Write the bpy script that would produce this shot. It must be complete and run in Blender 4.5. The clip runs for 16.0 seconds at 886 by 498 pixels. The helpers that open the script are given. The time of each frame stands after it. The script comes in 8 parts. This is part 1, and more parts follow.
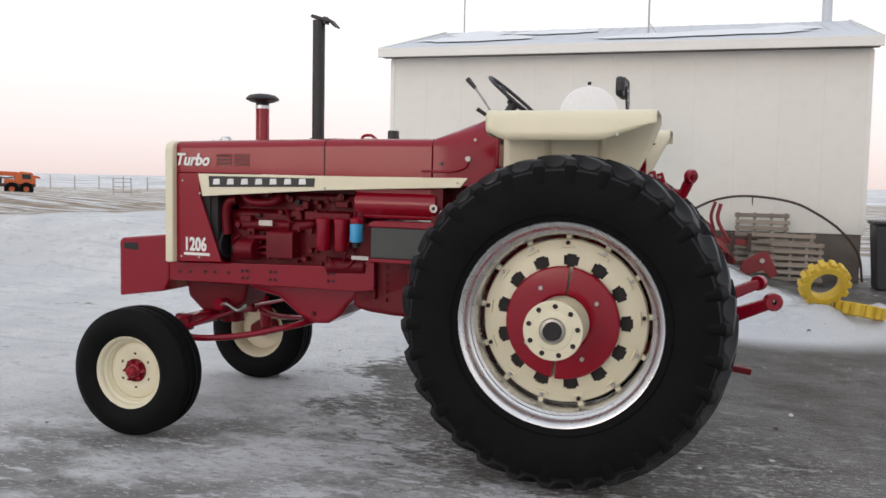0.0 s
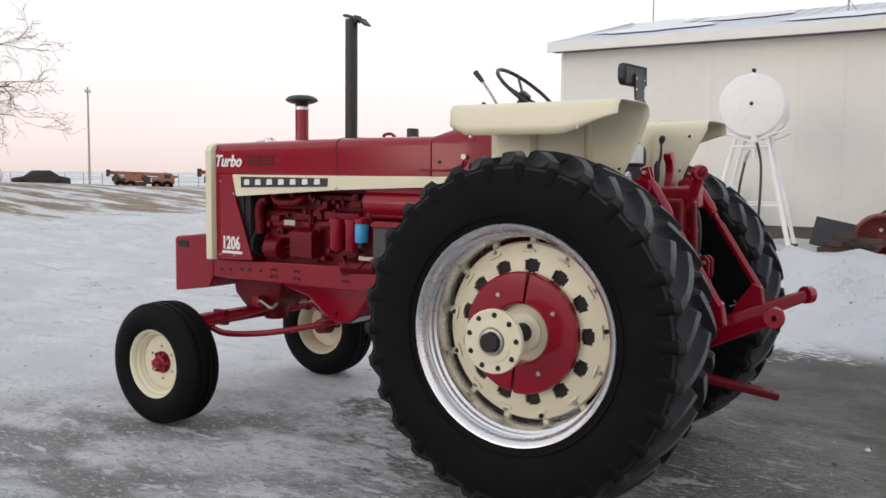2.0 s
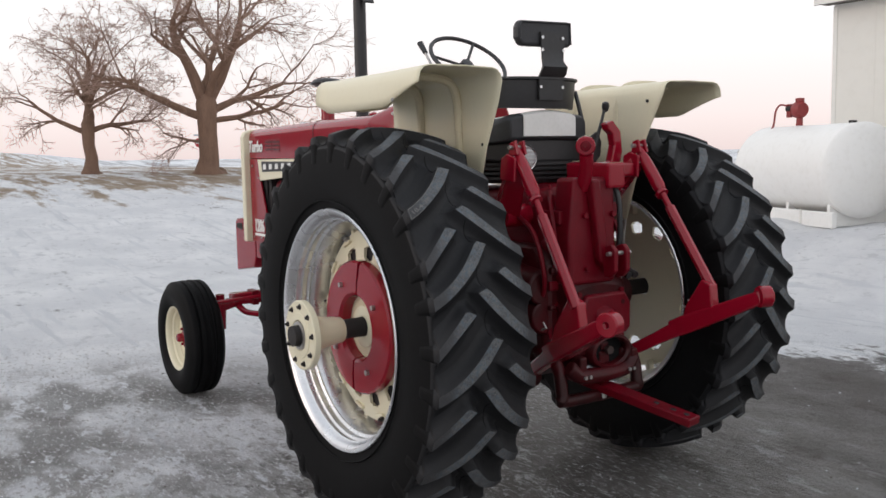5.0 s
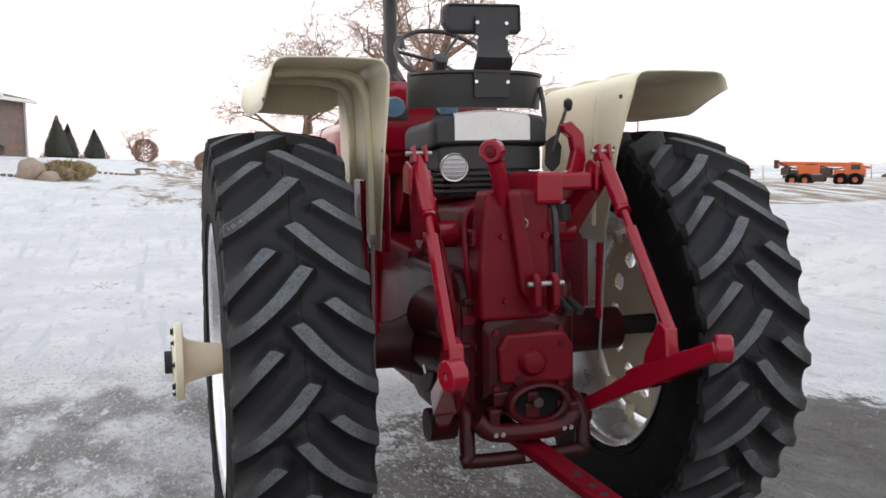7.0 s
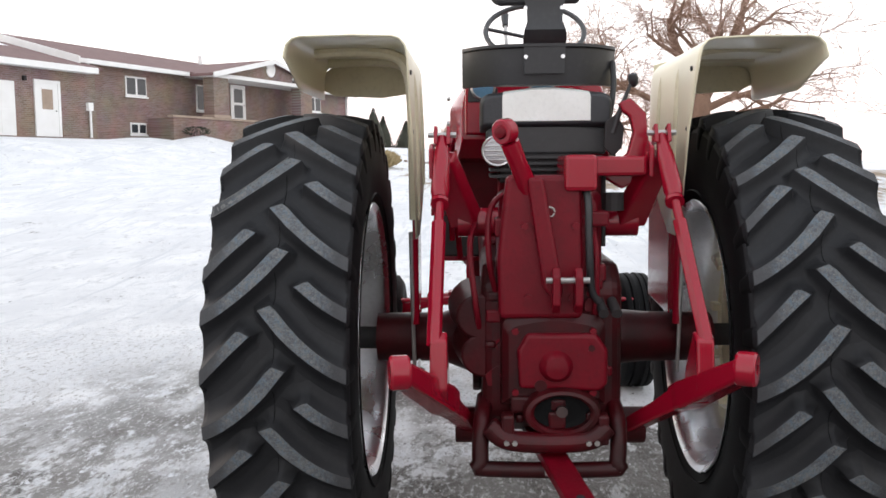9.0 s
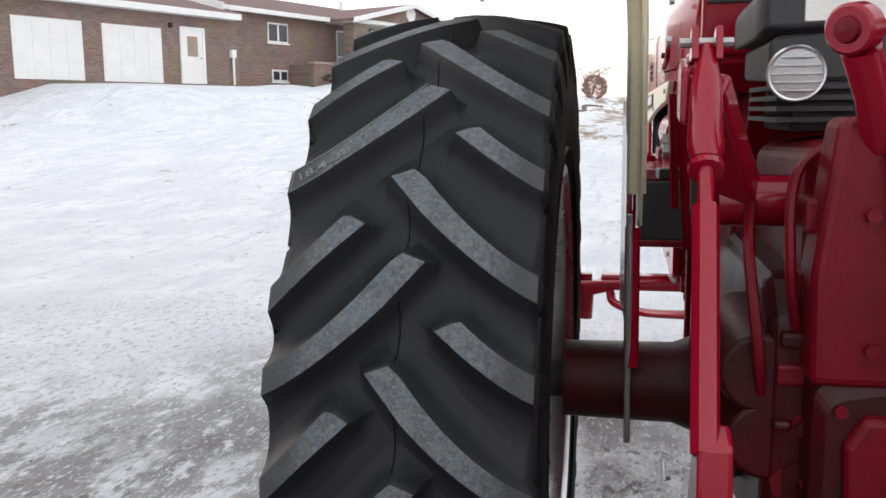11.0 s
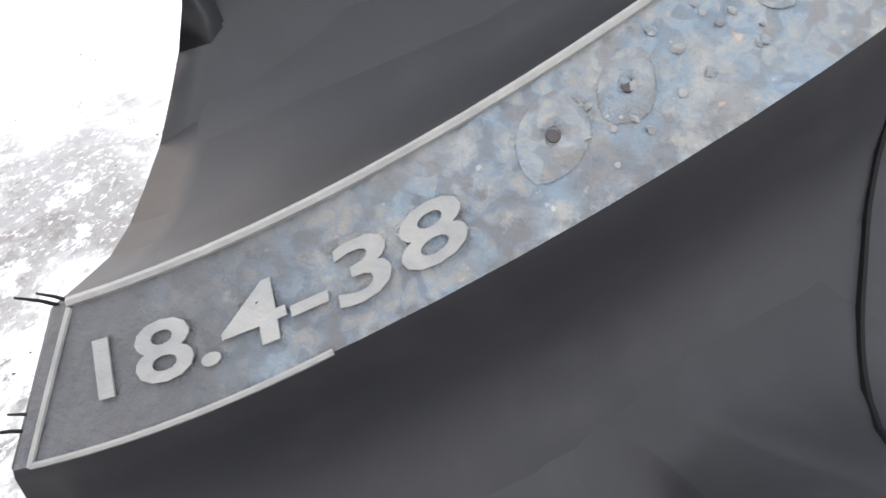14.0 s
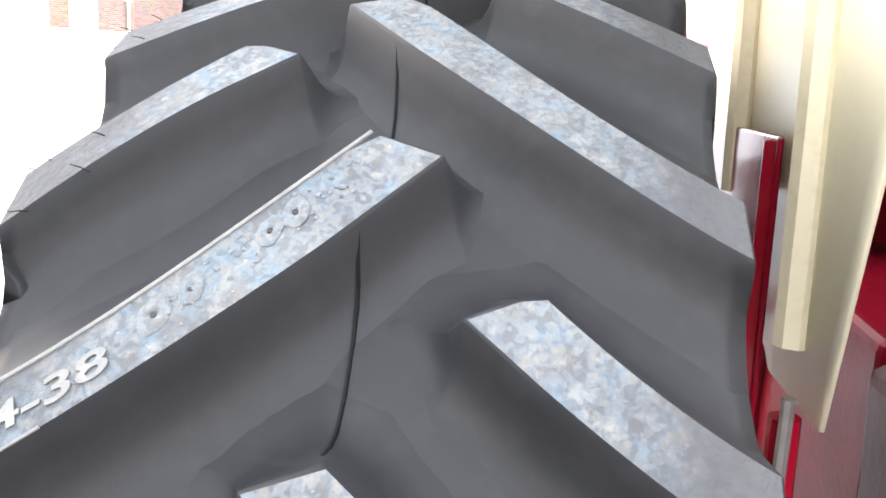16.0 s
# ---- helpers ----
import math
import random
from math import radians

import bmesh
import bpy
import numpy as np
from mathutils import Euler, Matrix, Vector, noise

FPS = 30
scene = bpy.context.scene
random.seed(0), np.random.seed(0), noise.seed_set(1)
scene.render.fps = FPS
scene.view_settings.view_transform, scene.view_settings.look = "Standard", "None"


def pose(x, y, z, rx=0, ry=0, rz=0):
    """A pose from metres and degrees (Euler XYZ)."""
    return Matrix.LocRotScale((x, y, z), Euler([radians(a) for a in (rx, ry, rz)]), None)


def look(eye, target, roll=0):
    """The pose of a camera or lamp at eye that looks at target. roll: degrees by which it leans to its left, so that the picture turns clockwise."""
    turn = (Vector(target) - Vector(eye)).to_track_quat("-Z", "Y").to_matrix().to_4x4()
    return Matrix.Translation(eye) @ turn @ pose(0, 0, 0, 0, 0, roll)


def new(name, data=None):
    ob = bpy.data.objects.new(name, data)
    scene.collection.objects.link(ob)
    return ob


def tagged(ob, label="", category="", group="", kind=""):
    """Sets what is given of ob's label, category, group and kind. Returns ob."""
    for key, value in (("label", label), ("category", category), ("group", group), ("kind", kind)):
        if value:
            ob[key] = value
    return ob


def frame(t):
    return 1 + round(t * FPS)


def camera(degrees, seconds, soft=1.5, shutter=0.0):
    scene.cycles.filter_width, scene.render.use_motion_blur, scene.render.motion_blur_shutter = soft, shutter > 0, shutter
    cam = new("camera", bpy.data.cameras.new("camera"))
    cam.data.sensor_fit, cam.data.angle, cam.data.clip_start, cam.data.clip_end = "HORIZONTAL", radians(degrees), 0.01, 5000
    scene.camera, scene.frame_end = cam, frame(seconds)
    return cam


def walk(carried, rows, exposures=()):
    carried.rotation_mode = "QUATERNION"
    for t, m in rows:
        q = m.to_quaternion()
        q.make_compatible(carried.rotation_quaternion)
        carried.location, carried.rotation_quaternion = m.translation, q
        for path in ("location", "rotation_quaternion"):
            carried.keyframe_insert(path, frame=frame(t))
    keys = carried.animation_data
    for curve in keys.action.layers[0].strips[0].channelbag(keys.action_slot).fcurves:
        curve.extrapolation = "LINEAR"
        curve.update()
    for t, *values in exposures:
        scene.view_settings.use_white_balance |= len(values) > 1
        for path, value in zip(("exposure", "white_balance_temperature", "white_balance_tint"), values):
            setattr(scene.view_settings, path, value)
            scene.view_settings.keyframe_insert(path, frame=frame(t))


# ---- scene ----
cam = camera(53.0, 16.0, soft=1.6)
PATH = [
    (0, (0.678, -5.351, 1.546), (0.096, -3.444, 1.393), 1.11),
    (0.5, (0.991, -5.142, 1.543), (0.280, -3.282, 1.355), 1.06),
    (1, (1.281, -5.038, 1.567), (0.465, -3.221, 1.383), 0.47),
    (1.5, (1.555, -4.879, 1.592), (0.626, -3.117, 1.414), 0.41),
    (2, (1.858, -4.571, 1.575), (0.783, -2.892, 1.408), 0.56),
    (2.5, (2.150, -4.365, 1.589), (0.966, -2.763, 1.409), -0.05),
    (3, (2.415, -4.074, 1.597), (1.119, -2.563, 1.405), -0.69),
    (3.5, (2.673, -3.707, 1.572), (1.261, -2.304, 1.375), -1.16),
    (4, (2.923, -3.418, 1.558), (1.423, -2.110, 1.357), -1.18),
    (4.5, (3.118, -3.078, 1.575), (1.540, -1.868, 1.362), -1.37),
    (5, (3.286, -2.696, 1.571), (1.629, -1.597, 1.360), -1.12),
    (5.2, (3.357, -2.554, 1.573), (1.670, -1.501, 1.362), -1.37),
    (7.3, (3.359, -0.979, 1.513), (1.421, -0.513, 1.349), -0.74),
    (7.5, (3.375, -0.811, 1.489), (1.415, -0.448, 1.331), -0.64),
    (8, (3.337, -0.508, 1.517), (1.352, -0.343, 1.335), -0.89),
    (8.5, (3.282, -0.347, 1.494), (1.289, -0.311, 1.334), -0.72),
    (9, (3.292, -0.244, 1.498), (1.303, -0.322, 1.309), -0.57),
    (9.5, (3.207, -0.214, 1.464), (1.228, -0.396, 1.239), -0.37),
    (10, (2.891, -0.295, 1.466), (0.930, -0.590, 1.205), -0.32),
    (10.2, (2.719, -0.350, 1.436), (0.760, -0.676, 1.195), -0.44),
    (12.3, (1.096, -0.767, 1.549), (-0.805, -1.198, 1.099), 0.57),
    (12.5, (0.989, -0.825, 1.541), (-0.923, -1.157, 1.059), 1.25),
    (13, (0.858, -0.901, 1.513), (-1.054, -1.060, 0.951), 3.83),
    (13.5, (0.795, -0.940, 1.502), (-1.084, -0.985, 0.818), 7.69),
    (14, (0.767, -0.949, 1.518), (-0.961, -1.041, 0.515), 8.42),
    (14.5, (0.765, -0.951, 1.532), (-0.889, -1.066, 0.414), 7.92),
    (15, (0.813, -0.921, 1.532), (-1.051, -0.959, 0.807), 8.64),
    (15.5, (0.900, -0.834, 1.553), (-1.046, -0.935, 1.102), 4.76),
    (16, (0.983, -0.755, 1.561), (-0.971, -0.923, 1.173), 1.96),
]
EXPOSURES = [(0, -0.28), (5.2, -0.28), (7.3, 0.2), (9.0, 0.4), (10.2, 0.45), (12.3, 0.0), (12.6, 0.2), (13.0, 0.72), (13.5, 1.4), (14.0, 1.73), (14.8, 1.85), (15.5, 2.33), (16, 2.45)]
walk(cam, [(t, look(eye, target, roll)) for t, eye, target, roll in PATH], EXPOSURES)


# ---- world and light ----
SUN_AZ, SUN_EL = radians(-112), radians(8)          # low winter sun behind thin cloud, over the open field
world = bpy.data.worlds.new("winter_sky")
scene.world = world
world.use_nodes = True
wn, wl = world.node_tree.nodes, world.node_tree.links
wn.clear()
w_out, w_bg = wn.new("ShaderNodeOutputWorld"), wn.new("ShaderNodeBackground")
w_sky = wn.new("ShaderNodeTexSky")
w_sky.sky_type, w_sky.sun_disc = "NISHITA", False
w_sky.sun_elevation, w_sky.sun_rotation = SUN_EL, radians(90) - SUN_AZ
w_co, w_sep, w_ramp = wn.new("ShaderNodeTexCoord"), wn.new("ShaderNodeSeparateXYZ"), wn.new("ShaderNodeValToRGB")
w_mul, w_mix = wn.new("ShaderNodeVectorMath"), wn.new("ShaderNodeMix")
w_mul.operation = "SCALE"
w_mul.inputs["Scale"].default_value = 0.1
w_mix.data_type = "RGBA"
w_mix.inputs["Factor"].default_value = 0.88        # thin even cloud over the clear sky
stops = w_ramp.color_ramp.elements
stops[0].position, stops[0].color = 0.0, (1.22, 1.02, 1.0, 1)
stops[1].position, stops[1].color = 1.0, (1.1, 1.16, 1.26, 1)
e = stops.new(0.04); e.color = (1.36, 1.19, 1.18, 1)
e = stops.new(0.11); e.color = (1.44, 1.37, 1.37, 1)
e = stops.new(0.26); e.color = (1.50, 1.49, 1.51, 1)
wl.new(w_co.outputs["Generated"], w_sep.inputs[0])
wl.new(w_sep.outputs["Z"], w_ramp.inputs[0])
wl.new(w_sky.outputs[0], w_mul.inputs[0])
wl.new(w_mul.outputs[0], w_mix.inputs["A"])
wl.new(w_ramp.outputs[0], w_mix.inputs["B"])
wl.new(w_mix.outputs["Result"], w_bg.inputs[0])
w_bg.inputs[1].default_value = 1.0
wl.new(w_bg.outputs[0], w_out.inputs[0])

sun = new("sun", bpy.data.lights.new("sun", "SUN"))
sun.data.energy, sun.data.angle, sun.data.color = 0.6, radians(30), (1.0, 0.78, 0.66)
sun.matrix_world = look((0, 0, 0), (-math.cos(SUN_AZ) * math.cos(SUN_EL), -math.sin(SUN_AZ) * math.cos(SUN_EL), -math.sin(SUN_EL)))
tagged(sun, "low winter sun", "sun", kind="structure")


# ---- materials ----
def material(name, base, rough=0.5, metal=0.0, second=None, scale=8.0, amount=0.5, bump=0.0, bump_scale=40.0, coat=0.0,
             fine=None, fine_scale=60.0, fine_amount=0.3, detail=6.0, spec=0.5, lo=0.35, hi=0.7, stretch=(1, 1, 1), rand=0.0):
    """Base colour with two scales of variation, roughness variation and fine relief, all in metres."""
    m = bpy.data.materials.new(name)
    m.use_nodes = True
    n, l = m.node_tree.nodes, m.node_tree.links
    b = n["Principled BSDF"]
    b.inputs["Roughness"].default_value, b.inputs["Metallic"].default_value = rough, metal
    b.inputs["Specular IOR Level"].default_value = spec
    b.inputs["Coat Weight"].default_value, b.inputs["Coat Roughness"].default_value = coat, 0.12
    co, mp = n.new("ShaderNodeTexCoord"), n.new("ShaderNodeMapping")
    l.new(co.outputs["Object"], mp.inputs[0])
    mp.inputs["Scale"].default_value = stretch

    def noisy(sc, det):
        t = n.new("ShaderNodeTexNoise")
        t.inputs["Scale"].default_value, t.inputs["Detail"].default_value = sc, det
        l.new(mp.outputs[0], t.inputs["Vector"])
        return t

    def ramp(src, a, z):
        r = n.new("ShaderNodeMapRange")
        r.inputs["From Min"].default_value, r.inputs["From Max"].default_value = a, z
        l.new(src, r.inputs["Value"])
        return r.outputs[0]

    def mix(fac, a, bb, strength=1.0):
        x = n.new("ShaderNodeMix")
        x.data_type = "RGBA"
        s = n.new("ShaderNodeMath")
        s.operation = "MULTIPLY"
        s.inputs[1].default_value = strength
        l.new(fac, s.inputs[0])
        l.new(s.outputs[0], x.inputs["Factor"])
        for sock, v in (("A", a), ("B", bb)):
            if isinstance(v, tuple):
                x.inputs[sock].default_value = (*v, 1)
            else:
                l.new(v, x.inputs[sock])
        return x.outputs["Result"]

    second = second or tuple(c * 0.8 for c in base)
    big = noisy(scale, detail)
    col = mix(ramp(big.outputs[0], lo, hi), base, second, amount)
    small = noisy(fine_scale, 4.0)
    col = mix(ramp(small.outputs[0], 0.5, 0.75), col, fine or tuple(c * 0.75 for c in base), fine_amount)
    if rand:
        oi, hs = n.new("ShaderNodeObjectInfo"), n.new("ShaderNodeHueSaturation")
        v = n.new("ShaderNodeMapRange")
        v.inputs["To Min"].default_value, v.inputs["To Max"].default_value = 1 - rand, 1 + rand
        l.new(oi.outputs["Random"], v.inputs["Value"])
        l.new(v.outputs[0], hs.inputs["Value"])
        l.new(col, hs.inputs["Color"])
        col = hs.outputs[0]
    l.new(col, b.inputs["Base Color"])
    r = n.new("ShaderNodeMapRange")
    r.inputs["To Min"].default_value, r.inputs["To Max"].default_value = max(0.03, rough - 0.08), min(1, rough + 0.1)
    l.new(big.outputs[0], r.inputs["Value"])
    l.new(r.outputs[0], b.inputs["Roughness"])
    if bump:
        t, bp = noisy(bump_scale, 5.0), n.new("ShaderNodeBump")
        bp.inputs["Strength"].default_value, bp.inputs["Distance"].default_value = bump, 0.01
        l.new(t.outputs[0], bp.inputs["Height"])
        l.new(bp.outputs[0], b.inputs["Normal"])
    return m


RED = material("red_enamel", (0.26, 0.0035, 0.017), 0.15, second=(0.225, 0.003, 0.014), scale=3, fine=(0.2, 0.01, 0.015), fine_amount=0.15, coat=0.12, spec=0.4, bump=0.02)
# both casting reds are darkened: shade on the rear castings is put in
RED_CAST = material("red_painted_casting", (0.150, 0.0022, 0.010), 0.36, second=(0.07, 0.0015, 0.006), scale=6, fine=(0.06, 0.003, 0.006), fine_amount=0.4, bump=0.10, bump_scale=60, spec=0.22)
RED_GREASY = material("greasy_red_casting", (0.062, 0.002, 0.005), 0.36, second=(0.014, 0.005, 0.005), scale=7, amount=0.85, fine=(0.03, 0.006, 0.006), fine_amount=0.5, fine_scale=35, bump=0.14, bump_scale=45, spec=0.25)
CREAM = material("cream_enamel", (0.76, 0.71, 0.53), 0.35, second=(0.70, 0.65, 0.47), scale=3, fine=(0.6, 0.55, 0.4), fine_amount=0.12, coat=0.15, bump=0.015)
# darker, rougher cream for the fender's ribs and turned-down front edge
CREAM_IN = material("darker_cream_paint", (0.66, 0.60, 0.43), 0.55, second=(0.52, 0.46, 0.31), scale=4, fine=(0.42, 0.36, 0.24), fine_amount=0.3, bump=0.05)
BLACK = material("black_paint", (0.016, 0.016, 0.018), 0.45, second=(0.03, 0.03, 0.032), scale=10, fine=(0.05, 0.05, 0.05), fine_amount=0.2)
VINYL = material("black_vinyl", (0.02, 0.021, 0.025), 0.5, second=(0.035, 0.036, 0.04), scale=9, bump=0.15, bump_scale=120)
WHITE_VINYL = material("white_vinyl", (0.75, 0.75, 0.73), 0.5, second=(0.65, 0.65, 0.62), scale=9, bump=0.12, bump_scale=110)
RUBBER = material("tyre_rubber", (0.0045, 0.0045, 0.005), 0.62, second=(0.009, 0.009, 0.0095), scale=5, amount=0.6, fine=(0.018, 0.018, 0.019), fine_amount=0.15, bump=0.06, bump_scale=90, spec=0.09)
TREAD = material("dusty_tread_rubber", (0.0085, 0.0089, 0.0105), 0.6, second=(0.0155, 0.0162, 0.0188), scale=6, amount=0.7, fine=(0.03, 0.03, 0.033), fine_amount=0.2, bump=0.05, bump_scale=70, spec=0.3)
SILVER = material("galvanised_rim", (0.74, 0.75, 0.77), 0.27, metal=0.95, second=(0.62, 0.62, 0.64), scale=6, fine=(0.35, 0.35, 0.36), fine_amount=0.2, bump=0.03)
STEEL = material("bare_steel", (0.45, 0.44, 0.43), 0.4, metal=0.85, second=(0.25, 0.24, 0.23), scale=25)
DARK = material("sooty_iron", (0.012, 0.011, 0.012), 0.7, second=(0.03, 0.022, 0.022), scale=9)
BLUE = material("blue_filter_paint", (0.05, 0.34, 0.62), 0.35, second=(0.04, 0.28, 0.55), scale=8)
GREYBOX = material("grey_plastic", (0.045, 0.05, 0.05), 0.5, second=(0.07, 0.075, 0.075), scale=6)
WHITE = material("white_lettering", (0.82, 0.82, 0.80), 0.45, second=(0.74, 0.74, 0.72), scale=20)
GAUGE = material("gauge_glass", (0.10, 0.20, 0.30), 0.15, second=(0.05, 0.1, 0.16), scale=30)
GLASS_LAMP = material("lamp_glass", (0.55, 0.56, 0.58), 0.10, second=(0.36, 0.37, 0.40), scale=60, stretch=(1, 1, 8), bump=0.4, bump_scale=80)


def lug_face_material():
    """Worn lug faces: grey dust, pale grit and blue-grey stains packed on the black rubber."""
    m = bpy.data.materials.new("dusty_lug_face")
    m.use_nodes = True
    n, l = m.node_tree.nodes, m.node_tree.links
    b = n["Principled BSDF"]
    b.inputs["Roughness"].default_value = 0.75
    co = n.new("ShaderNodeTexCoord")

    def tex(scale, detail=5.0, rough=0.6):
        t = n.new("ShaderNodeTexNoise")
        t.inputs["Scale"].default_value, t.inputs["Detail"].default_value, t.inputs["Roughness"].default_value = scale, detail, rough
        l.new(co.outputs["Object"], t.inputs["Vector"])
        return t.outputs[0]

    def step(src, a, z):
        r = n.new("ShaderNodeMapRange")
        r.interpolation_type = "SMOOTHSTEP"
        r.inputs["From Min"].default_value, r.inputs["From Max"].default_value = a, z
        l.new(src, r.inputs["Value"])
        return r.outputs[0]

    def mix(fac, a, bb):
        x = n.new("ShaderNodeMix")
        x.data_type = "RGBA"
        l.new(fac, x.inputs["Factor"])
        for sock, v in (("A", a), ("B", bb)):
            if isinstance(v, tuple):
                x.inputs[sock].default_value = (*v, 1)
            else:
                l.new(v, x.inputs[sock])
        return x.outputs["Result"]

    col = mix(step(tex(14), 0.38, 0.62), (0.062, 0.063, 0.067), (0.118, 0.117, 0.114))
    col = mix(step(tex(48, 7, 0.65), 0.46, 0.64), col, (0.080, 0.108, 0.134))
    col = mix(step(tex(75, 6, 0.7), 0.50, 0.68), col, (0.150, 0.147, 0.138))
    col = mix(step(tex(62, 5, 0.7), 0.58, 0.72), col, (0.045, 0.046, 0.050))
    col = mix(step(tex(120, 3), 0.68, 0.74), col, (0.24, 0.165, 0.12))
    col = mix(step(tex(160, 3), 0.68, 0.75), col, (0.22, 0.22, 0.215))
    # crusted flakes of blue-grey, beige and pale grit, a centimetre or less across
    vor, warp, add = n.new("ShaderNodeTexVoronoi"), n.new("ShaderNodeTexNoise"), n.new("ShaderNodeVectorMath")
    sub, chan, ramp = n.new("ShaderNodeVectorMath"), n.new("ShaderNodeSeparateColor"), n.new("ShaderNodeValToRGB")
    warp.inputs["Scale"].default_value, warp.inputs["Detail"].default_value = 90, 5
    add.operation, sub.operation = "MULTIPLY_ADD", "SUBTRACT"
    l.new(co.outputs["Object"], warp.inputs["Vector"])
    l.new(warp.outputs["Color"], add.inputs[0])
    add.inputs[1].default_value = (0.010, 0.010, 0.010)
    l.new(co.outputs["Object"], add.inputs[2])
    vor.feature = "SMOOTH_F1"
    vor.inputs["Scale"].default_value, vor.inputs["Smoothness"].default_value = 290, 1.0
    l.new(add.outputs[0], vor.inputs["Vector"])
    l.new(vor.outputs["Color"], chan.inputs[0])
    l.new(chan.outputs[0], ramp.inputs[0])
    rs = ramp.color_ramp.elements
    rs[0].position, rs[0].color = 0.22, (0.058, 0.060, 0.065, 1)
    rs[1].position, rs[1].color = 0.82, (0.185, 0.178, 0.162, 1)
    for pos, c in ((0.38, (0.072, 0.110, 0.152)), (0.5, (0.155, 0.157, 0.155)), (0.6, (0.098, 0.132, 0.168)), (0.72, (0.158, 0.157, 0.152))):
        e2 = rs.new(pos)
        e2.color = (*c, 1)
    flake = n.new("ShaderNodeMath")
    flake.operation = "MULTIPLY"
    flake.inputs[1].default_value = 0.42
    l.new(step(tex(20, 6), 0.32, 0.52), flake.inputs[0])
    col = mix(flake.outputs[0], col, ramp.outputs[0])
    sep, ab, ad = n.new("ShaderNodeSeparateXYZ"), n.new("ShaderNodeMath"), n.new("ShaderNodeMath")
    ab.operation, ad.operation = "ABSOLUTE", "MULTIPLY_ADD"         # cleaner dark rubber at the outer ends
    l.new(co.outputs["Object"], sep.inputs[0])
    l.new(sep.outputs["Y"], ab.inputs[0])
    l.new(tex(45, 6), ad.inputs[0])
    ad.inputs[1].default_value = 0.10
    l.new(ab.outputs[0], ad.inputs[2])
    clean = n.new("ShaderNodeMath")
    clean.operation = "MULTIPLY"
    clean.inputs[1].default_value = 0.88
    l.new(step(ad.outputs[0], 0.165, 0.238), clean.inputs[0])
    col = mix(clean.outputs[0], col, (0.036, 0.036, 0.039))
    l.new(col, b.inputs["Base Color"])
    bp = n.new("ShaderNodeBump")
    bp.inputs["Strength"].default_value, bp.inputs["Distance"].default_value = 0.8, 0.004
    l.new(tex(150, 5), bp.inputs["Height"])
    l.new(bp.outputs[0], b.inputs["Normal"])
    return m


LUGFACE = lug_face_material()


# ---- mesh helpers ----
def part(name, bm, mat, parent=None, label="", smooth=False, bevel=0.0, segs=2):
    """Links a bmesh as one mesh object, under parent if given."""
    me = bpy.data.meshes.new(name)
    bm.normal_update()
    bm.to_mesh(me)
    bm.free()
    for x in mat if isinstance(mat, (list, tuple)) else (mat,):
        me.materials.append(x)
    if smooth:
        me.polygons.foreach_set("use_smooth", [True] * len(me.polygons))
        me.set_sharp_from_angle(angle=radians(38))
    ob = new(name, me)
    if parent is not None:
        ob.parent = parent
    if bevel:
        mod = ob.modifiers.new("bevel", "BEVEL")
        mod.width, mod.segments, mod.limit_method, mod.angle_limit = bevel, segs, "ANGLE", radians(35)
        mod.harden_normals = False
    if label:
        ob["label"] = label
    return ob


def clone(ob, m, parent=None):
    """Another object on the same mesh, at the pose m."""
    o = ob.copy()
    scene.collection.objects.link(o)
    if parent is not None:
        o.parent = parent
    o.matrix_basis = m
    return o


def empty(name, at=(0, 0, 0), rz=0.0):
    o = new(name)
    o.empty_display_size = 0.2
    o.matrix_basis = pose(*at, 0, 0, rz)
    return o


def box(bm, a, b, m=None):
    """A box from corner a to corner b."""
    vs = [bm.verts.new((x, y, z)) for x in (a[0], b[0]) for y in (a[1], b[1]) for z in (a[2], b[2])]
    for q in ((0, 1, 3, 2), (4, 6, 7, 5), (0, 4, 5, 1), (2, 3, 7, 6), (0, 2, 6, 4), (1, 5, 7, 3)):
        bm.faces.new([vs[i] for i in q])
    bmesh.ops.recalc_face_normals(bm, faces=bm.faces[:])
    if m is not None:
        bmesh.ops.transform(bm, matrix=m, verts=vs)
    return bm


def prism(bm, outline, y0, y1, axis="y"):
    """An outline of (x, z) points (or (y, z) along axis x, (x, y) along axis z) pulled from y0 to y1."""
    put = {"y": lambda p, q: (p[0], q, p[1]), "x": lambda p, q: (q, p[0], p[1]), "z": lambda p, q: (p[0], p[1], q)}[axis]
    lo, hi = ([bm.verts.new(put(p, q)) for p in outline] for q in (y0, y1))
    fs = [bm.faces.new(lo), bm.faces.new(hi[::-1])]
    for i in range(len(outline)):
        j = (i + 1) % len(outline)
        fs.append(bm.faces.new((lo[j], lo[i], hi[i], hi[j])))
    bmesh.ops.recalc_face_normals(bm, faces=fs)
    return bm


def tube(bm, pts, r, n=10, caps=True):
    """A round bar along a polyline; r is one radius or one a point."""
    pts = [Vector(p) for p in pts]
    rs = r if isinstance(r, (list, tuple)) else [r] * len(pts)
    rings, side = [], None
    for i, p in enumerate(pts):
        d = (pts[min(i + 1, len(pts) - 1)] - pts[max(i - 1, 0)]).normalized()
        if side is None:
            side = d.orthogonal().normalized()
        side = (side - side.dot(d) * d).normalized()
        up = d.cross(side)
        rings.append([bm.verts.new(p + rs[i] * (math.cos(a) * side + math.sin(a) * up)) for a in (2 * math.pi * k / n for k in range(n))])
    for a, b in zip(rings, rings[1:]):
        for k in range(n):
            bm.faces.new((a[k], a[(k + 1) % n], b[(k + 1) % n], b[k]))
    if caps:
        bm.faces.new(rings[0][::-1])
        bm.faces.new(rings[-1])
    return bm


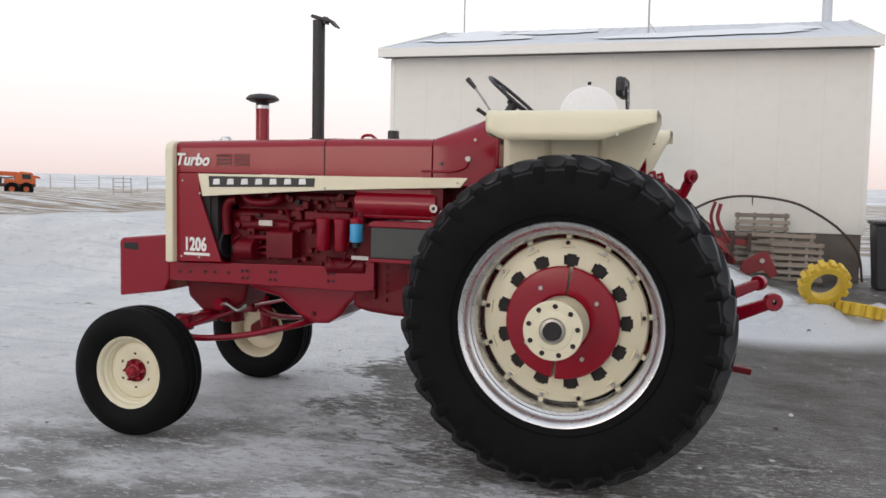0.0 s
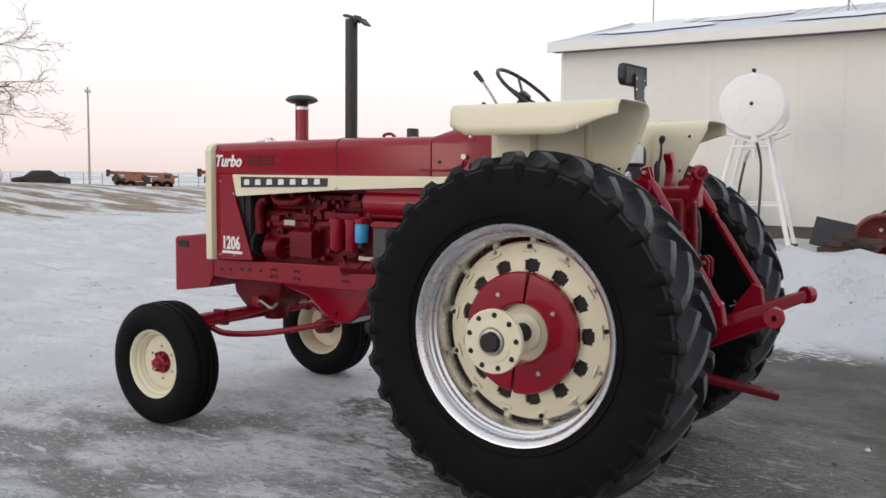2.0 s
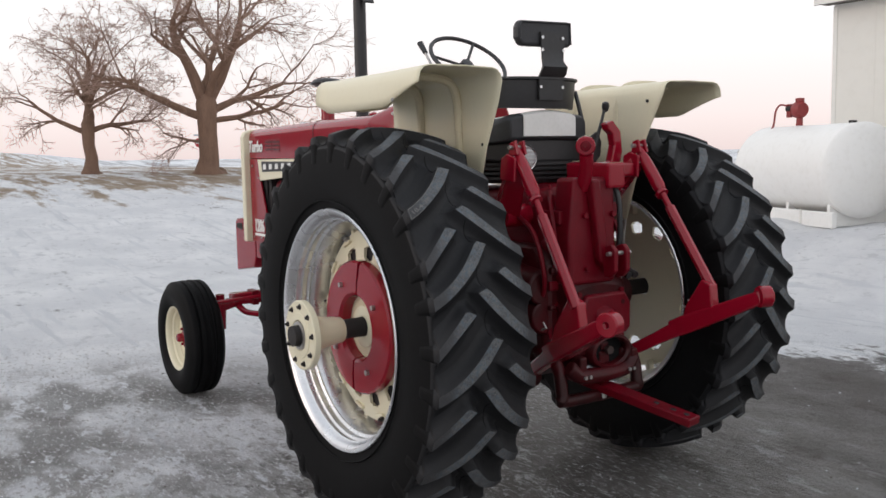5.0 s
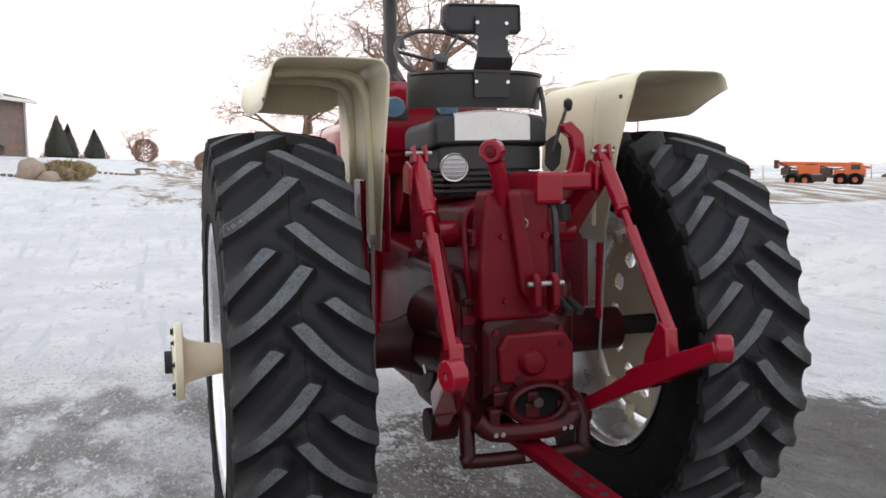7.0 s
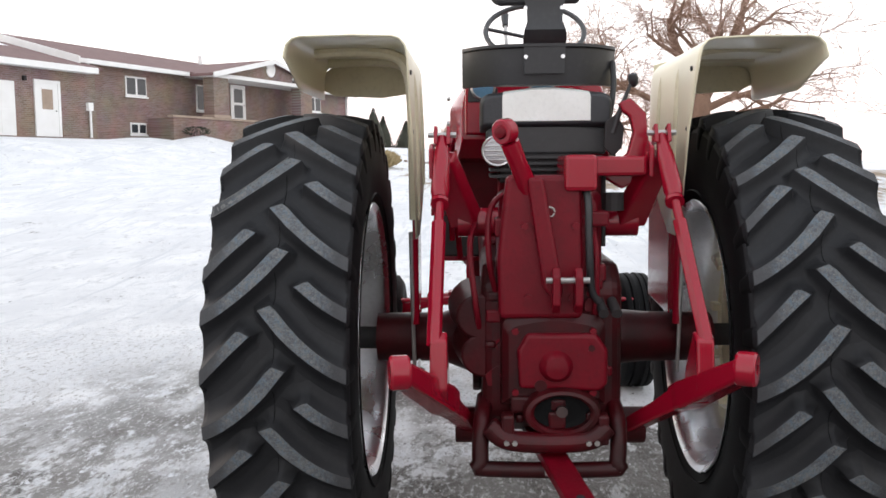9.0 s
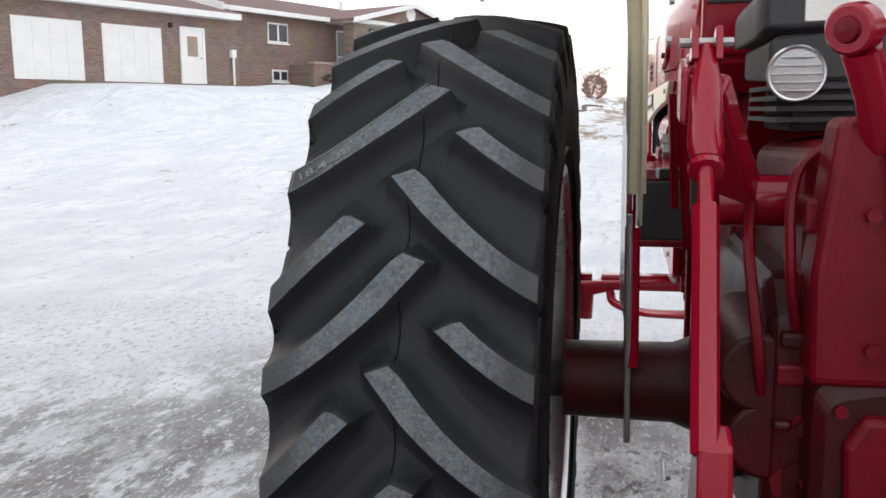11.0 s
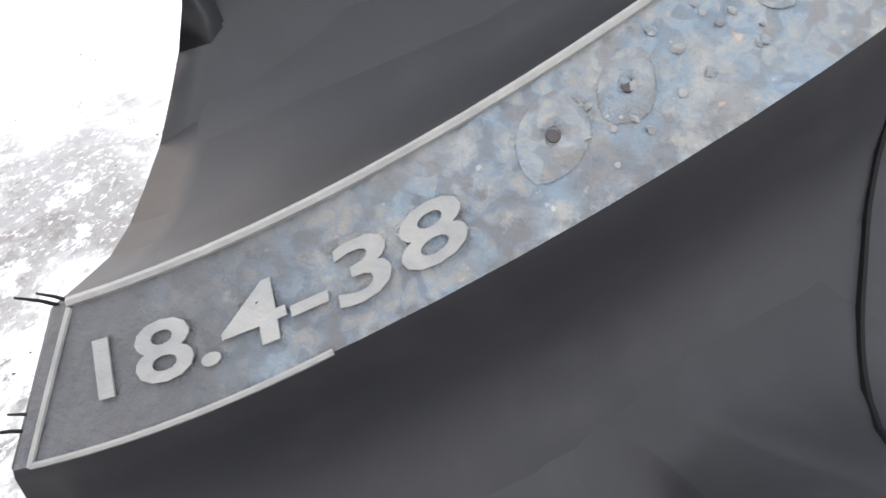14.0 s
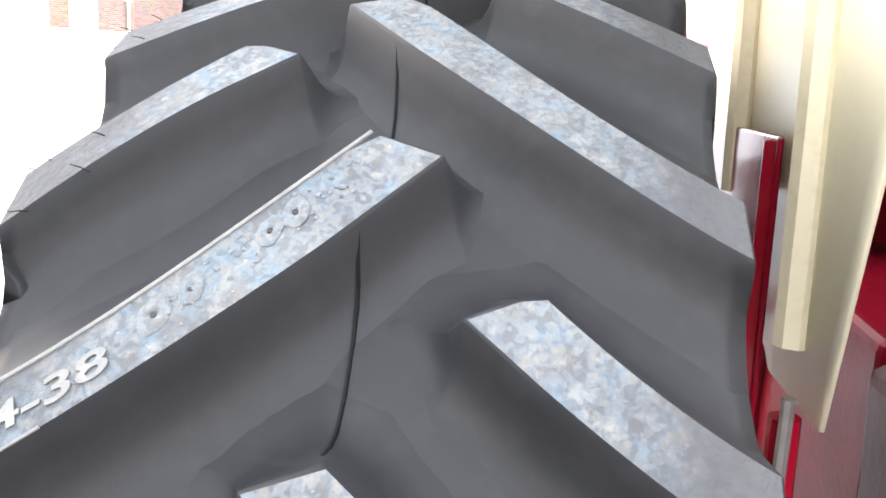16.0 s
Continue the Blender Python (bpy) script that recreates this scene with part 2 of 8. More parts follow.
def lathe(bm, profile, n=48, centre=(0, 0, 0), axis="y", closed=False):
    """Turns (radius, along) points round an axis through centre."""
    c = Vector(centre)
    rings = []
    for r, y in profile:
        ring = []
        for k in range(n):
            a = 2 * math.pi * k / n
            u, v = r * math.cos(a), r * math.sin(a)
            ring.append(bm.verts.new(c + Vector({"y": (u, y, v), "z": (u, v, y), "x": (y, u, v)}[axis])))
        rings.append(ring)
    pairs = list(zip(rings, rings[1:])) + ([(rings[-1], rings[0])] if closed else [])
    for a, b in pairs:
        for k in range(n):
            bm.faces.new((a[k], a[(k + 1) % n], b[(k + 1) % n], b[k]))
    bmesh.ops.recalc_face_normals(bm, faces=bm.faces[:])
    return bm


def bolt(bm, at, r=0.012, h=0.012, axis="y", n=6):
    """A hex head standing along -axis (or +axis with h below nought)."""
    x = {"y": (0, -1, 0), "x": (1, 0, 0), "z": (0, 0, 1)}[axis]
    a = Vector(at)
    return tube(bm, [a, a + Vector(x) * h], r, n)


def curve_pts(pts, n=8):
    """A smooth polyline through points (Catmull-Rom)."""
    P = [Vector(p) for p in pts]
    P = [2 * P[0] - P[1], *P, 2 * P[-1] - P[-2]]
    out = []
    for i in range(1, len(P) - 2):
        for k in range(n):
            t = k / n
            a, b, c, d = P[i - 1], P[i], P[i + 1], P[i + 2]
            out.append(0.5 * ((2 * b) + (c - a) * t + (2 * a - 5 * b + 4 * c - d) * t * t + (3 * b - 3 * c + d - a) * t ** 3))
    return out + [P[-2]]


def word(text, size, depth=0.002, shear=0.0, offset=0.0):
    """The mesh of a word in the built-in font, lying in x, y from the origin, depth along z: verts and faces."""
    cu = bpy.data.curves.new("word", "FONT")
    cu.body, cu.size, cu.extrude, cu.shear, cu.resolution_u, cu.offset = text, size, depth / 2, shear, 3, offset
    ob = new("word", cu)
    bpy.context.view_layer.update()
    me = ob.evaluated_get(bpy.context.evaluated_depsgraph_get()).to_mesh()
    vs, fs = [v.co.copy() for v in me.vertices], [list(p.vertices) for p in me.polygons]
    ob.evaluated_get(bpy.context.evaluated_depsgraph_get()).to_mesh_clear()
    bpy.data.objects.remove(ob)
    bpy.data.curves.remove(cu)
    return vs, fs


def add_mesh(bm, vs, fs, place):
    vv = [bm.verts.new(place(v)) for v in vs]
    for f in fs:
        bm.faces.new([vv[i] for i in f])
    return bm


# ---- ground ----
def smooth(a, b, t):
    t = min(1.0, max(0.0, (t - a) / (b - a)))      # a above b: falls instead
    return t * t * (3 - 2 * t)


def land(x, y):
    """Height of the ground: level yard, a gentle rise towards the lawn, trees and house."""
    rise = smooth(5, 25, -x) * 1.25 * (1 - 0.85 * smooth(8, 40, y)) + 1.42 * smooth(11, 1.5, 0.373 * (x + 33.7) + 0.928 * (y + 16.85)) * smooth(20, 26, -x)
    wave = 0.012 * noise.noise(Vector((x * 0.35, y * 0.35, 0))) + 0.006 * noise.noise(Vector((x * 1.7, y * 1.7, 3)))
    far = 0.5 * noise.noise(Vector((x * 0.012, y * 0.012, 7))) * smooth(60, 220, math.hypot(x, y))
    terrace = 0.60 * smooth(5.2, 7.6, y) * smooth(2.6, -1.2, x) * smooth(-16, -9, x) * smooth(30, 16, y) * (1 + 0.25 * noise.noise(Vector((x, y, 5))))
    bank = 0.0
    for bx, by, br, bh in SNOW_BANKS:
        d = math.hypot(x - bx, y - by) / br
        if d < 1:
            bank = max(bank, bh * (1 - d * d) ** 1.5 * (1 + 0.8 * noise.noise(Vector((x * 2.2, y * 2.2, 1))) + 0.55 * noise.noise(Vector((x * 5.5, y * 5.5, 2)))))
    return rise + wave + far + bank + terrace


SNOW_BANKS = [(1.40, 5.1, 0.75, 0.28), (1.75, 5.5, 0.6, 0.22), (0.9, 5.4, 0.9, 0.28), (0.5, 6.2, 1.1, 0.30), (-0.1, 6.6, 1.2, 0.22), (2.6, 6.0, 0.55, 0.18), (0.4, 8.3, 1.0, 0.15), (3.4, 6.7, 0.6, 0.14),
              (-35.5, -14.6, 1.4, 0.30), (-37.5, -13.0, 1.6, 0.26), (-44.0, -10.0, 1.5, 0.25)]


def ground_material():
    """Packed snow, grey ice and brown frozen mud, with dry grass out on the lawn and the verge."""
    m = bpy.data.materials.new("snowy_yard")
    m.use_nodes = True
    n, l = m.node_tree.nodes, m.node_tree.links
    b = n["Principled BSDF"]
    b.inputs["Specular IOR Level"].default_value = 0.25
    co = n.new("ShaderNodeTexCoord")

    def tex(scale, detail=6.0, stretch=None, rough=0.55):
        t = n.new("ShaderNodeTexNoise")
        t.inputs["Scale"].default_value, t.inputs["Detail"].default_value, t.inputs["Roughness"].default_value = scale, detail, rough
        if stretch:
            mp = n.new("ShaderNodeMapping")
            mp.inputs["Scale"].default_value = stretch[:3]
            mp.inputs["Rotation"].default_value = (0, 0, radians(stretch[3]))
            l.new(co.outputs["Object"], mp.inputs[0])
            l.new(mp.outputs[0], t.inputs["Vector"])
        else:
            l.new(co.outputs["Object"], t.inputs["Vector"])
        return t.outputs[0]

    def step(src, a, z):
        r = n.new("ShaderNodeMapRange")
        r.interpolation_type = "SMOOTHSTEP"
        r.inputs["From Min"].default_value, r.inputs["From Max"].default_value = a, z
        l.new(src, r.inputs["Value"])
        return r.outputs[0]

    def calc(op, a, c=None):
        x = n.new("ShaderNodeMath")
        x.operation = op
        for i, v in enumerate((a, c)):
            if v is None:
                continue
            if isinstance(v, (int, float)):
                x.inputs[i].default_value = v
            else:
                l.new(v, x.inputs[i])
        return x.outputs[0]

    def mix(fac, a, c):
        x = n.new("ShaderNodeMix")
        x.data_type = "RGBA"
        l.new(fac, x.inputs["Factor"])
        for sock, v in (("A", a), ("B", c)):
            if isinstance(v, tuple):
                x.inputs[sock].default_value = (*v, 1)
            else:
                l.new(v, x.inputs[sock])
        return x.outputs["Result"]

    def spot(x, y, r0, r1, sy=1.0):
        """1 inside r0 of (x, y), 0 outside r1."""
        mp, ln = n.new("ShaderNodeMapping"), n.new("ShaderNodeVectorMath")
        mp.inputs["Location"].default_value = (-x, -y * sy, 0)
        mp.inputs["Scale"].default_value = (1, sy, 0)
        ln.operation = "LENGTH"
        l.new(co.outputs["Object"], mp.inputs[0])
        l.new(mp.outputs[0], ln.inputs[0])
        return step(ln.outputs["Value"], r1, r0)

    snow = mix(step(tex(1.1), 0.35, 0.7), (0.76, 0.775, 0.80), (0.89, 0.90, 0.915))
    snow = mix(step(tex(6, 9, None, 0.7), 0.50, 0.68), snow, (0.74, 0.755, 0.78))
    snow = mix(step(tex(3.2, 9, (1, 1.6, 1, 35), 0.72), 0.55, 0.63), snow, (0.67, 0.685, 0.705))
    snow = mix(step(tex(0.5, 4, (1, 9, 1, 28)), 0.58, 0.66), snow, (0.73, 0.75, 0.78))
    snow = mix(step(tex(0.35, 4, (1, 14, 1, -12)), 0.60, 0.66), snow, (0.70, 0.72, 0.75))
    ice = mix(step(tex(2.0, 8), 0.38, 0.66), (0.082, 0.073, 0.066), (0.155, 0.148, 0.143))
    ice = mix(step(tex(30, 6), 0.54, 0.70), ice, (0.080, 0.074, 0.069))
    ice = mix(step(tex(55, 4), 0.66, 0.72), ice, (0.42, 0.43, 0.44))
    ice = mix(step(tex(2.4, 5, None, 0.5), 0.56, 0.70), ice, (0.065, 0.053, 0.046))
    # where ice and mud show through: trodden ground round the tractor and out to the shed
    bare = calc("MAXIMUM", calc("MAXIMUM", calc("MAXIMUM", spot(2.9, 0.6, 2.2, 4.0), spot(0.8, 1.2, 1.5, 3.7)), calc("MULTIPLY", spot(1.1, -3.2, 1.0, 3.0), 0.85)), calc("MAXIMUM", spot(4.0, 3.2, 2.4, 4.6), calc("MULTIPLY", spot(3.5, 9.0, 1.5, 4.0), 0.8)))
    patch = calc("ADD", calc("MULTIPLY", tex(1.3, 9, None, 0.62), 1.0), calc("MULTIPLY", tex(9, 9, (1, 1.8, 1, 20), 0.72), 0.85))
    show = step(calc("ADD", patch, calc("MULTIPLY", bare, 0.50)), 1.09, 1.23)
    yard = mix(show, snow, ice)
    trodden = calc("MULTIPLY", calc("MULTIPLY", step(tex(1.9, 13, (1, 2.0, 1, 25), 0.68), 0.47, 0.54), spot(0.9, -3.3, 2.0, 4.0)), 0.85)
    yard = mix(trodden, yard, mix(step(tex(1.6, 6), 0.4, 0.6), (0.33, 0.32, 0.31), (0.21, 0.195, 0.18)))
    film = calc("MULTIPLY", calc("MULTIPLY", step(tex(0.9, 7, (1, 1.7, 1, 30), 0.6), 0.40, 0.56), calc("MAXIMUM", spot(-2.2, -1.5, 0.8, 2.2), spot(0.3, 0.2, 1.0, 2.2))), 0.85)
    yard = mix(film, yard, mix(step(tex(2.2, 8), 0.38, 0.64), (0.25, 0.245, 0.235), (0.155, 0.143, 0.132)))
    crust = calc("MULTIPLY", step(tex(2.6, 13, (1, 2.2, 1, 15), 0.74), 0.55, 0.60), spot(-1.6, -2.8, 2.0, 5.5))
    yard = mix(crust, yard, (0.78, 0.80, 0.83))
    crumb = calc("MULTIPLY", spot(-1.2, -2.9, 2.6, 5.0), 0.75)
    yard = mix(calc("MULTIPLY", step(tex(13, 12, (1, 2.0, 1, 22), 0.74), 0.53, 0.60), crumb), yard, (0.36, 0.345, 0.33))
    yard = mix(calc("MULTIPLY", step(tex(17, 12, (1, 2.4, 1, 12), 0.76), 0.54, 0.60), crumb), yard, (0.86, 0.875, 0.90))
    banked = calc("MULTIPLY", calc("MAXIMUM", spot(1.3, 5.4, 1.1, 2.0), spot(0.1, 6.5, 1.2, 2.4)), 0.9)
    yard = mix(banked, yard, (0.84, 0.86, 0.90))
    # dry grass and snow in streaks out beyond the yard
    grass = mix(step(tex(1.8, 7), 0.4, 0.65), (0.29, 0.22, 0.155), (0.42, 0.35, 0.28))
    sep = n.new("ShaderNodeSeparateXYZ")
    l.new(co.outputs["Object"], sep.inputs[0])
    out = n.new("ShaderNodeVectorMath")
    out.operation = "LENGTH"
    l.new(co.outputs["Object"], out.inputs[0])
    belt = calc("MULTIPLY", step(out.outputs["Value"], 13, 19), step(out.outputs["Value"], 120, 80))
    belt = calc("MULTIPLY", belt, step(sep.outputs["Y"], -7, 1))
    streak = tex(0.26, 9, (1, 5.0, 1, 62), 0.64)
    tufts = calc("ADD", calc("MULTIPLY", streak, 0.6), calc("MULTIPLY", tex(0.9, 9, (1, 2.5, 1, 62), 0.7), 0.4))
    land_mix = step(calc("ADD", tufts, calc("MULTIPLY", belt, 0.185)), 0.63, 0.71)
    field = calc("MULTIPLY", step(out.outputs["Value"], 80, 130), step(tex(0.05, 8, (1, 4, 1, 62), 0.6), 0.46, 0.60))
    col = mix(land_mix, yard, grass)
    col = mix(field, col, (0.36, 0.36, 0.38))
    l.new(col, b.inputs["Base Color"])
    rr = n.new("ShaderNodeMapRange")
    rr.inputs["To Min"].default_value, rr.inputs["To Max"].default_value = 0.75, 0.48
    l.new(show, rr.inputs["Value"])
    l.new(rr.outputs[0], b.inputs["Roughness"])
    bp, bp2 = n.new("ShaderNodeBump"), n.new("ShaderNodeBump")
    bp.inputs["Strength"].default_value, bp.inputs["Distance"].default_value = 0.9, 0.09
    bp2.inputs["Strength"].default_value, bp2.inputs["Distance"].default_value = 0.8, 0.02
    l.new(patch, bp.inputs["Height"])
    l.new(tex(45, 6), bp2.inputs["Height"])
    l.new(bp.outputs[0], bp2.inputs["Normal"])
    l.new(bp2.outputs[0], b.inputs["Normal"])
    return m


def build_ground():
    """One sheet out to the horizon, fine near the tractor."""
    def axis():
        near = list(np.arange(-9, 9.01, 0.15))
        out, s, x = [], 0.2, 9.0
        while x < 3000:
            x += s
            s *= 1.11
            out.append(x)
        return [-v for v in reversed(out)] + near + out
    xs, ys = axis(), axis()
    vs = [(x, y, land(x, y)) for x in xs for y in ys]
    k = len(ys)
    fs = [(i * k + j, (i + 1) * k + j, (i + 1) * k + j + 1, i * k + j + 1) for i in range(len(xs) - 1) for j in range(k - 1)]
    me = bpy.data.meshes.new("ground")
    me.from_pydata(vs, [], fs)
    me.materials.append(ground_material())
    me.polygons.foreach_set("use_smooth", [True] * len(fs))
    return tagged(new("ground", me), "snow-covered farmyard with grey ice and frozen mud", "ground", kind="structure")



def scatter_clods():
    """Broken snow and ice lumps trodden into the yard."""
    rnd = random.Random(17)
    vs, fs, mi = [], [], []
    for k in range(2200):
        a, d = rnd.uniform(0, 2 * math.pi), rnd.uniform(0.3, 6.5)
        x, y = 0.5 + d * math.cos(a), -1.5 + d * math.sin(a)
        if rnd.random() < 0.25:
            x, y = rnd.gauss(1.0, 0.9), rnd.gauss(6.1, 0.8)
        s = rnd.uniform(0.004, 0.011) * (2.4 if rnd.random() < 0.04 else 1)
        z = land(x, y)
        n0 = len(vs)
        for j in range(5):
            b = j * 1.2566 + rnd.uniform(-0.4, 0.4)
            vs.append((x + s * math.cos(b) * rnd.uniform(0.7, 1.4), y + s * math.sin(b) * rnd.uniform(0.7, 1.4), z - 0.004))
        vs.append((x + rnd.uniform(-0.3, 0.3) * s, y + rnd.uniform(-0.3, 0.3) * s, z + s * rnd.uniform(0.4, 0.9)))
        for j in range(5):
            fs.append((n0 + j, n0 + (j + 1) % 5, n0 + 5))
            mi.append(0 if k % 3 else 1)
    me = bpy.data.meshes.new("snow_clods")
    me.from_pydata(vs, [], fs)
    me.materials.append(material("snow_lump", (0.74, 0.76, 0.80), 0.7, second=(0.55, 0.57, 0.60), scale=9))
    me.materials.append(material("frozen_mud_lump", (0.10, 0.085, 0.07), 0.8, second=(0.16, 0.14, 0.125), scale=9))
    me.polygons.foreach_set("material_index", mi)
    return tagged(new("snow_clods", me), "broken snow and frozen mud lumps scattered on the yard", "snow", kind="stuff")


build_ground()
scatter_clods()


# ---- tractor ----
from mathutils.bvhtree import BVHTree
tractor = tagged(empty("tractor"), "red and cream row-crop tractor parked on the icy yard", "tractor")
AXLE, TYRE_Y, LEFT_Y, LEFT_X, RIGHT_X = 0.845, 0.780, -0.842, -0.036, -0.085          # rear axle height, middle of a rear tyre from the tractor's middle
CROWN, HALF = 0.847, 0.215          # rear tyre radius over the lugs, half its tread


def tread(y):
    """Radius over the lugs at y from the tyre's middle."""
    return CROWN - 0.030 * (abs(y) / 0.22) ** 2


def lead(y, short=False):
    """Degrees by which a bar's upper edge trails its tip, at y outwards from the tyre's middle."""
    if short:
        return -13.05 + 72 * (0.21 - y)
    return -(92 * y - 143 * y * y) if y > 0 else -92 * y


def lug_width(y, short=False):
    """Width of a bar's face in degrees: it narrows towards the shoulder."""
    waist = 0.55 * math.sin(math.pi * min(1.0, max(0.0, y / 0.21)))
    return (3.0 + 10 * (0.21 - y) if short else 4.8 - 8.6 * max(y, 0)) - waist


def lug_point(th, y, r):
    a = radians(th)
    return Vector((r * math.cos(a), y, r * math.sin(a)))


def carcass(y):
    """Radius of the tyre's body between the bars, at y from its middle."""
    return float(np.interp(min(abs(y), 0.205), (0.0, 0.08, 0.165, 0.203, 0.213), (0.7981, 0.7964, 0.7890, 0.7799, 0.7724)))


FLANK = ((5.4, 0.0, -0.0035), (4.3, 0.0, -0.0006), (3.2, 0.045, 0.0), (2.2, 0.14, 0.0), (1.35, 0.34, 0.0), (0.65, 0.68, 0.0), (0.16, 0.945, 0.0), (0.0, 1.0, 0.0))


def lug_mesh(start, side, cut, short):
    """One tread bar: a raised, slightly curved bar with wide fillets and a buttress down the shoulder. side: -1 outer left."""
    bm = bmesh.new()
    rows, nf = [], len(FLANK)
    last = 2 * nf - 1
    for k in range(14):
        y = start + (HALF - start) * k / 13
        up, lo = lead(y, short), lead(y, short) - lug_width(y, short)
        top, base = tread(y), carcass(y)
        rows.append([(up + a, y, base + (top - base) * h + d) for a, h, d in FLANK] + [(lo - a * 1.05, y, base + (top - base) * h + d) for a, h, d in FLANK[::-1]])
    # slanted tip: the lower corner lies well ahead of the upper one
    y = start - (0.030 if cut else 0.041)
    lo = lead(start, short) - (1.7 if cut else 1.24)
    top = tread(abs(y))
    for i, (a, h, d) in enumerate(FLANK):
        yy = y - 0.004 * a
        rows[0][last - i] = (lo - a * 0.6, yy, carcass(yy) + (top - carcass(yy)) * h + d)
        rows[0][i] = (rows[0][i][0] - (0.75 if cut else 0.3), rows[0][i][1] - 0.004 * a - 0.004, rows[0][i][2])      # clipped upper corner
    # the end slopes down in a long fillet and runs out into the carcass
    first = rows[0]
    mid, ymid = (first[nf - 1][0] + first[nf][0]) / 2, (first[nf - 1][1] + first[nf][1]) / 2
    ext = []
    for e, hf, d in ((0.003, 0.97, 0.0), (0.008, 0.76, 0.0), (0.014, 0.50, 0.0), (0.022, 0.27, 0.0), (0.032, 0.11, 0.0), (0.044, 0.03, 0.0), (0.058, 0.0, -0.0008), (0.074, 0.0, -0.004)):
        f = e / 0.030
        row = []
        for a, yy, r in first:
            y2 = yy + (ymid - yy) * 0.7 * min(f, 1.0) - e
            row.append((mid + (a - mid) * max(0.35, 1 - 0.28 * f) + 0.9 * min(f, 1.5), y2, carcass(y2) + max(0.0, r - carcass(yy)) * hf + min(0.0, r - carcass(yy)) + d))
        ext.append(row)
    rows = ext[::-1] + rows
    up = lead(HALF, short)
    lo = up - lug_width(HALF, short)
    for dy, r, w, fall in ((0.002, tread(HALF) - 0.003, 1.0, 0.045), (0.004, 0.803, 0.98, 0.036), (0.006, 0.788, 0.95, 0.026), (0.008, 0.772, 0.92, 0.016), (0.0095, 0.757, 0.88, 0.009), (0.0105, 0.741, 0.83, 0.004), (0.0112, 0.725, 0.78, 0.0), (0.0115, 0.710, 0.72, 0.0), (0.008, 0.695, 0.66, 0.0)):
        c, hw = (up + lo) / 2, (up - lo) / 2 * w
        b = 0.022 * min(1.0, max(0.25, (r - 0.68) / 0.13))
        rows.append([(c + hw + a * w, HALF + dy - b * (1 - h), r + d - fall * (1 - h)) for a, h, d in FLANK] + [(c - hw - a * 1.05 * w, HALF + dy - b * (1 - h), r + d - fall * (1 - h)) for a, h, d in FLANK[::-1]])
    grid = [[bm.verts.new(lug_point(a, side * yy, r)) for a, yy, r in row] for row in rows]
    n = len(ext)
    for i, (p, q) in enumerate(zip(grid, grid[1:])):
        for j in range(last):
            f = bm.faces.new((p[j], q[j], q[j + 1], p[j + 1]))
            f.material_index = 1 if j == nf - 1 and n <= i < n + 13 else 2 if i > n + 15 else 0
    bmesh.ops.recalc_face_normals(bm, faces=bm.faces[:])
    if sum(f.normal.dot(f.calc_center_median().normalized()) for f in bm.faces if f.material_index == 1) < 0:
        bmesh.ops.reverse_faces(bm, faces=bm.faces[:])
    return bm


def soften(ob):
    """Leaves only the rim of the bar's face as a sharp edge."""
    me = ob.data
    mats = {}
    for p in me.polygons:
        for k in p.edge_keys:
            mats.setdefault(tuple(sorted(k)), set()).add(p.material_index)
    sharp = me.attributes.get("sharp_edge") or me.attributes.new("sharp_edge", "BOOLEAN", "EDGE")
    sharp.data.foreach_set("value", [1 in mats[tuple(sorted(e.vertices))] and len(mats[tuple(sorted(e.vertices))]) > 1 for e in me.edges])
    return ob


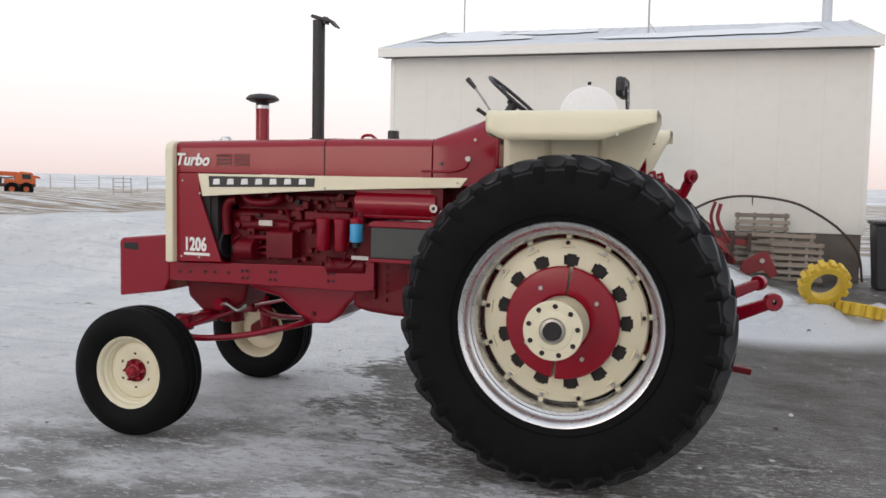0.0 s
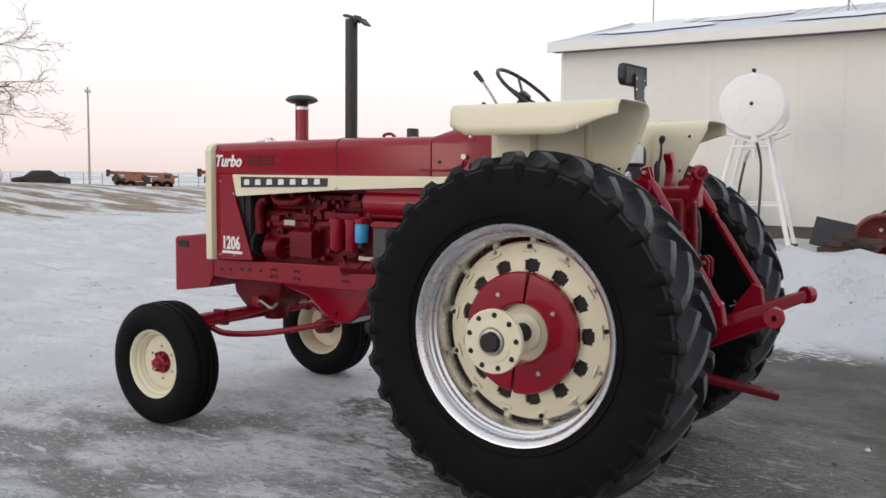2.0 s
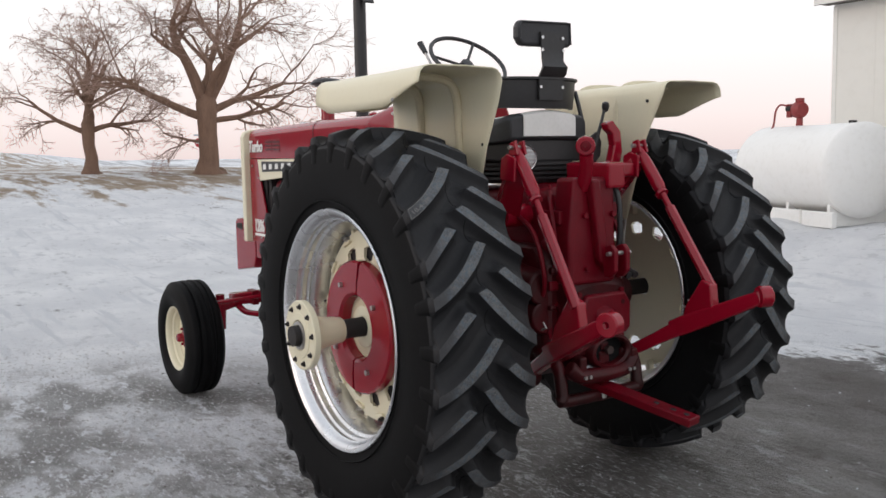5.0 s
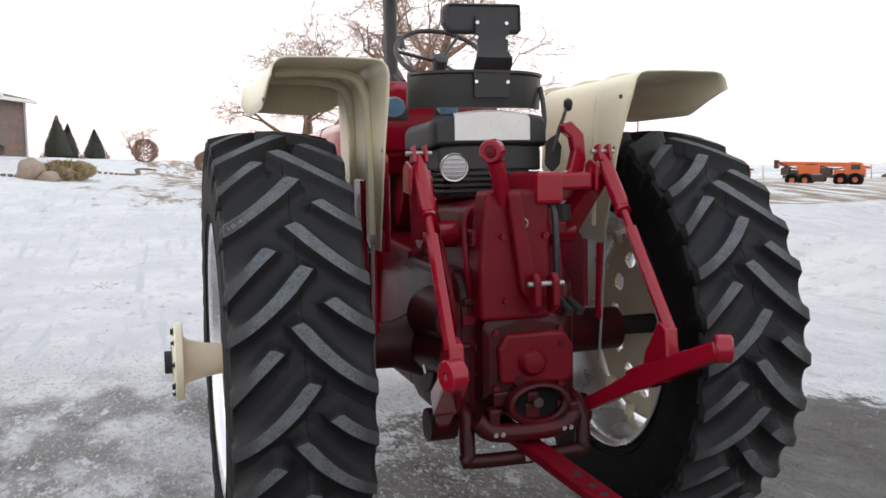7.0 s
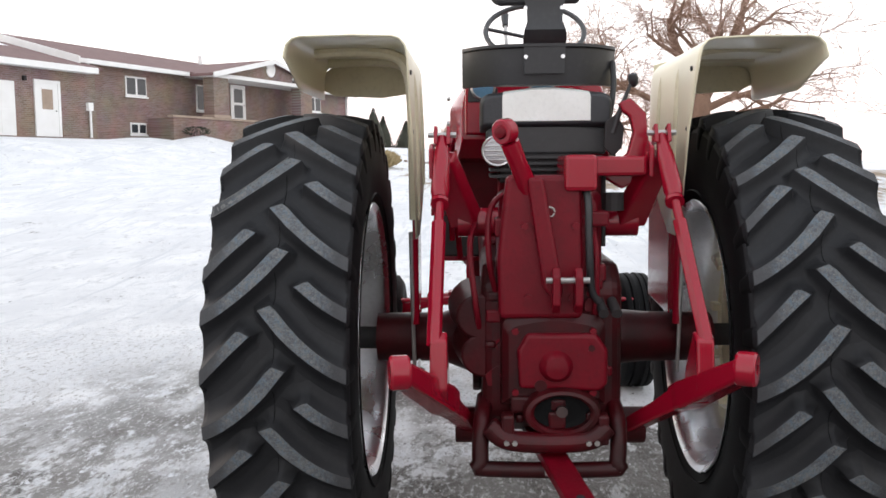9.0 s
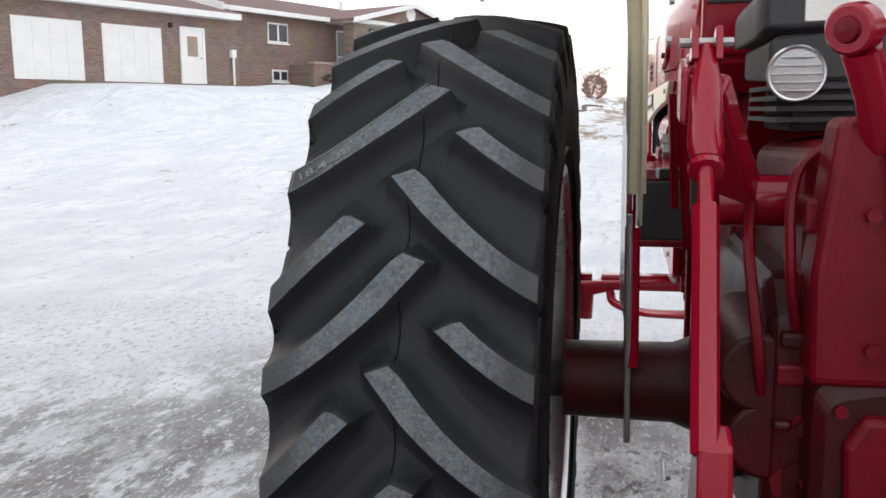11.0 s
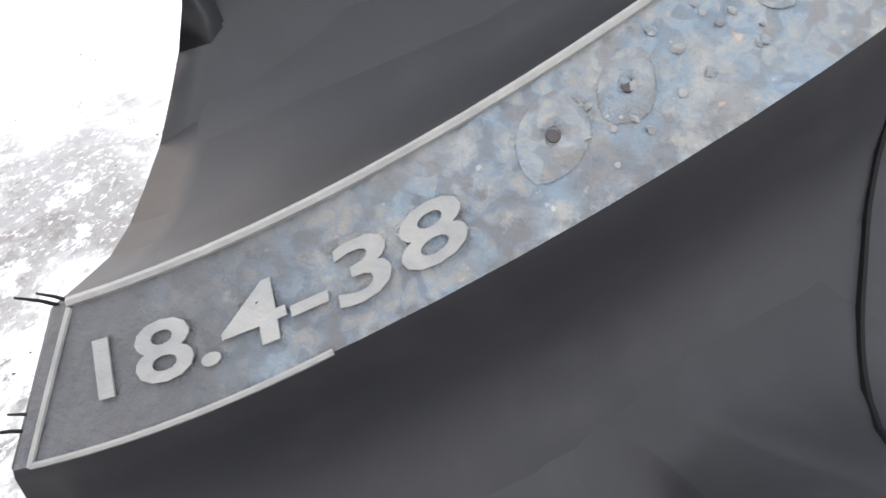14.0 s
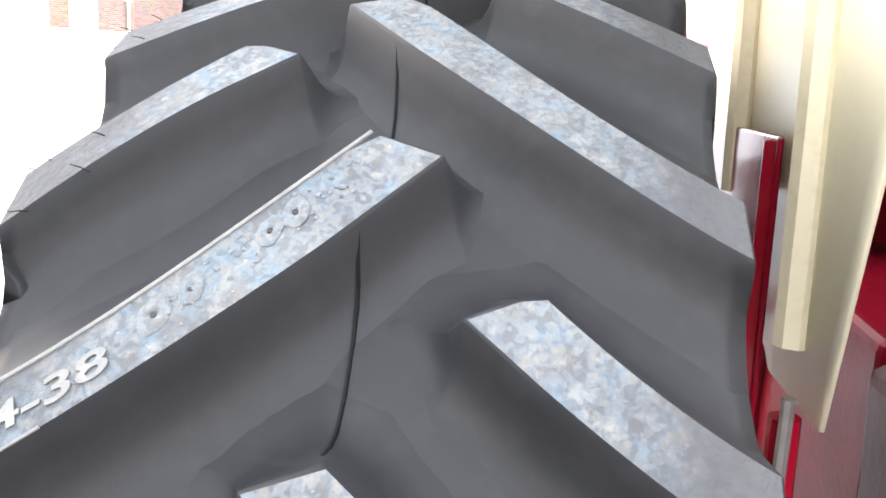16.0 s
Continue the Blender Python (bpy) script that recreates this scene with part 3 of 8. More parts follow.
def build_rear_tyre(side, phase):
    """side -1: on the tractor's left. phase: angle of one outer bar's tip."""
    prof = [(0.475, 0.195), (0.51, 0.205), (0.545, 0.213), (0.60, 0.222), (0.66, 0.226), (0.71, 0.225), (0.755, 0.222), (0.79, 0.2175), (0.804, 0.213), (0.813, 0.203), (0.824, 0.165), (0.833, 0.08), (0.835, 0.0)]
    prof = [(0.500 + 0.828 * (r - 0.475), y) for r, y in prof]
    prof = prof + [(r, -y) for r, y in prof[-2::-1]]
    bm = lathe(bmesh.new(), prof + [(0.508, -0.17), (0.508, 0.17)], 96, closed=True)
    for f in bm.faces:
        c = f.calc_center_median()
        f.material_index = 1 if math.hypot(c.x, c.z) > 0.765 else 0
    tyre = part("rear_tyre", bm, [RUBBER, TREAD], tractor, "black rubber drive tyre with deep chevron lugs", smooth=True)
    tyre.matrix_basis = pose(LEFT_X if side < 0 else RIGHT_X, side * TYRE_Y if side > 0 else LEFT_Y, AXLE)
    for r, y in ((0.548, 0.2175),):
        for sd in (-1, 1):
            part("sidewall_ridge", lathe(bmesh.new(), [(r - 0.004, sd * (y - 0.002)), (r, sd * (y + 0.004)), (r + 0.004, sd * (y - 0.002))], 96), RUBBER, tyre, smooth=True)
    for sd, first in ((-1, 0.0), (1, 12.0)):
        for start, shift in ((0.0, 0.0), (0.094, 12.0)):
            me = None
            for k in range(15):
                sag = 2.5 if side < 0 and sd < 0 and start > 0 and k == 14 else 0.0
                m = pose(0, 0, 0, 0, -(phase + first + shift + 24 * k - sag + (0.5 if sd > 0 and start > 0 else 0.0)), 0)
                if side < 0 and sd > 0 and start == 0 and k == 14:      # one bar is set a little lower
                    soften(part("lug", lug_mesh(0.010, sd, False, False), [TREAD, LUGFACE, RUBBER], tyre, smooth=True)).matrix_basis = pose(0, 0, 0, 0, -(phase - 12.8), 0)
                elif me is None:
                    me = soften(part("lug", lug_mesh(start, sd, start > 0, sd < 0 and start > 0), [TREAD, LUGFACE, RUBBER], tyre, smooth=True))
                    me.matrix_basis = m
                else:
                    clone(me, m, tyre)
    # the mould's seam: a thin fin that follows the tread's middle over the feet of the bars
    vs, fs = [], []
    for ob in tyre.children:
        if ob.name.startswith("lug"):
            k = len(vs)
            vs += [ob.matrix_basis @ v.co for v in ob.data.vertices]
            fs += [[k + q for q in p.vertices] for p in ob.data.polygons]
    tree, bm, last = BVHTree.FromPolygons(vs, fs), bmesh.new(), None
    for k in range(721):
        d = lug_point(k / 2, 0, 1.0)
        hit = tree.ray_cast(d, -d, 0.25)[0]
        r = max(carcass(0), hit.length if hit else 0.0)
        h = 0.0016 if r < 0.835 else -0.0025
        row = [bm.verts.new(lug_point(k / 2, y, r + e)) for y, e in ((-0.0016, -0.002), (-0.0006, h), (0.0006, h), (0.0016, -0.002))]
        if last:
            for a in range(3):
                bm.faces.new((last[a], last[a + 1], row[a + 1], row[a]))
        last = row
    bmesh.ops.recalc_face_normals(bm, faces=bm.faces[:])
    part("mould_seam", bm, RUBBER, tyre, "thin mould seam round the middle of the tread")
    return tyre


left_tyre = build_rear_tyre(-1, 53.6)
build_rear_tyre(1, 61.0)


def lug_word(tyre, phase):
    """Raised size marking on the face of one bar, and the mould lines and vent hairs round it."""
    def on(u, v, lift, lean=1.0):
        """u metres along the bar from its outer end, v across from its upper edge."""
        y = HALF - 0.004 - u * 0.80
        th = phase + lead(y) - math.degrees(v / CROWN)
        y -= 0.42 * (v - 0.015) * lean
        return lug_point(th, -y, tread(y) + lift)
    bm = bmesh.new()
    vs, fs = word("18.4-38", 0.0222, 0.0011, offset=0.0004)
    x0, x1 = min(v.x for v in vs), max(v.x for v in vs)
    add_mesh(bm, vs, fs, lambda p: on(0.013 + (p.x - x0) / (x1 - x0) * 0.104, 0.0279 - p.y * 0.9 + 0.0042 * (p.x - x0) / (x1 - x0), 0.0006 + p.z))
    part("size_marking", bm, LUGTEXT, tyre, "raised size marking on a lug face")
    rnd = random.Random(8)
    for u, w, h in ((0.142, 0.017, 0.019), (0.162, 0.014, 0.016), (0.205, 0.013, 0.015), (0.219, 0.014, 0.016)):
        bm = bmesh.new()
        wob = [rnd.uniform(0.8, 1.15) for a in range(16)]
        wob = [(wob[a - 1] + 2 * wob[a] + wob[(a + 1) % 16]) / 4 for a in range(16)]
        rings = [[bm.verts.new(on(u + rr * wob[a] * w / 2 * math.cos(a * math.pi / 8), 0.020 + rr * wob[a] * h / 2 * math.sin(a * math.pi / 8), up)) for a in range(16)]
                 for rr, up in ((1.15, -0.0002), (0.85, 0.0010), (0.45, 0.0010), (0.25, -0.0002))]
        for p, q in zip(rings, rings[1:]):
            for a in range(16):
                b = (a + 1) % 16
                bm.faces.new((p[a], p[b], q[b], q[a]))
        part("worn_marking", bm, LUGFACE, tyre, smooth=True)
        part("mould_hole", tube(bmesh.new(), [on(u, 0.020, -0.0005), on(u, 0.020, 0.0002)], 0.0017, 12), DARK, tyre)
    for k in range(70):                 # rubber crumbs and pits towards the bar's tip
        u, v = rnd.uniform(0.150, 0.258), rnd.uniform(0.004, 0.044)
        bm = bmesh.new()
        bmesh.ops.create_icosphere(bm, subdivisions=1, radius=1)
        c, r = on(u, v, -0.0002, 0.0), rnd.uniform(0.0007, 0.0019)
        n = Vector((c.x, 0, c.z)).normalized()
        for w in bm.verts:
            w.co = c + w.co * r * rnd.uniform(0.7, 1.3) - n * (w.co.dot(n)) * r * 0.55
        part("rubber_crumb", bm, (LUGTEXT, LUGFACE, LUGFACE)[k % 3], tyre, smooth=True)
    end = [on(0.001, 0.0015 + k * 0.0425 / 6, 0.0004, 0.0) for k in range(7)]
    for pts, r in (([on(k * 0.262 / 18, -0.0002, 0.0005, 0.0) for k in range(19)], 0.0014), ([on(0.001 + k * 0.09 / 16, 0.0436 + 0.0025 * k / 16, 0.0003, 0.0) for k in range(17)], 0.0009), (end, 0.0009)):
        part("mould_line", tube(bmesh.new(), pts, r, 6), LUGTEXT, tyre)
    rnd = random.Random(4)
    for dphi, ys in ((0, (0.21, 0.213)), (12, (0.21, 0.2, 0.17)), (24, (0.21, 0.19)), (36, (0.205,))):
        for y in ys:
            for e in (0, 3.0 * rnd.uniform(0.6, 1)):
                th = phase + dphi + lead(y) - e
                p = lug_point(th, -y, tread(y) - 0.002)
                d = (p - Vector((0, -0.0, 0))).normalized() * 0.3 + Vector((rnd.uniform(-0.3, 0.3), -1, rnd.uniform(-0.3, 0.4)))
                bm = bmesh.new()
                tube(bm, [p, p + 0.005 * d, p + Vector((0, 0, -0.001)) + 0.010 * d], [0.0006, 0.0005, 0.0003], 4)
                part("vent_hair", bm, RUBBER, tyre)


LUGTEXT = material("scuffed_lug_edge", (0.145, 0.142, 0.135), 0.75, second=(0.085, 0.092, 0.102), scale=110, fine=(0.22, 0.22, 0.21), bump=0.2, bump_scale=300)
lug_word(left_tyre, 53.6)


def build_rear_rim(side):
    """Silver rim, cream disc, red weight ring and cream hub on the axle."""
    s = side
    prof = [(0.512, 0.203), (0.517, 0.206), (0.513, 0.211), (0.505, 0.209), (0.492, 0.199), (0.484, 0.19), (0.480, 0.176), (0.473, 0.170), (0.480, 0.164),
            (0.478, 0.150), (0.467, 0.143), (0.471, 0.136), (0.469, 0.118), (0.457, 0.110), (0.460, 0.102), (0.452, 0.085), (0.445, 0.04), (0.445, -0.04), (0.452, -0.085), (0.476, -0.152), (0.484, -0.19), (0.492, -0.199), (0.513, -0.211), (0.517, -0.206), (0.512, -0.203),
            (0.495, -0.18), (0.485, -0.14), (0.468, -0.08), (0.468, 0.08), (0.485, 0.14), (0.495, 0.18)]
    prof = [(r * 0.995, y) for r, y in prof]
    rim = part("rear_rim", lathe(bmesh.new(), prof, 96, closed=True), SILVER, tractor, "bright silver steel wheel rim", smooth=True)
    rim.matrix_basis = pose(LEFT_X if s < 0 else RIGHT_X, s * TYRE_Y if s > 0 else LEFT_Y, AXLE, 0, 0, 0 if s > 0 else 180)
    # everything below in the rim's frame, outwards along +y
    bm = bmesh.new()
    n = 130

    def ring(r, y):
        return [bm.verts.new((r * math.cos(2 * math.pi * k / n), y, r * math.sin(2 * math.pi * k / n))) for k in range(n)]
    # dished disc with thirteen slots
    rs = [(0.445, 0.064), (0.437, 0.078), (0.395, 0.089), (0.366, 0.096), (0.357, 0.098), (0.306, 0.103), (0.297, 0.104), (0.12, 0.106), (0.055, 0.106)]
    front = [ring(r, y) for r, y in rs]
    back = [ring(r, y - 0.014) for r, y in rs]
    cut = {(i, j * 10 + k) for j in range(13) for i, lo, hi in ((3, 3, 6), (4, 2, 7), (5, 3, 6)) for k in range(lo, hi)}
    for i in range(len(rs) - 1):
        for k in range(n):
            k1 = (k + 1) % n
            if (i, k) not in cut:
                bm.faces.new((front[i][k], front[i][k1], front[i + 1][k1], front[i + 1][k]))
                bm.faces.new((back[i][k], back[i + 1][k], back[i + 1][k1], back[i][k1]))
                continue
            for near, p, q in (((i - 1, k), (i, k), (i, k1)), ((i + 1, k), (i + 1, k), (i + 1, k1)), ((i, k - 1), (i, k), (i + 1, k)), ((i, k + 1), (i, k1), (i + 1, k1))):
                if near not in cut:
                    bm.faces.new((front[p[0]][p[1]], front[q[0]][q[1]], back[q[0]][q[1]], back[p[0]][p[1]]))
    for k in range(n):
        bm.faces.new((front[0][k], back[0][k], back[0][(k + 1) % n], front[0][(k + 1) % n]))
    bmesh.ops.recalc_face_normals(bm, faces=bm.faces[:])
    disc = part("wheel_disc", bm, CREAM, rim, "cream pressed steel disc with thirteen slots", smooth=True)
    disc.matrix_basis = pose(0, -0.05, 0) @ Matrix.Diagonal((0.95, 1, 0.95, 1))
    for k in range(13):
        a = 2 * math.pi * (k + 0.3) / 13
        m = pose(0, 0, 0, 0, -math.degrees(a), 0)
        bm = box(bmesh.new(), (0.396, 0.082, -0.034), (0.409, 0.102, 0.034))
        part("rib", bm, CREAM, disc, bevel=0.003).matrix_basis = m
        bm = bolt(bmesh.new(), (0.423, 0.080, 0.0), 0.012, -0.016)
        bm2 = tube(bm, [(0.423, 0.085, 0), (0.423, 0.106, 0)], 0.006, 8)
        part("clamp_bolt", bm2, STEEL if k % 3 else DARK, disc).matrix_basis = m
        bm = box(bmesh.new(), (0.410, 0.020, -0.015), (0.472, 0.058, 0.015))
        part("rim_lug", bm, CREAM, disc, bevel=0.004).matrix_basis = m
    # added ring, left wheel only: its dark stands in for shade inside the wheel
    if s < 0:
        part("disc_backing", lathe(bmesh.new(), [(0.24, 0.03), (0.385, 0.03), (0.385, 0.02), (0.24, 0.02)], 64, closed=True), DARK, rim, "dark ring added behind the slots as shade")
    # split red weight
    for lo, hi in ((2, 178), (182, 358)):
        bm = bmesh.new()
        out = []
        steps = [radians(lo + (hi - lo) * k / 40) for k in range(41)]
        for r, y in ((0.280, 0.106), (0.287, 0.112), (0.287, 0.146), (0.279, 0.154), (0.20, 0.160), (0.150, 0.160), (0.138, 0.148), (0.135, 0.106)):
            out.append([bm.verts.new((r * math.cos(a), y, r * math.sin(a))) for a in steps])
        for a, b in zip(out, out[1:] + out[:1]):
            for k in range(40):
                bm.faces.new((a[k], a[k + 1], b[k + 1], b[k]))
        bm.faces.new([o[0] for o in out])
        bm.faces.new([o[-1] for o in out][::-1])
        bmesh.ops.recalc_face_normals(bm, faces=bm.faces[:])
        wt = part("wheel_weight", bm, RED, rim, "red cast iron half-ring weight", smooth=True)
        wt.matrix_basis = pose(0, -0.05, 0, 0, 82, 0)
        for a in (40, 130) if lo < 90 else (220, 310):
            bm = bolt(bmesh.new(), (0.205 * math.cos(radians(a + 10)), 0.160, 0.205 * math.sin(radians(a + 10))), 0.0115, -0.014)
            part("weight_bolt", bm, STEEL, wt)
    # axle, inner plate, hub cone and flange
    part("axle_shaft", tube(bmesh.new(), [(0, -0.30, 0), (0, 0.40, 0)], 0.042, 28), DARK, rim, "black greased axle shaft", smooth=True)
    part("hub_plate", lathe(bmesh.new(), [(0.045, 0.106), (0.086, 0.106), (0.090, 0.110), (0.090, 0.118), (0.084, 0.122), (0.045, 0.122)], 48, closed=True), CREAM, rim, smooth=True).matrix_basis = pose(0, -0.05, 0)
    hub = part("hub", lathe(bmesh.new(), [(0.043, 0.20), (0.050, 0.20), (0.054, 0.206), (0.064, 0.28), (0.080, 0.34), (0.092, 0.356), (0.140, 0.359), (0.144, 0.363), (0.144, 0.386), (0.140, 0.390),
                                         (0.095, 0.390), (0.092, 0.394), (0.066, 0.396), (0.060, 0.388), (0.045, 0.386)], 56, closed=True), CREAM, rim, "cream wedge-lock hub with nine bolt holes", smooth=True)
    hub.matrix_basis = pose(0, -0.026 if s < 0 else 0, 0)
    for k in range(9):
        a = 2 * math.pi * k / 9 + 0.25
        part("bolt_hole", lathe(bmesh.new(), [(0.0005, 0.392), (0.0105, 0.3935), (0.0125, 0.390)], 14, (0.119 * math.cos(a), 0, 0.119 * math.sin(a))), DARK, hub)
        part("bolt_end", tube(bmesh.new(), [(0.119 * math.cos(a), 0.392, 0.119 * math.sin(a)), (0.119 * math.cos(a), 0.402, 0.119 * math.sin(a))], 0.007, 8), DARK, hub)
    part("wedge", lathe(bmesh.new(), [(0.043, 0.38), (0.060, 0.386), (0.058, 0.398), (0.046, 0.400)], 32), STEEL, hub, smooth=True)
    part("shaft_end", box(bmesh.new(), (-0.012, 0.37, -0.052), (0.012, 0.399, -0.030)), DARK, hub)
    return rim


build_rear_rim(-1)
build_rear_rim(1)

FX, FY, FZ = -2.585, 0.86, 0.385      # front wheels


def build_front_wheel(side):
    prof = [(0.205, 0.085), (0.218, 0.105), (0.25, 0.122), (0.29, 0.127), (0.325, 0.122), (0.35, 0.108), (0.362, 0.098), (0.372, 0.094),
            (0.378, 0.085), (0.378, 0.060), (0.368, 0.056), (0.366, 0.048), (0.3795, 0.042), (0.3825, 0.020), (0.370, 0.016), (0.368, 0.008)]
    prof = prof + [(r, -y) for r, y in prof[::-1]]
    bm = lathe(bmesh.new(), prof, 72, closed=True)
    tyre = part("front_tyre", bm, RUBBER, tractor, "black ribbed front tyre", smooth=True)
    tyre.matrix_basis = pose(FX if side < 0 else FX - 0.06, side * FY - (0.08 if side > 0 else 0), FZ, 0, 0, (0 if side > 0 else 180) + (0.5 if side < 0 else 3))
    rim = part("front_rim", lathe(bmesh.new(), [(0.214, 0.096), (0.219, 0.099), (0.214, 0.103), (0.205, 0.098), (0.196, 0.086), (0.193, 0.066), (0.180, 0.058), (0.177, 0.040), (0.168, 0.030), (0.166, -0.02), (0.19, -0.07), (0.20, -0.09), (0.214, -0.10), (0.217, -0.095), (0.205, -0.08), (0.2, 0.075)], 64, closed=True), CREAM, tyre, "cream pressed steel front wheel", smooth=True)
    part("disc", lathe(bmesh.new(), [(0.172, 0.03), (0.165, 0.042), (0.135, 0.052), (0.10, 0.045), (0.06, 0.04), (0.03, 0.04), (0.03, 0.03), (0.16, 0.02)], 48, closed=True), CREAM, tyre, smooth=True).matrix_basis = pose(0, -0.018, 0)
    hub = part("hub", lathe(bmesh.new(), [(0.002, 0.112), (0.022, 0.111), (0.030, 0.104), (0.033, 0.09), (0.034, 0.07), (0.046, 0.062), (0.05, 0.045), (0.05, 0.035)], 32), RED, tyre, "red front hub", smooth=True)
    hub.matrix_basis = Matrix.Diagonal((0.92, 0.84, 0.92, 1))
    part("hub_back", tube(bmesh.new(), [(0, 0.03, 0), (0, -0.10, 0)], [0.07, 0.055], 24), RED_CAST, tyre)
    for k in range(6):
        a = 2 * math.pi * k / 6
        part("hub_arm", box(bmesh.new(), (0.03, 0.032, -0.014), (0.074, 0.052, 0.014)), RED, hub, bevel=0.006).matrix_basis = pose(0, 0, 0, 0, -math.degrees(a), 0)
        part("wheel_bolt", bolt(bmesh.new(), (0.064 * math.cos(a), 0.052, 0.064 * math.sin(a)), 0.010, -0.016), RED, hub)
        part("disc_hole", lathe(bmesh.new(), [(0.0005, 0.0405), (0.009, 0.0405), (0.011, 0.038)], 12, (0.105 * math.cos(a + 0.5), 0, 0.105 * math.sin(a + 0.5))), DARK, rim).matrix_basis = pose(0, -0.012, 0)
    return tyre


build_front_wheel(-1)
build_front_wheel(1)

# -- hood, grille and panels --
def section(y, z0, z1, r, dip=0.0):
    """Outline of a hood (y, z): straight sides, rounded shoulders, slightly crowned top."""
    pts = [(-y, z0)]
    for k in range(7):
        a = math.pi * k / 12
        pts.append((-y + r - r * math.cos(a), z1 - r + r * math.sin(a)))
    for k in range(1, 5):
        t = k / 5
        pts.append((-(y - r) + 2 * (y - r) * t, z1 + 0.014 * math.sin(math.pi * t)))
    pts += [(-p[0], p[1]) for p in pts[7:0:-1]] + [(y, z0)]
    return pts


def loft(bm, stations, cap=True):
    """stations: (x, outline of (y, z))."""
    rows = [[bm.verts.new((x, *p)) for p in o] for x, o in stations]
    for a, b in zip(rows, rows[1:]):
        for k in range(len(a)):
            j = (k + 1) % len(a)
            bm.faces.new((a[k], b[k], b[j], a[j]))
    if cap:
        bm.faces.new(rows[0])
        bm.faces.new(rows[-1][::-1])
    bmesh.ops.recalc_face_normals(bm, faces=bm.faces[:])
    return bm


hood = part("hood", loft(bmesh.new(), [(-2.655, section(0.312, 1.55, 1.752, 0.055)), (-1.62, section(0.315, 1.55, 1.778, 0.055)), (-1.60, section(0.316, 1.55, 1.779, 0.055)),
                                        (-0.92, section(0.318, 1.55, 1.785, 0.055))]), RED, tractor, "glossy red engine hood", smooth=True, bevel=0.004)
cowl = part("cowl", loft(bmesh.new(), [(-0.915, section(0.319, 1.50, 1.787, 0.05)), (-0.80, section(0.315, 1.50, 1.84, 0.12)), (-0.62, section(0.295, 1.52, 1.93, 0.21)), (-0.555, section(0.28, 1.60, 1.945, 0.22))]), RED, tractor, "red sloping dash cowl", smooth=True, bevel=0.004)
part("hood_seam", loft(bmesh.new(), [(-1.612, section(0.3175, 1.55, 1.7805, 0.055)), (-1.606, section(0.3175, 1.55, 1.7805, 0.055))]), DARK, hood)
for k, x in enumerate((-0.86, -0.70, -0.66)):
    part("cowl_bolt", bolt(bmesh.new(), (x, -0.319, (1.64, 1.67, 1.78)[k]), 0.016 if k == 1 else 0.009, 0.012, n=10), STEEL if k else BLACK, cowl)
part("cowl_pipe", tube(bmesh.new(), curve_pts([(-0.98, -0.327, 1.595), (-0.80, -0.327, 1.595), (-0.72, -0.325, 1.62), (-0.70, -0.325, 1.65)]), 0.007, 8), RED, cowl, smooth=True)
for k in range(2):
    for j in range(7):
        part("louvre", box(bmesh.new(), (-2.355 + k * 0.125, -0.3185, 1.597 + j * 0.012), (-2.245 + k * 0.125, -0.3125, 1.603 + j * 0.012)), DARK if j % 2 else RED, hood, bevel=0.0015)

for s in (-1, 1):
    y0, y1 = sorted((s * 0.300, s * 0.314))
    pan = part("side_panel", prism(bmesh.new(), [(-2.655, 0.975), (-2.32, 0.985), (-2.475, 1.40), (-2.485, 1.548), (-2.655, 1.548)], y0, y1), RED, tractor, "red grille side panel", bevel=0.004)
    y0, y1 = sorted((s * 0.306, s * 0.3225))
    band = part("side_band", prism(bmesh.new(), [(-2.485, 1.545), (-2.452, 1.402), (-1.62, 1.462), (-1.1, 1.487), (-0.745, 1.502), (-0.70, 1.560), (-1.3, 1.553)], y0, y1), CREAM, tractor, "cream side band", bevel=0.003)
    y0, y1 = sorted((s * 0.322, s * 0.327))
    part("badge", prism(bmesh.new(), [(-2.405, 1.532), (-2.400, 1.462), (-1.672, 1.482), (-1.668, 1.534)], y0, y1), BLACK, band, "black name plate with raised cream blocks", bevel=0.002)
    for k in range(7):
        x = -2.372 + k * 0.0995
        z = 1.478 + 0.0175 * k / 7
        y0, y1 = sorted((s * 0.326, s * 0.330))
        part("badge_block", prism(bmesh.new(), [(x, z), (x + 0.05, z + 0.002), (x + 0.047, z + 0.037), (x + 0.006, z + 0.036)], y0, y1), WHITE, band, bevel=0.002)
    for x, z in ((-2.60, 1.50), (-2.61, 1.01), (-2.48, 1.01), (-1.60, 1.475), (-2.468, 1.42), (-0.76, 1.53)):
        part("panel_screw", bolt(bmesh.new(), (x, s * 0.3225 if x > -2.47 else s * 0.3145, z), 0.007, 0.005 * -s, n=10), STEEL, pan)
    # lettering
    bm = bmesh.new()
    vs, fs = word("1206", 0.118, 0.003, offset=0.004)
    flip = -s
    x0 = -2.592 if s < 0 else -2.39
    add_mesh(bm, vs, fs, lambda p: Vector((x0 + flip * p.x * 0.70, s * (0.3160 + p.z), 1.052 + p.y * 1.0)))
    part("number", bm, WHITE, pan, "white painted number")
    bm = box(bmesh.new(), (-2.592, s * 0.3145, 1.020), (-2.405, s * 0.3165, 1.038))
    part("number_underline", bm, WHITE, pan)
    bm = bmesh.new()
    vs, fs = word("Turbo", 0.112, 0.003, shear=0.30, offset=0.0035)
    x0 = -2.655 if s < 0 else -2.40
    add_mesh(bm, vs, fs, lambda p: Vector((x0 + flip * p.x * 0.86, s * (0.3170 + p.z), 1.598 + p.y * 0.95 + flip * 0.0)))
    part("script", bm, WHITE, hood, "white slanted script lettering")

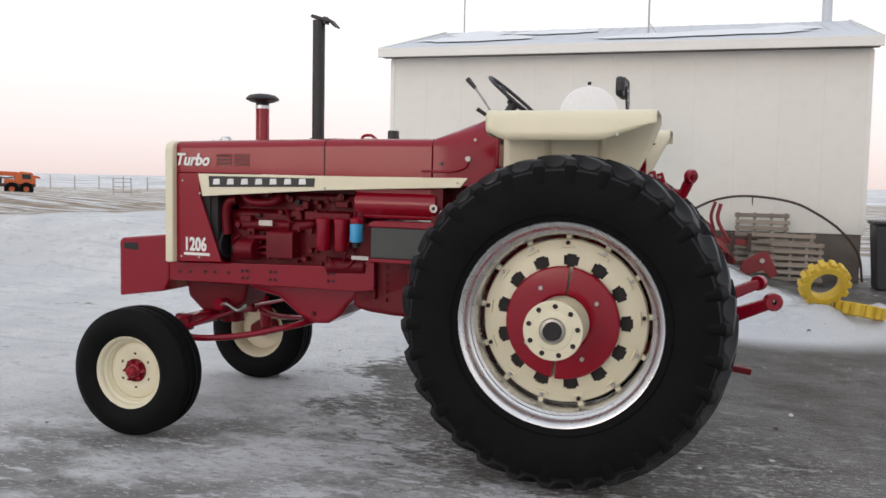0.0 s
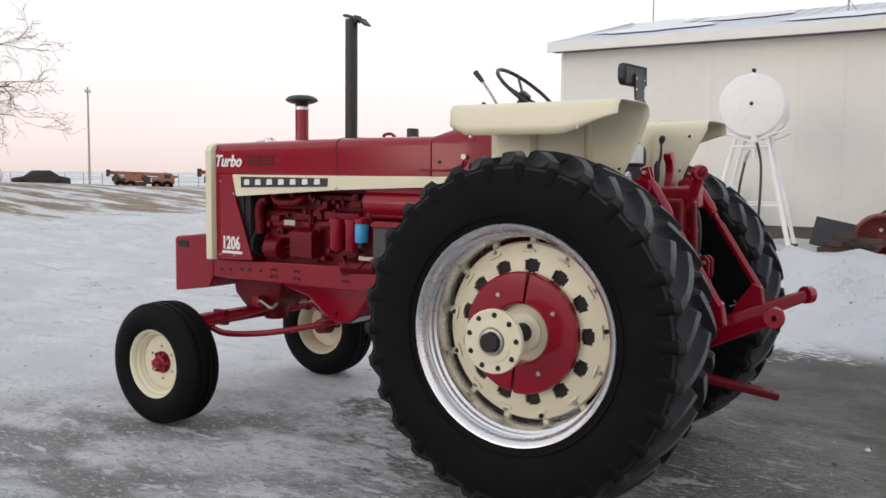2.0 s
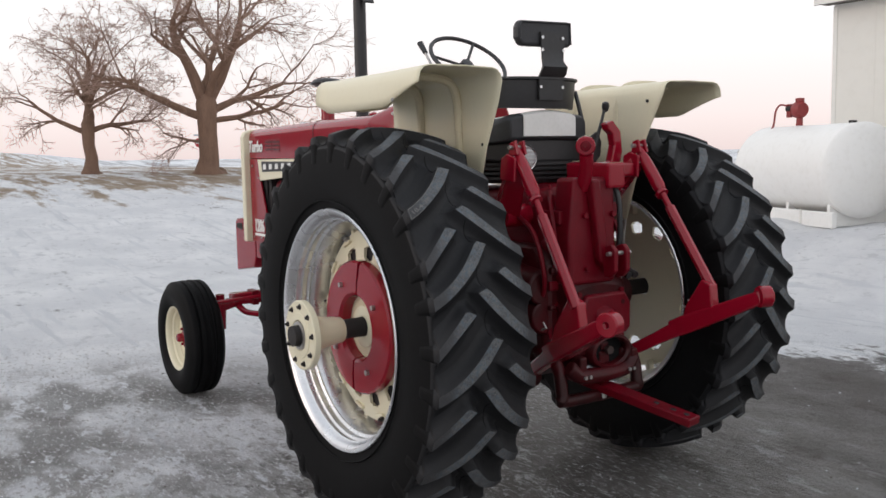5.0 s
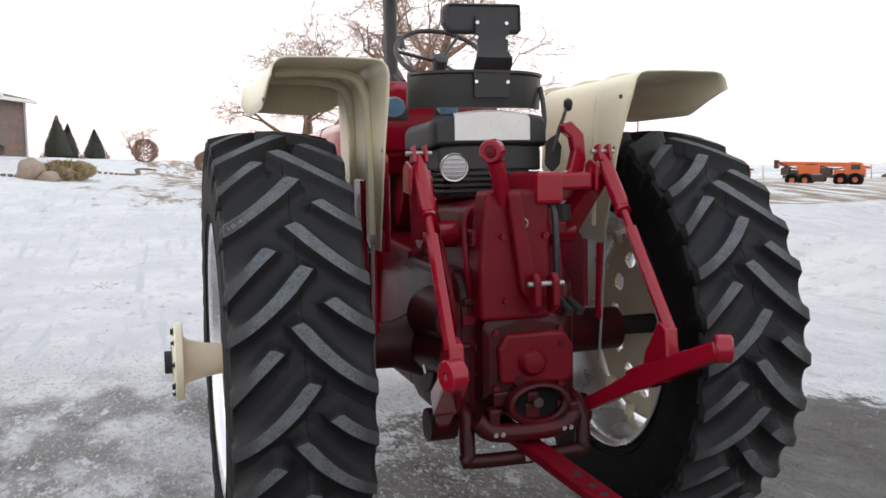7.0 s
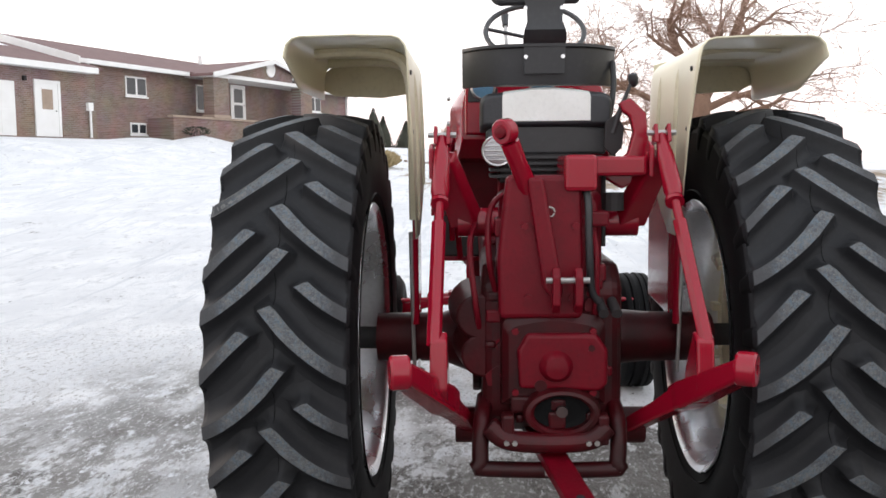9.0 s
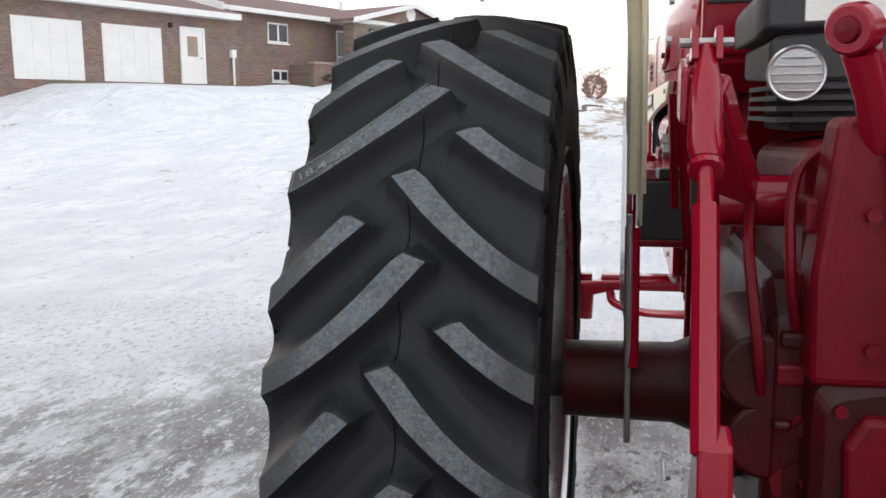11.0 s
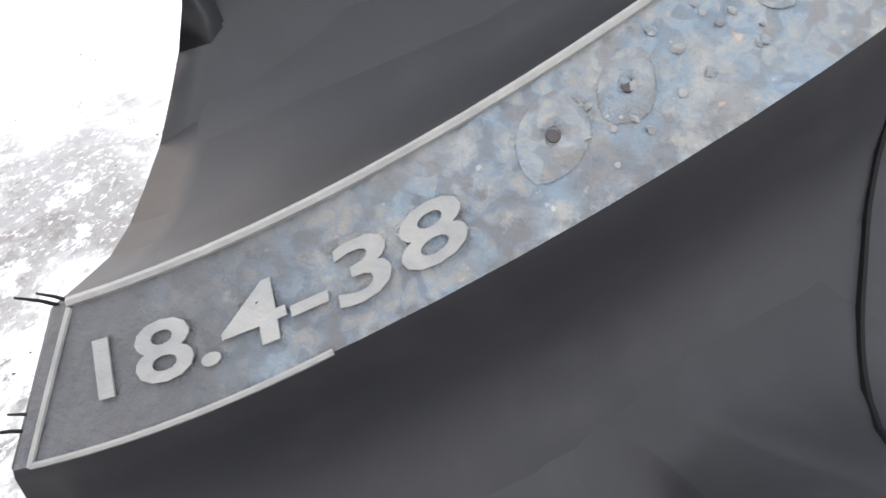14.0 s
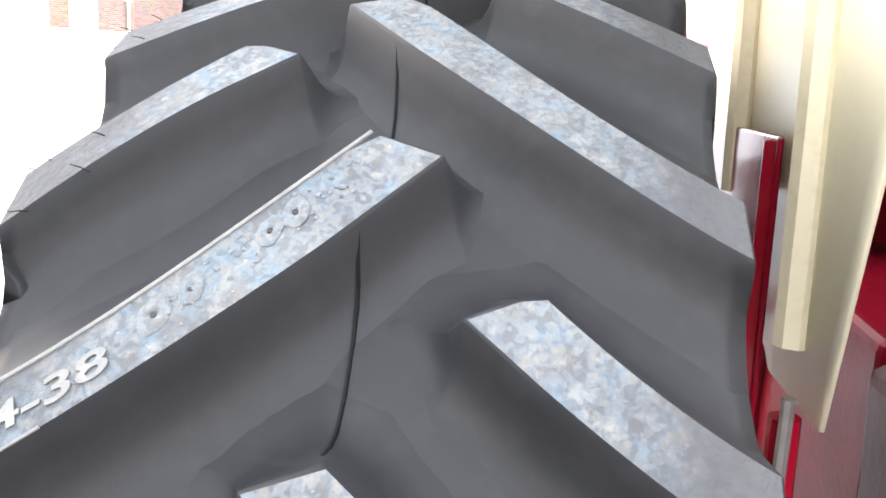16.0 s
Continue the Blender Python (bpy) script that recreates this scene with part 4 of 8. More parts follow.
bm = bmesh.new()
out = [(-0.352, 0.972), (-0.352, 1.70), (-0.338, 1.735), (-0.30, 1.752), (0.30, 1.752), (0.338, 1.735), (0.352, 1.70), (0.352, 0.972)]
inn = [(-0.285, 0.972), (-0.285, 1.66), (-0.26, 1.69), (0.26, 1.69), (0.285, 1.66), (0.285, 0.972)]
prism(bm, out[:4] + [(-0.30, 1.70), (-0.29, 0.972)], -2.705, -2.648, "x")
prism(bm, out[4:] + [(0.29, 0.972), (0.30, 1.70)], -2.705, -2.648, "x")
prism(bm, [(-0.30, 1.69), (-0.30, 1.752), (0.30, 1.752), (0.30, 1.69)], -2.705, -2.648, "x")
grille = part("grille_surround", bm, CREAM, tractor, "cream grille surround", bevel=0.010, segs=3)
part("grille_screen", box(bmesh.new(), (-2.69, -0.29, 0.972), (-2.65, 0.29, 1.69)), DARK, grille)
for k in range(9):
    part("grille_bar", box(bmesh.new(), (-2.70, -0.29, 1.03 + k * 0.075), (-2.69, 0.29, 1.045 + k * 0.075)), RED, grille)
part("radiator_core", box(bmesh.new(), (-2.60, -0.29, 1.0), (-2.42, 0.29, 1.55)), DARK, tractor)
part("radiator_cap", lathe(bmesh.new(), [(0.001, 1.80), (0.03, 1.798), (0.036, 1.79), (0.036, 1.765)], 20, (-2.50, 0, 0), "z"), SILVER, hood, smooth=True)
part("hood_latch", box(bmesh.new(), (-2.58, -0.05, 1.765), (-2.52, 0.04, 1.78)), SILVER, hood, bevel=0.004)

# stacks
st = part("exhaust_pipe", tube(bmesh.new(), [(-1.88, 0.12, 1.74), (-1.88, 0.12, 2.575)], 0.041, 32), BLACK, tractor, "tall black upright exhaust pipe", smooth=True)
part("rain_cap", prism(bmesh.new(), [(-1.93, 2.60), (-1.915, 2.612), (-1.785, 2.575), (-1.74, 2.528), (-1.75, 2.52), (-1.795, 2.558), (-1.92, 2.59)], 0.085, 0.155), BLACK, st, "black hinged rain cap", bevel=0.004)
part("cap_hinge", box(bmesh.new(), (-1.835, 0.09, 2.55), (-1.82, 0.15, 2.595)), BLACK, st)
part("stack_collar", lathe(bmesh.new(), [(0.041, 1.80), (0.056, 1.80), (0.058, 1.786), (0.041, 1.782)], 32, (-1.88, 0.12, 0), "z"), BLACK, st, smooth=True)
inn = part("air_intake", lathe(bmesh.new(), [(0.052, 1.75), (0.045, 1.79), (0.045, 1.995), (0.040, 2.0)], 32, (-2.262, 0.06, 0), "z"), RED, tractor, "red air intake pipe", smooth=True)
part("intake_clamp", lathe(bmesh.new(), [(0.043, 1.987), (0.048, 1.99), (0.048, 2.01), (0.043, 2.013)], 32, (-2.262, 0.06, 0), "z"), SILVER, inn, smooth=True)
part("intake_cap", lathe(bmesh.new(), [(0.040, 2.005), (0.046, 2.027), (0.075, 2.033), (0.108, 2.047), (0.111, 2.055), (0.102, 2.067), (0.086, 2.079), (0.05, 2.087), (0.001, 2.089)], 40, (-2.262, 0.06, 0), "z"), BLACK, inn, "black mushroom intake cap", smooth=True)
part("filler_cap", lathe(bmesh.new(), [(0.036, 1.78), (0.036, 1.842), (0.032, 1.848), (0.001, 1.85)], 24, (-1.30, 0, 0), "z"), BLACK, hood, "black fuel filler cap", smooth=True)
part("hood_bracket", tube(bmesh.new(), curve_pts([(-1.50, -0.03, 1.785), (-1.49, -0.03, 1.81), (-1.44, -0.03, 1.815), (-1.40, -0.03, 1.79)]), 0.010, 8), RED, hood, smooth=True)

# -- frame and engine --
for s in (-1, 1):
    y0, y1 = sorted((s * 0.235, s * 0.262))
    rail = part("frame_rail", prism(bmesh.new(), [(-2.745, 0.842), (-2.745, 0.965), (-1.48, 0.995), (-1.36, 1.035), (-1.30, 1.03), (-1.30, 0.86), (-1.40, 0.845)], y0, y1), RED, tractor, "red frame side rail", bevel=0.006)
    for x, z in ((-2.66, 0.90), (-2.58, 0.905), (-2.47, 0.91), (-2.40, 0.912), (-2.30, 0.915), (-2.20, 0.93), (-2.20, 0.885), (-2.165, 0.93), (-2.165, 0.885), (-2.0, 0.935), (-2.0, 0.885), (-1.965, 0.935), (-1.965, 0.885), (-1.60, 0.945), (-1.60, 0.90), (-1.565, 0.945), (-1.565, 0.90)):
        part("rail_hole", lathe(bmesh.new(), [(0.0005, 0.0), (0.009, 0.0), (0.010, -0.002)], 10, (x, s * 0.264, z)), DARK, rail)
weight = part("front_weight", prism(bmesh.new(), [(-3.125, 0.715), (-3.125, 1.085), (-3.10, 1.105), (-2.765, 1.14), (-2.745, 1.12), (-2.745, 0.84), (-2.78, 0.765)], -0.268, 0.268), RED, tractor, "red cast front weight block", bevel=0.012, segs=3)
part("weight_slot", prism(bmesh.new(), [(-3.09, 1.035), (-3.085, 1.075), (-2.985, 1.078), (-2.975, 1.04), (-2.985, 1.028)], -0.272, -0.263), DARK, weight, bevel=0.004)
part("weight_seam", box(bmesh.new(), (-3.129, -0.02, 0.72), (-3.12, -0.005, 1.08)), DARK, weight)

part("engine_block", loft(bmesh.new(), [(-2.34, section(0.19, 0.90, 1.32, 0.03)), (-1.42, section(0.19, 0.90, 1.32, 0.03))]), RED_CAST, tractor, "red cast engine block", bevel=0.01)
part("cylinder_head", box(bmesh.new(), (-2.30, -0.17, 1.32), (-1.45, 0.17, 1.43)), RED_CAST, tractor, bevel=0.012)
part("valve_cover", loft(bmesh.new(), [(-2.27, section(0.13, 1.43, 1.52, 0.04)), (-1.48, section(0.13, 1.43, 1.52, 0.04))]), RED_CAST, tractor, bevel=0.01)
# added dark sheet: its colour stands in for shade between radiator and engine
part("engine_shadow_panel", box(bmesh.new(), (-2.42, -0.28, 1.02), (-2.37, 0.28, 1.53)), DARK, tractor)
pan = part("oil_pan", prism(bmesh.new(), [(-2.25, 0.90), (-1.45, 0.90), (-1.45, 0.80), (-1.52, 0.74), (-1.58, 0.66), (-1.66, 0.61), (-1.76, 0.605), (-1.86, 0.65), (-2.0, 0.76), (-2.20, 0.80)], -0.17, 0.17), RED, tractor, "red oil pan", bevel=0.025, segs=3)
part("drain_plug", bolt(bmesh.new(), (-1.75, -0.171, 0.67), 0.015, 0.012), RED_CAST, pan)
eng = [  # pipes: points, radius
    ("intake_pipe", [(-2.33, -0.235, 1.16), (-2.335, -0.24, 1.30), (-2.31, -0.24, 1.37), (-2.26, -0.235, 1.385)], 0.030),
    ("coolant_pipe", [(-2.23, -0.20, 1.455), (-2.20, -0.235, 1.42), (-2.155, -0.245, 1.375), (-2.02, -0.245, 1.372), (-1.97, -0.235, 1.395), (-1.955, -0.20, 1.42)], 0.027),
    ("exhaust_manifold", [(-2.30, -0.205, 1.235), (-2.20, -0.235, 1.225), (-1.80, -0.235, 1.235), (-1.74, -0.20, 1.27)], 0.036),
    ("water_pipe", [(-2.24, -0.20, 1.10), (-2.17, -0.225, 1.14), (-1.98, -0.225, 1.15), (-1.86, -0.21, 1.12)], 0.020),
    ("fuel_line", [(-2.22, -0.225, 1.02), (-2.05, -0.25, 1.09), (-1.95, -0.24, 1.02), (-1.82, -0.245, 1.08)], 0.008),
    ("fuel_line", [(-1.46, -0.25, 1.42), (-1.42, -0.28, 1.33), (-1.44, -0.30, 1.18), (-1.50, -0.27, 1.02)], 0.008),
    ("fuel_line", [(-1.62, -0.25, 1.42), (-1.60, -0.27, 1.36), (-1.66, -0.27, 1.30)], 0.006),
    ("fuel_line", [(-1.60, -0.27, 1.05), (-1.55, -0.28, 0.995), (-1.46, -0.28, 1.00), (-1.41, -0.27, 1.08)], 0.010),
    ("oil_line", [(-2.29, -0.21, 1.05), (-2.27, -0.25, 1.12), (-2.22, -0.26, 1.16)], 0.012),
    ("oil_line", [(-1.92, -0.22, 1.33), (-1.88, -0.25, 1.26), (-1.90, -0.24, 1.18)], 0.010),
]
for nm, pts, r in eng:
    part(nm, tube(bmesh.new(), curve_pts(pts), r, 14 if r > 0.015 else 8), RED_CAST, tractor, smooth=True)
for x, z, r, h in ((-1.625, 1.10, 0.046, 0.17), (-1.505, 1.10, 0.046, 0.17)):
    f = part("fuel_filter", lathe(bmesh.new(), [(0.02, z - 0.012), (r * 0.8, z - 0.008), (r, z + 0.01), (r, z + h - 0.012), (r * 1.12, z + h - 0.01), (r * 1.12, z + h + 0.018), (r * 0.6, z + h + 0.03), (0.001, z + h + 0.03)], 28, (x, -0.285, 0), "z"), RED, tractor, "red fuel filter canister", smooth=True)
    part("filter_bolt", tube(bmesh.new(), [(x, -0.285, z + h + 0.02), (x, -0.285, z + h + 0.055)], 0.012, 8), RED_CAST, f)
part("filter_bracket", box(bmesh.new(), (-1.69, -0.31, 1.285), (-1.44, -0.19, 1.325)), RED_CAST, tractor, bevel=0.008)
fil = part("coolant_filter", lathe(bmesh.new(), [(0.030, 1.158), (0.037, 1.162), (0.038, 1.175), (0.038, 1.265), (0.035, 1.272)], 28, (-1.372, -0.36, 0), "z"), BLUE, tractor, "blue spin-on filter", smooth=True)
part("filter_head", lathe(bmesh.new(), [(0.036, 1.270), (0.040, 1.274), (0.040, 1.30), (0.02, 1.312), (0.001, 1.312)], 24, (-1.372, -0.36, 0), "z"), RED, fil, smooth=True)
part("filter_base", lathe(bmesh.new(), [(0.001, 1.125), (0.022, 1.128), (0.022, 1.16)], 20, (-1.372, -0.36, 0), "z"), DARK, fil, smooth=True)
part("riser_pipe", tube(bmesh.new(), [(-1.385, -0.27, 1.27), (-1.39, -0.255, 1.46)], 0.03, 16), RED_CAST, tractor, smooth=True)
part("injection_pump", loft(bmesh.new(), [(-2.02, section(0.075, 1.03, 1.20, 0.03)), (-1.84, section(0.075, 1.03, 1.20, 0.03))]), RED_CAST, tractor, smooth=True).matrix_basis = pose(0, -0.21, 0)
part("alternator", tube(bmesh.new(), [(-2.23, -0.25, 1.07), (-2.11, -0.25, 1.07)], 0.068, 20), RED_CAST, tractor, smooth=True, bevel=0.006)
part("alternator_pulley", tube(bmesh.new(), [(-2.262, -0.25, 1.07), (-2.235, -0.25, 1.07)], 0.038, 20), DARK, tractor)
part("fan_belt", tube(bmesh.new(), curve_pts([(-2.345, -0.10, 1.36), (-2.345, -0.285, 1.12), (-2.345, -0.24, 1.02), (-2.345, -0.05, 1.0)]), 0.010, 6), DARK, tractor)
part("rocker_tag", box(bmesh.new(), (-2.08, -0.275, 1.228), (-1.985, -0.268, 1.262)), STEEL, tractor)
part("starter", tube(bmesh.new(), [(-1.62, -0.23, 0.99), (-1.36, -0.23, 1.0)], 0.052, 20), RED_CAST, tractor, smooth=True, bevel=0.006)
part("serial_tag", box(bmesh.new(), (-1.41, -0.345, 1.052), (-1.30, -0.338, 1.075)), STEEL, tractor)
rnd = random.Random(11)
for k in range(60):
    x, z = rnd.uniform(-2.28, -1.46), rnd.uniform(0.99, 1.43)
    a = rnd.uniform(0.008, 0.022)
    part("engine_fitting", bolt(bmesh.new(), (x, -0.19, z), a, rnd.uniform(0.012, 0.06), n=rnd.choice((6, 10))), RED_CAST if rnd.random() < 0.86 else DARK, tractor)
for k in range(14):
    x, z = rnd.uniform(-2.26, -1.5), rnd.uniform(1.0, 1.38)
    part("engine_boss", box(bmesh.new(), (x, -0.235, z), (x + rnd.uniform(0.03, 0.09), -0.185, z + rnd.uniform(0.02, 0.06))), RED_CAST, tractor, bevel=0.006)
part("fuel_tank", loft(bmesh.new(), [(-1.42, section(0.285, 1.30, 1.50, 0.02)), (-0.92, section(0.285, 1.30, 1.50, 0.02))]), RED, tractor, "red tank under the rear hood", bevel=0.03, segs=3)
part("tank_side", tube(bmesh.new(), [(-1.41, -0.22, 1.39), (-0.90, -0.22, 1.39)], 0.093, 24), RED, tractor, smooth=True)
part("firewall", box(bmesh.new(), (-0.93, -0.29, 1.2), (-0.86, 0.29, 1.56)), RED_CAST, tractor)
part("dash_side", prism(bmesh.new(), [(-0.90, 1.34), (-0.90, 1.50), (-0.72, 1.51), (-0.62, 1.60), (-0.60, 1.70), (-0.56, 1.66), (-0.70, 1.36), (-0.78, 1.26)], -0.13, 0.13), RED_CAST, tractor, bevel=0.008)
for x, z in ((-0.905, 1.375), (-0.845, 1.345)):
    part("linkage_pin", bolt(bmesh.new(), (x, -0.292, z), 0.024, 0.03, n=16), STEEL, tractor)
    part("linkage_pin_hole", bolt(bmesh.new(), (x, -0.321, z), 0.011, 0.003, n=12), DARK, tractor)
bat = part("battery_box", box(bmesh.new(), (-1.27, -0.385, 1.07), (-0.80, -0.20, 1.258)), GREYBOX, tractor, "dark grey battery box", bevel=0.008)
part("battery_lid", prism(bmesh.new(), [(-1.28, 1.258), (-1.28, 1.275), (-1.25, 1.292), (-0.80, 1.292), (-0.80, 1.258)], -0.395, -0.19), RED, bat, "red battery box lid", bevel=0.004)
part("battery_tray", box(bmesh.new(), (-1.28, -0.395, 1.048), (-0.80, -0.18, 1.07)), RED, bat, bevel=0.003)

# -- transmission and rear housing --
part("clutch_housing", prism(bmesh.new(), [(-1.46, 1.30), (-1.46, 0.74), (-1.36, 0.715), (-1.20, 0.70), (-1.12, 0.70), (-1.12, 0.655), (-0.95, 0.62), (-0.30, 0.60), (-0.30, 1.20), (-0.9, 1.24)], -0.215, 0.215), RED_CAST, tractor, "red cast transmission housing", bevel=0.03, segs=3)
for s in (-1, 1):
    for x, z0, z1 in ((-1.33, 0.80, 1.22), (-1.10, 0.66, 1.2), (-0.85, 0.64, 1.15)):
        y0, y1 = sorted((s * 0.20, s * 0.235))
        part("housing_rib", box(bmesh.new(), (x, y0, z0), (x + 0.03, y1, z1)), RED_CAST, tractor, bevel=0.008)
    for k in range(9):
        part("housing_bolt", bolt(bmesh.new(), (-1.24, s * 0.215, 0.80 + k * 0.05), 0.012, -s * 0.014), RED_CAST, tractor)
    part("axle_tube", tube(bmesh.new(), [(-0.05, s * 0.22, 0.845), (-0.05, s * 0.30, 0.845), (-0.05, s * 0.36, AXLE), (-0.05, s * 0.60, AXLE)], [0.150 if s < 0 else 0.108, 0.118 if s < 0 else 0.100, 0.094, 0.090], 28), RED_GREASY, tractor, "red rear axle housing", smooth=True)
    part("axle_flange", tube(bmesh.new(), [(0, s * 0.225, 0.845), (0, s * 0.255, 0.845)], 0.19 if s < 0 else 0.122, 32), RED_GREASY, tractor, bevel=0.008)
part("rear_housing", prism(bmesh.new(), [(-0.34, 1.17), (-0.30, 0.62), (-0.18, 0.575), (0.25, 0.575), (0.37, 0.64), (0.37, 1.10), (0.28, 1.17)], -0.225, 0.225), RED_GREASY, tractor, "red cast final drive housing", bevel=0.035, segs=3)
part("hitch_housing", loft(bmesh.new(), [(-0.30, section(0.165, 1.10, 1.40, 0.05)), (0.30, section(0.165, 1.10, 1.42, 0.05)), (0.38, section(0.14, 1.12, 1.40, 0.05))]), RED_CAST, tractor, "red hydraulic lift housing", bevel=0.01)
tower = part("lift_tower", prism(bmesh.new(), [(-0.17, 1.00), (-0.175, 1.20), (-0.145, 1.462), (0.082, 1.462), (0.09, 1.20), (0.088, 1.00)], 0.34, 0.46, "x"), RED_CAST, tractor, "red lift tower with top link bracket", bevel=0.018, segs=3)
part("tower_rib", prism(bmesh.new(), [(-0.085, 1.455), (-0.035, 1.10), (0.015, 1.05), (0.025, 1.10), (-0.035, 1.455)], 0.455, 0.50, "x"), RED_CAST, tower, bevel=0.012)
for y in (-0.012, 0.055):
    part("link_ear", prism(bmesh.new(), [(0.49, 1.03), (0.49, 1.16), (0.535, 1.175), (0.56, 1.15), (0.56, 1.06), (0.53, 1.03)], y, y + 0.024), RED_CAST, tower, bevel=0.006)
part("link_pin", tube(bmesh.new(), [(0.535, -0.03, 1.135), (0.535, 0.10, 1.135)], 0.010, 10), STEEL, tower)
for y, z in ((-0.085, 1.44), (0.055, 1.44), (-0.09, 1.30), (0.065, 1.30), (-0.08, 1.07), (0.055, 1.07)):
    part("tower_bolt", bolt(bmesh.new(), (0.46, y, z), 0.013, 0.016, "x"), RED_CAST, tower)
for k in range(10):
    a = 2 * math.pi * k / 10
    part("cover_bolt", bolt(bmesh.new(), (0.372, 0.145 * math.cos(a), 0.90 + 0.145 * math.sin(a)), 0.012, 0.014, "x"), RED_CAST, tower)
rnd = random.Random(31)
for k in range(46):                 # fittings, bosses and pipe ends round the rear castings
    z = rnd.uniform(0.72, 1.38)
    y = rnd.choice((-1, 1)) * rnd.uniform(0.05, 0.185 if z < 1.1 else 0.145)
    if rnd.random() < 0.55:
        part("casting_boss", tube(bmesh.new(), [(0.30, y, z), (0.30 + rnd.uniform(0.06, 0.12), y, z)], rnd.uniform(0.012, 0.035), rnd.choice((6, 12, 14))), RED_CAST, tractor)
    else:
        a = rnd.uniform(0.02, 0.05)
        part("casting_boss", box(bmesh.new(), (0.28, y - a, z - a * 0.7), (0.36 + rnd.uniform(0.01, 0.05), y + a, z + a * 0.7)), RED_CAST, tractor, bevel=0.008)
for pts in ([(0.25, -0.10, 1.42), (0.36, -0.19, 1.36), (0.40, -0.20, 1.20), (0.36, -0.17, 1.05), (0.30, -0.13, 0.98)], [(0.20, -0.24, 1.30), (0.34, -0.26, 1.22), (0.38, -0.24, 1.02), (0.30, -0.22, 0.88)], [(0.28, 0.10, 1.34), (0.42, 0.13, 1.24), (0.43, 0.13, 1.02), (0.34, 0.12, 0.92)]):
    part("hydraulic_line", tube(bmesh.new(), curve_pts(pts), 0.010, 8), RED_CAST, tractor, smooth=True)
part("hitch_clip", tube(bmesh.new(), [(0.464, -0.015 + 0.016 * math.cos(a * 0.6), 1.345 + 0.016 * math.sin(a * 0.6)) for a in range(11)], 0.003, 6), STEEL, tower)
arm = part("top_link", tube(bmesh.new(), [(0.44, -0.078, 1.42), (0.50, -0.112, 1.50), (0.528, -0.138, 1.565)], [0.032, 0.028, 0.030], 14), RED, tractor, "red top link folded upright", smooth=True)
part("link_eye", lathe(bmesh.new(), [(0.014, -0.020), (0.035, -0.020), (0.040, -0.014), (0.040, 0.014), (0.035, 0.020), (0.014, 0.020)], 28, closed=True, axis="x"), RED, arm, smooth=True).matrix_basis = pose(0.54, -0.152, 1.597, 0, 8, -42)
part("link_ball", lathe(bmesh.new(), [(0.001, 0.03), (0.018, 0.028), (0.024, 0.015), (0.024, -0.02)], 16, axis="x"), RED_CAST, arm, smooth=True).matrix_basis = pose(0.54, -0.152, 1.597, 0, 8, -42)
lamp = part("work_lamp", lathe(bmesh.new(), [(0.015, -0.055), (0.042, -0.045), (0.052, -0.012), (0.055, 0.0), (0.052, 0.006), (0.048, 0.005)], 32, axis="x"), SILVER, tractor, "round rear work lamp with a bright rim", smooth=True)
lamp.matrix_basis = pose(0.17, -0.165, 1.545, 0, 6, 0)
part("lens", lathe(bmesh.new(), [(0.001, 0.012), (0.03, 0.010), (0.048, 0.003)], 32, axis="x"), GLASS_LAMP, lamp, "ribbed clear lamp lens", smooth=True)
for k in range(5):
    w = math.sqrt(max(0.0, 0.044 ** 2 - (0.016 * (k - 2)) ** 2))
    part("lens_rib", tube(bmesh.new(), [(0.0075, -w, 0.016 * (k - 2)), (0.0135, 0, 0.016 * (k - 2)), (0.0075, w, 0.016 * (k - 2))], 0.0022, 6), STEEL, lamp)
part("valve_bracket", box(bmesh.new(), (0.20, 0.03, 1.41), (0.48, 0.13, 1.525)), RED, tractor, bevel=0.014)
part("valve_arm", box(bmesh.new(), (0.28, 0.10, 1.455), (0.36, 0.30, 1.52)), RED, tractor, bevel=0.012)
quad = part("control_quadrant", prism(bmesh.new(), [(0.225, 1.70), (0.262, 1.715), (0.312, 1.665), (0.322, 1.57), (0.29, 1.44), (0.235, 1.41), (0.175, 1.45), (0.175, 1.51), (0.225, 1.505), (0.255, 1.53), (0.272, 1.60), (0.262, 1.65), (0.235, 1.672)], 0.215, 0.26, "x"), RED, tractor, "red curved lever quadrant", bevel=0.007)
part("quadrant_plate", prism(bmesh.new(), [(0.215, 1.52), (0.245, 1.55), (0.252, 1.62), (0.225, 1.665), (0.19, 1.64), (0.185, 1.55)], 0.18, 0.195, "x"), DARK, quad, bevel=0.004)
part("lever", tube(bmesh.new(), [(0.19, 0.215, 1.60), (0.20, 0.24, 1.69), (0.19, 0.272, 1.765)], [0.010, 0.008, 0.006], 8), BLACK, quad)
part("lever_knob", lathe(bmesh.new(), [(0.001, 0.026), (0.014, 0.020), (0.018, 0.004), (0.014, -0.016), (0.007, -0.024)], 14, axis="z"), BLACK, quad, "black ball knob", smooth=True).matrix_basis = pose(0.19, 0.28, 1.78, 10, 15, 0)
part("quadrant_rod", tube(bmesh.new(), [(0.30, 0.17, 1.47), (0.30, 0.17, 1.22)], 0.008, 8), DARK, quad)
part("rod_body", tube(bmesh.new(), [(0.30, 0.20, 1.40), (0.30, 0.20, 1.34)], 0.035, 12), DARK, quad)
part("hydraulic_hose", tube(bmesh.new(), curve_pts([(0.36, 0.07, 1.46), (0.45, 0.10, 1.40), (0.47, 0.105, 1.25), (0.45, 0.115, 1.10), (0.44, 0.14, 1.05)]), 0.012, 10), BLACK, tractor, "black hydraulic hose", smooth=True)
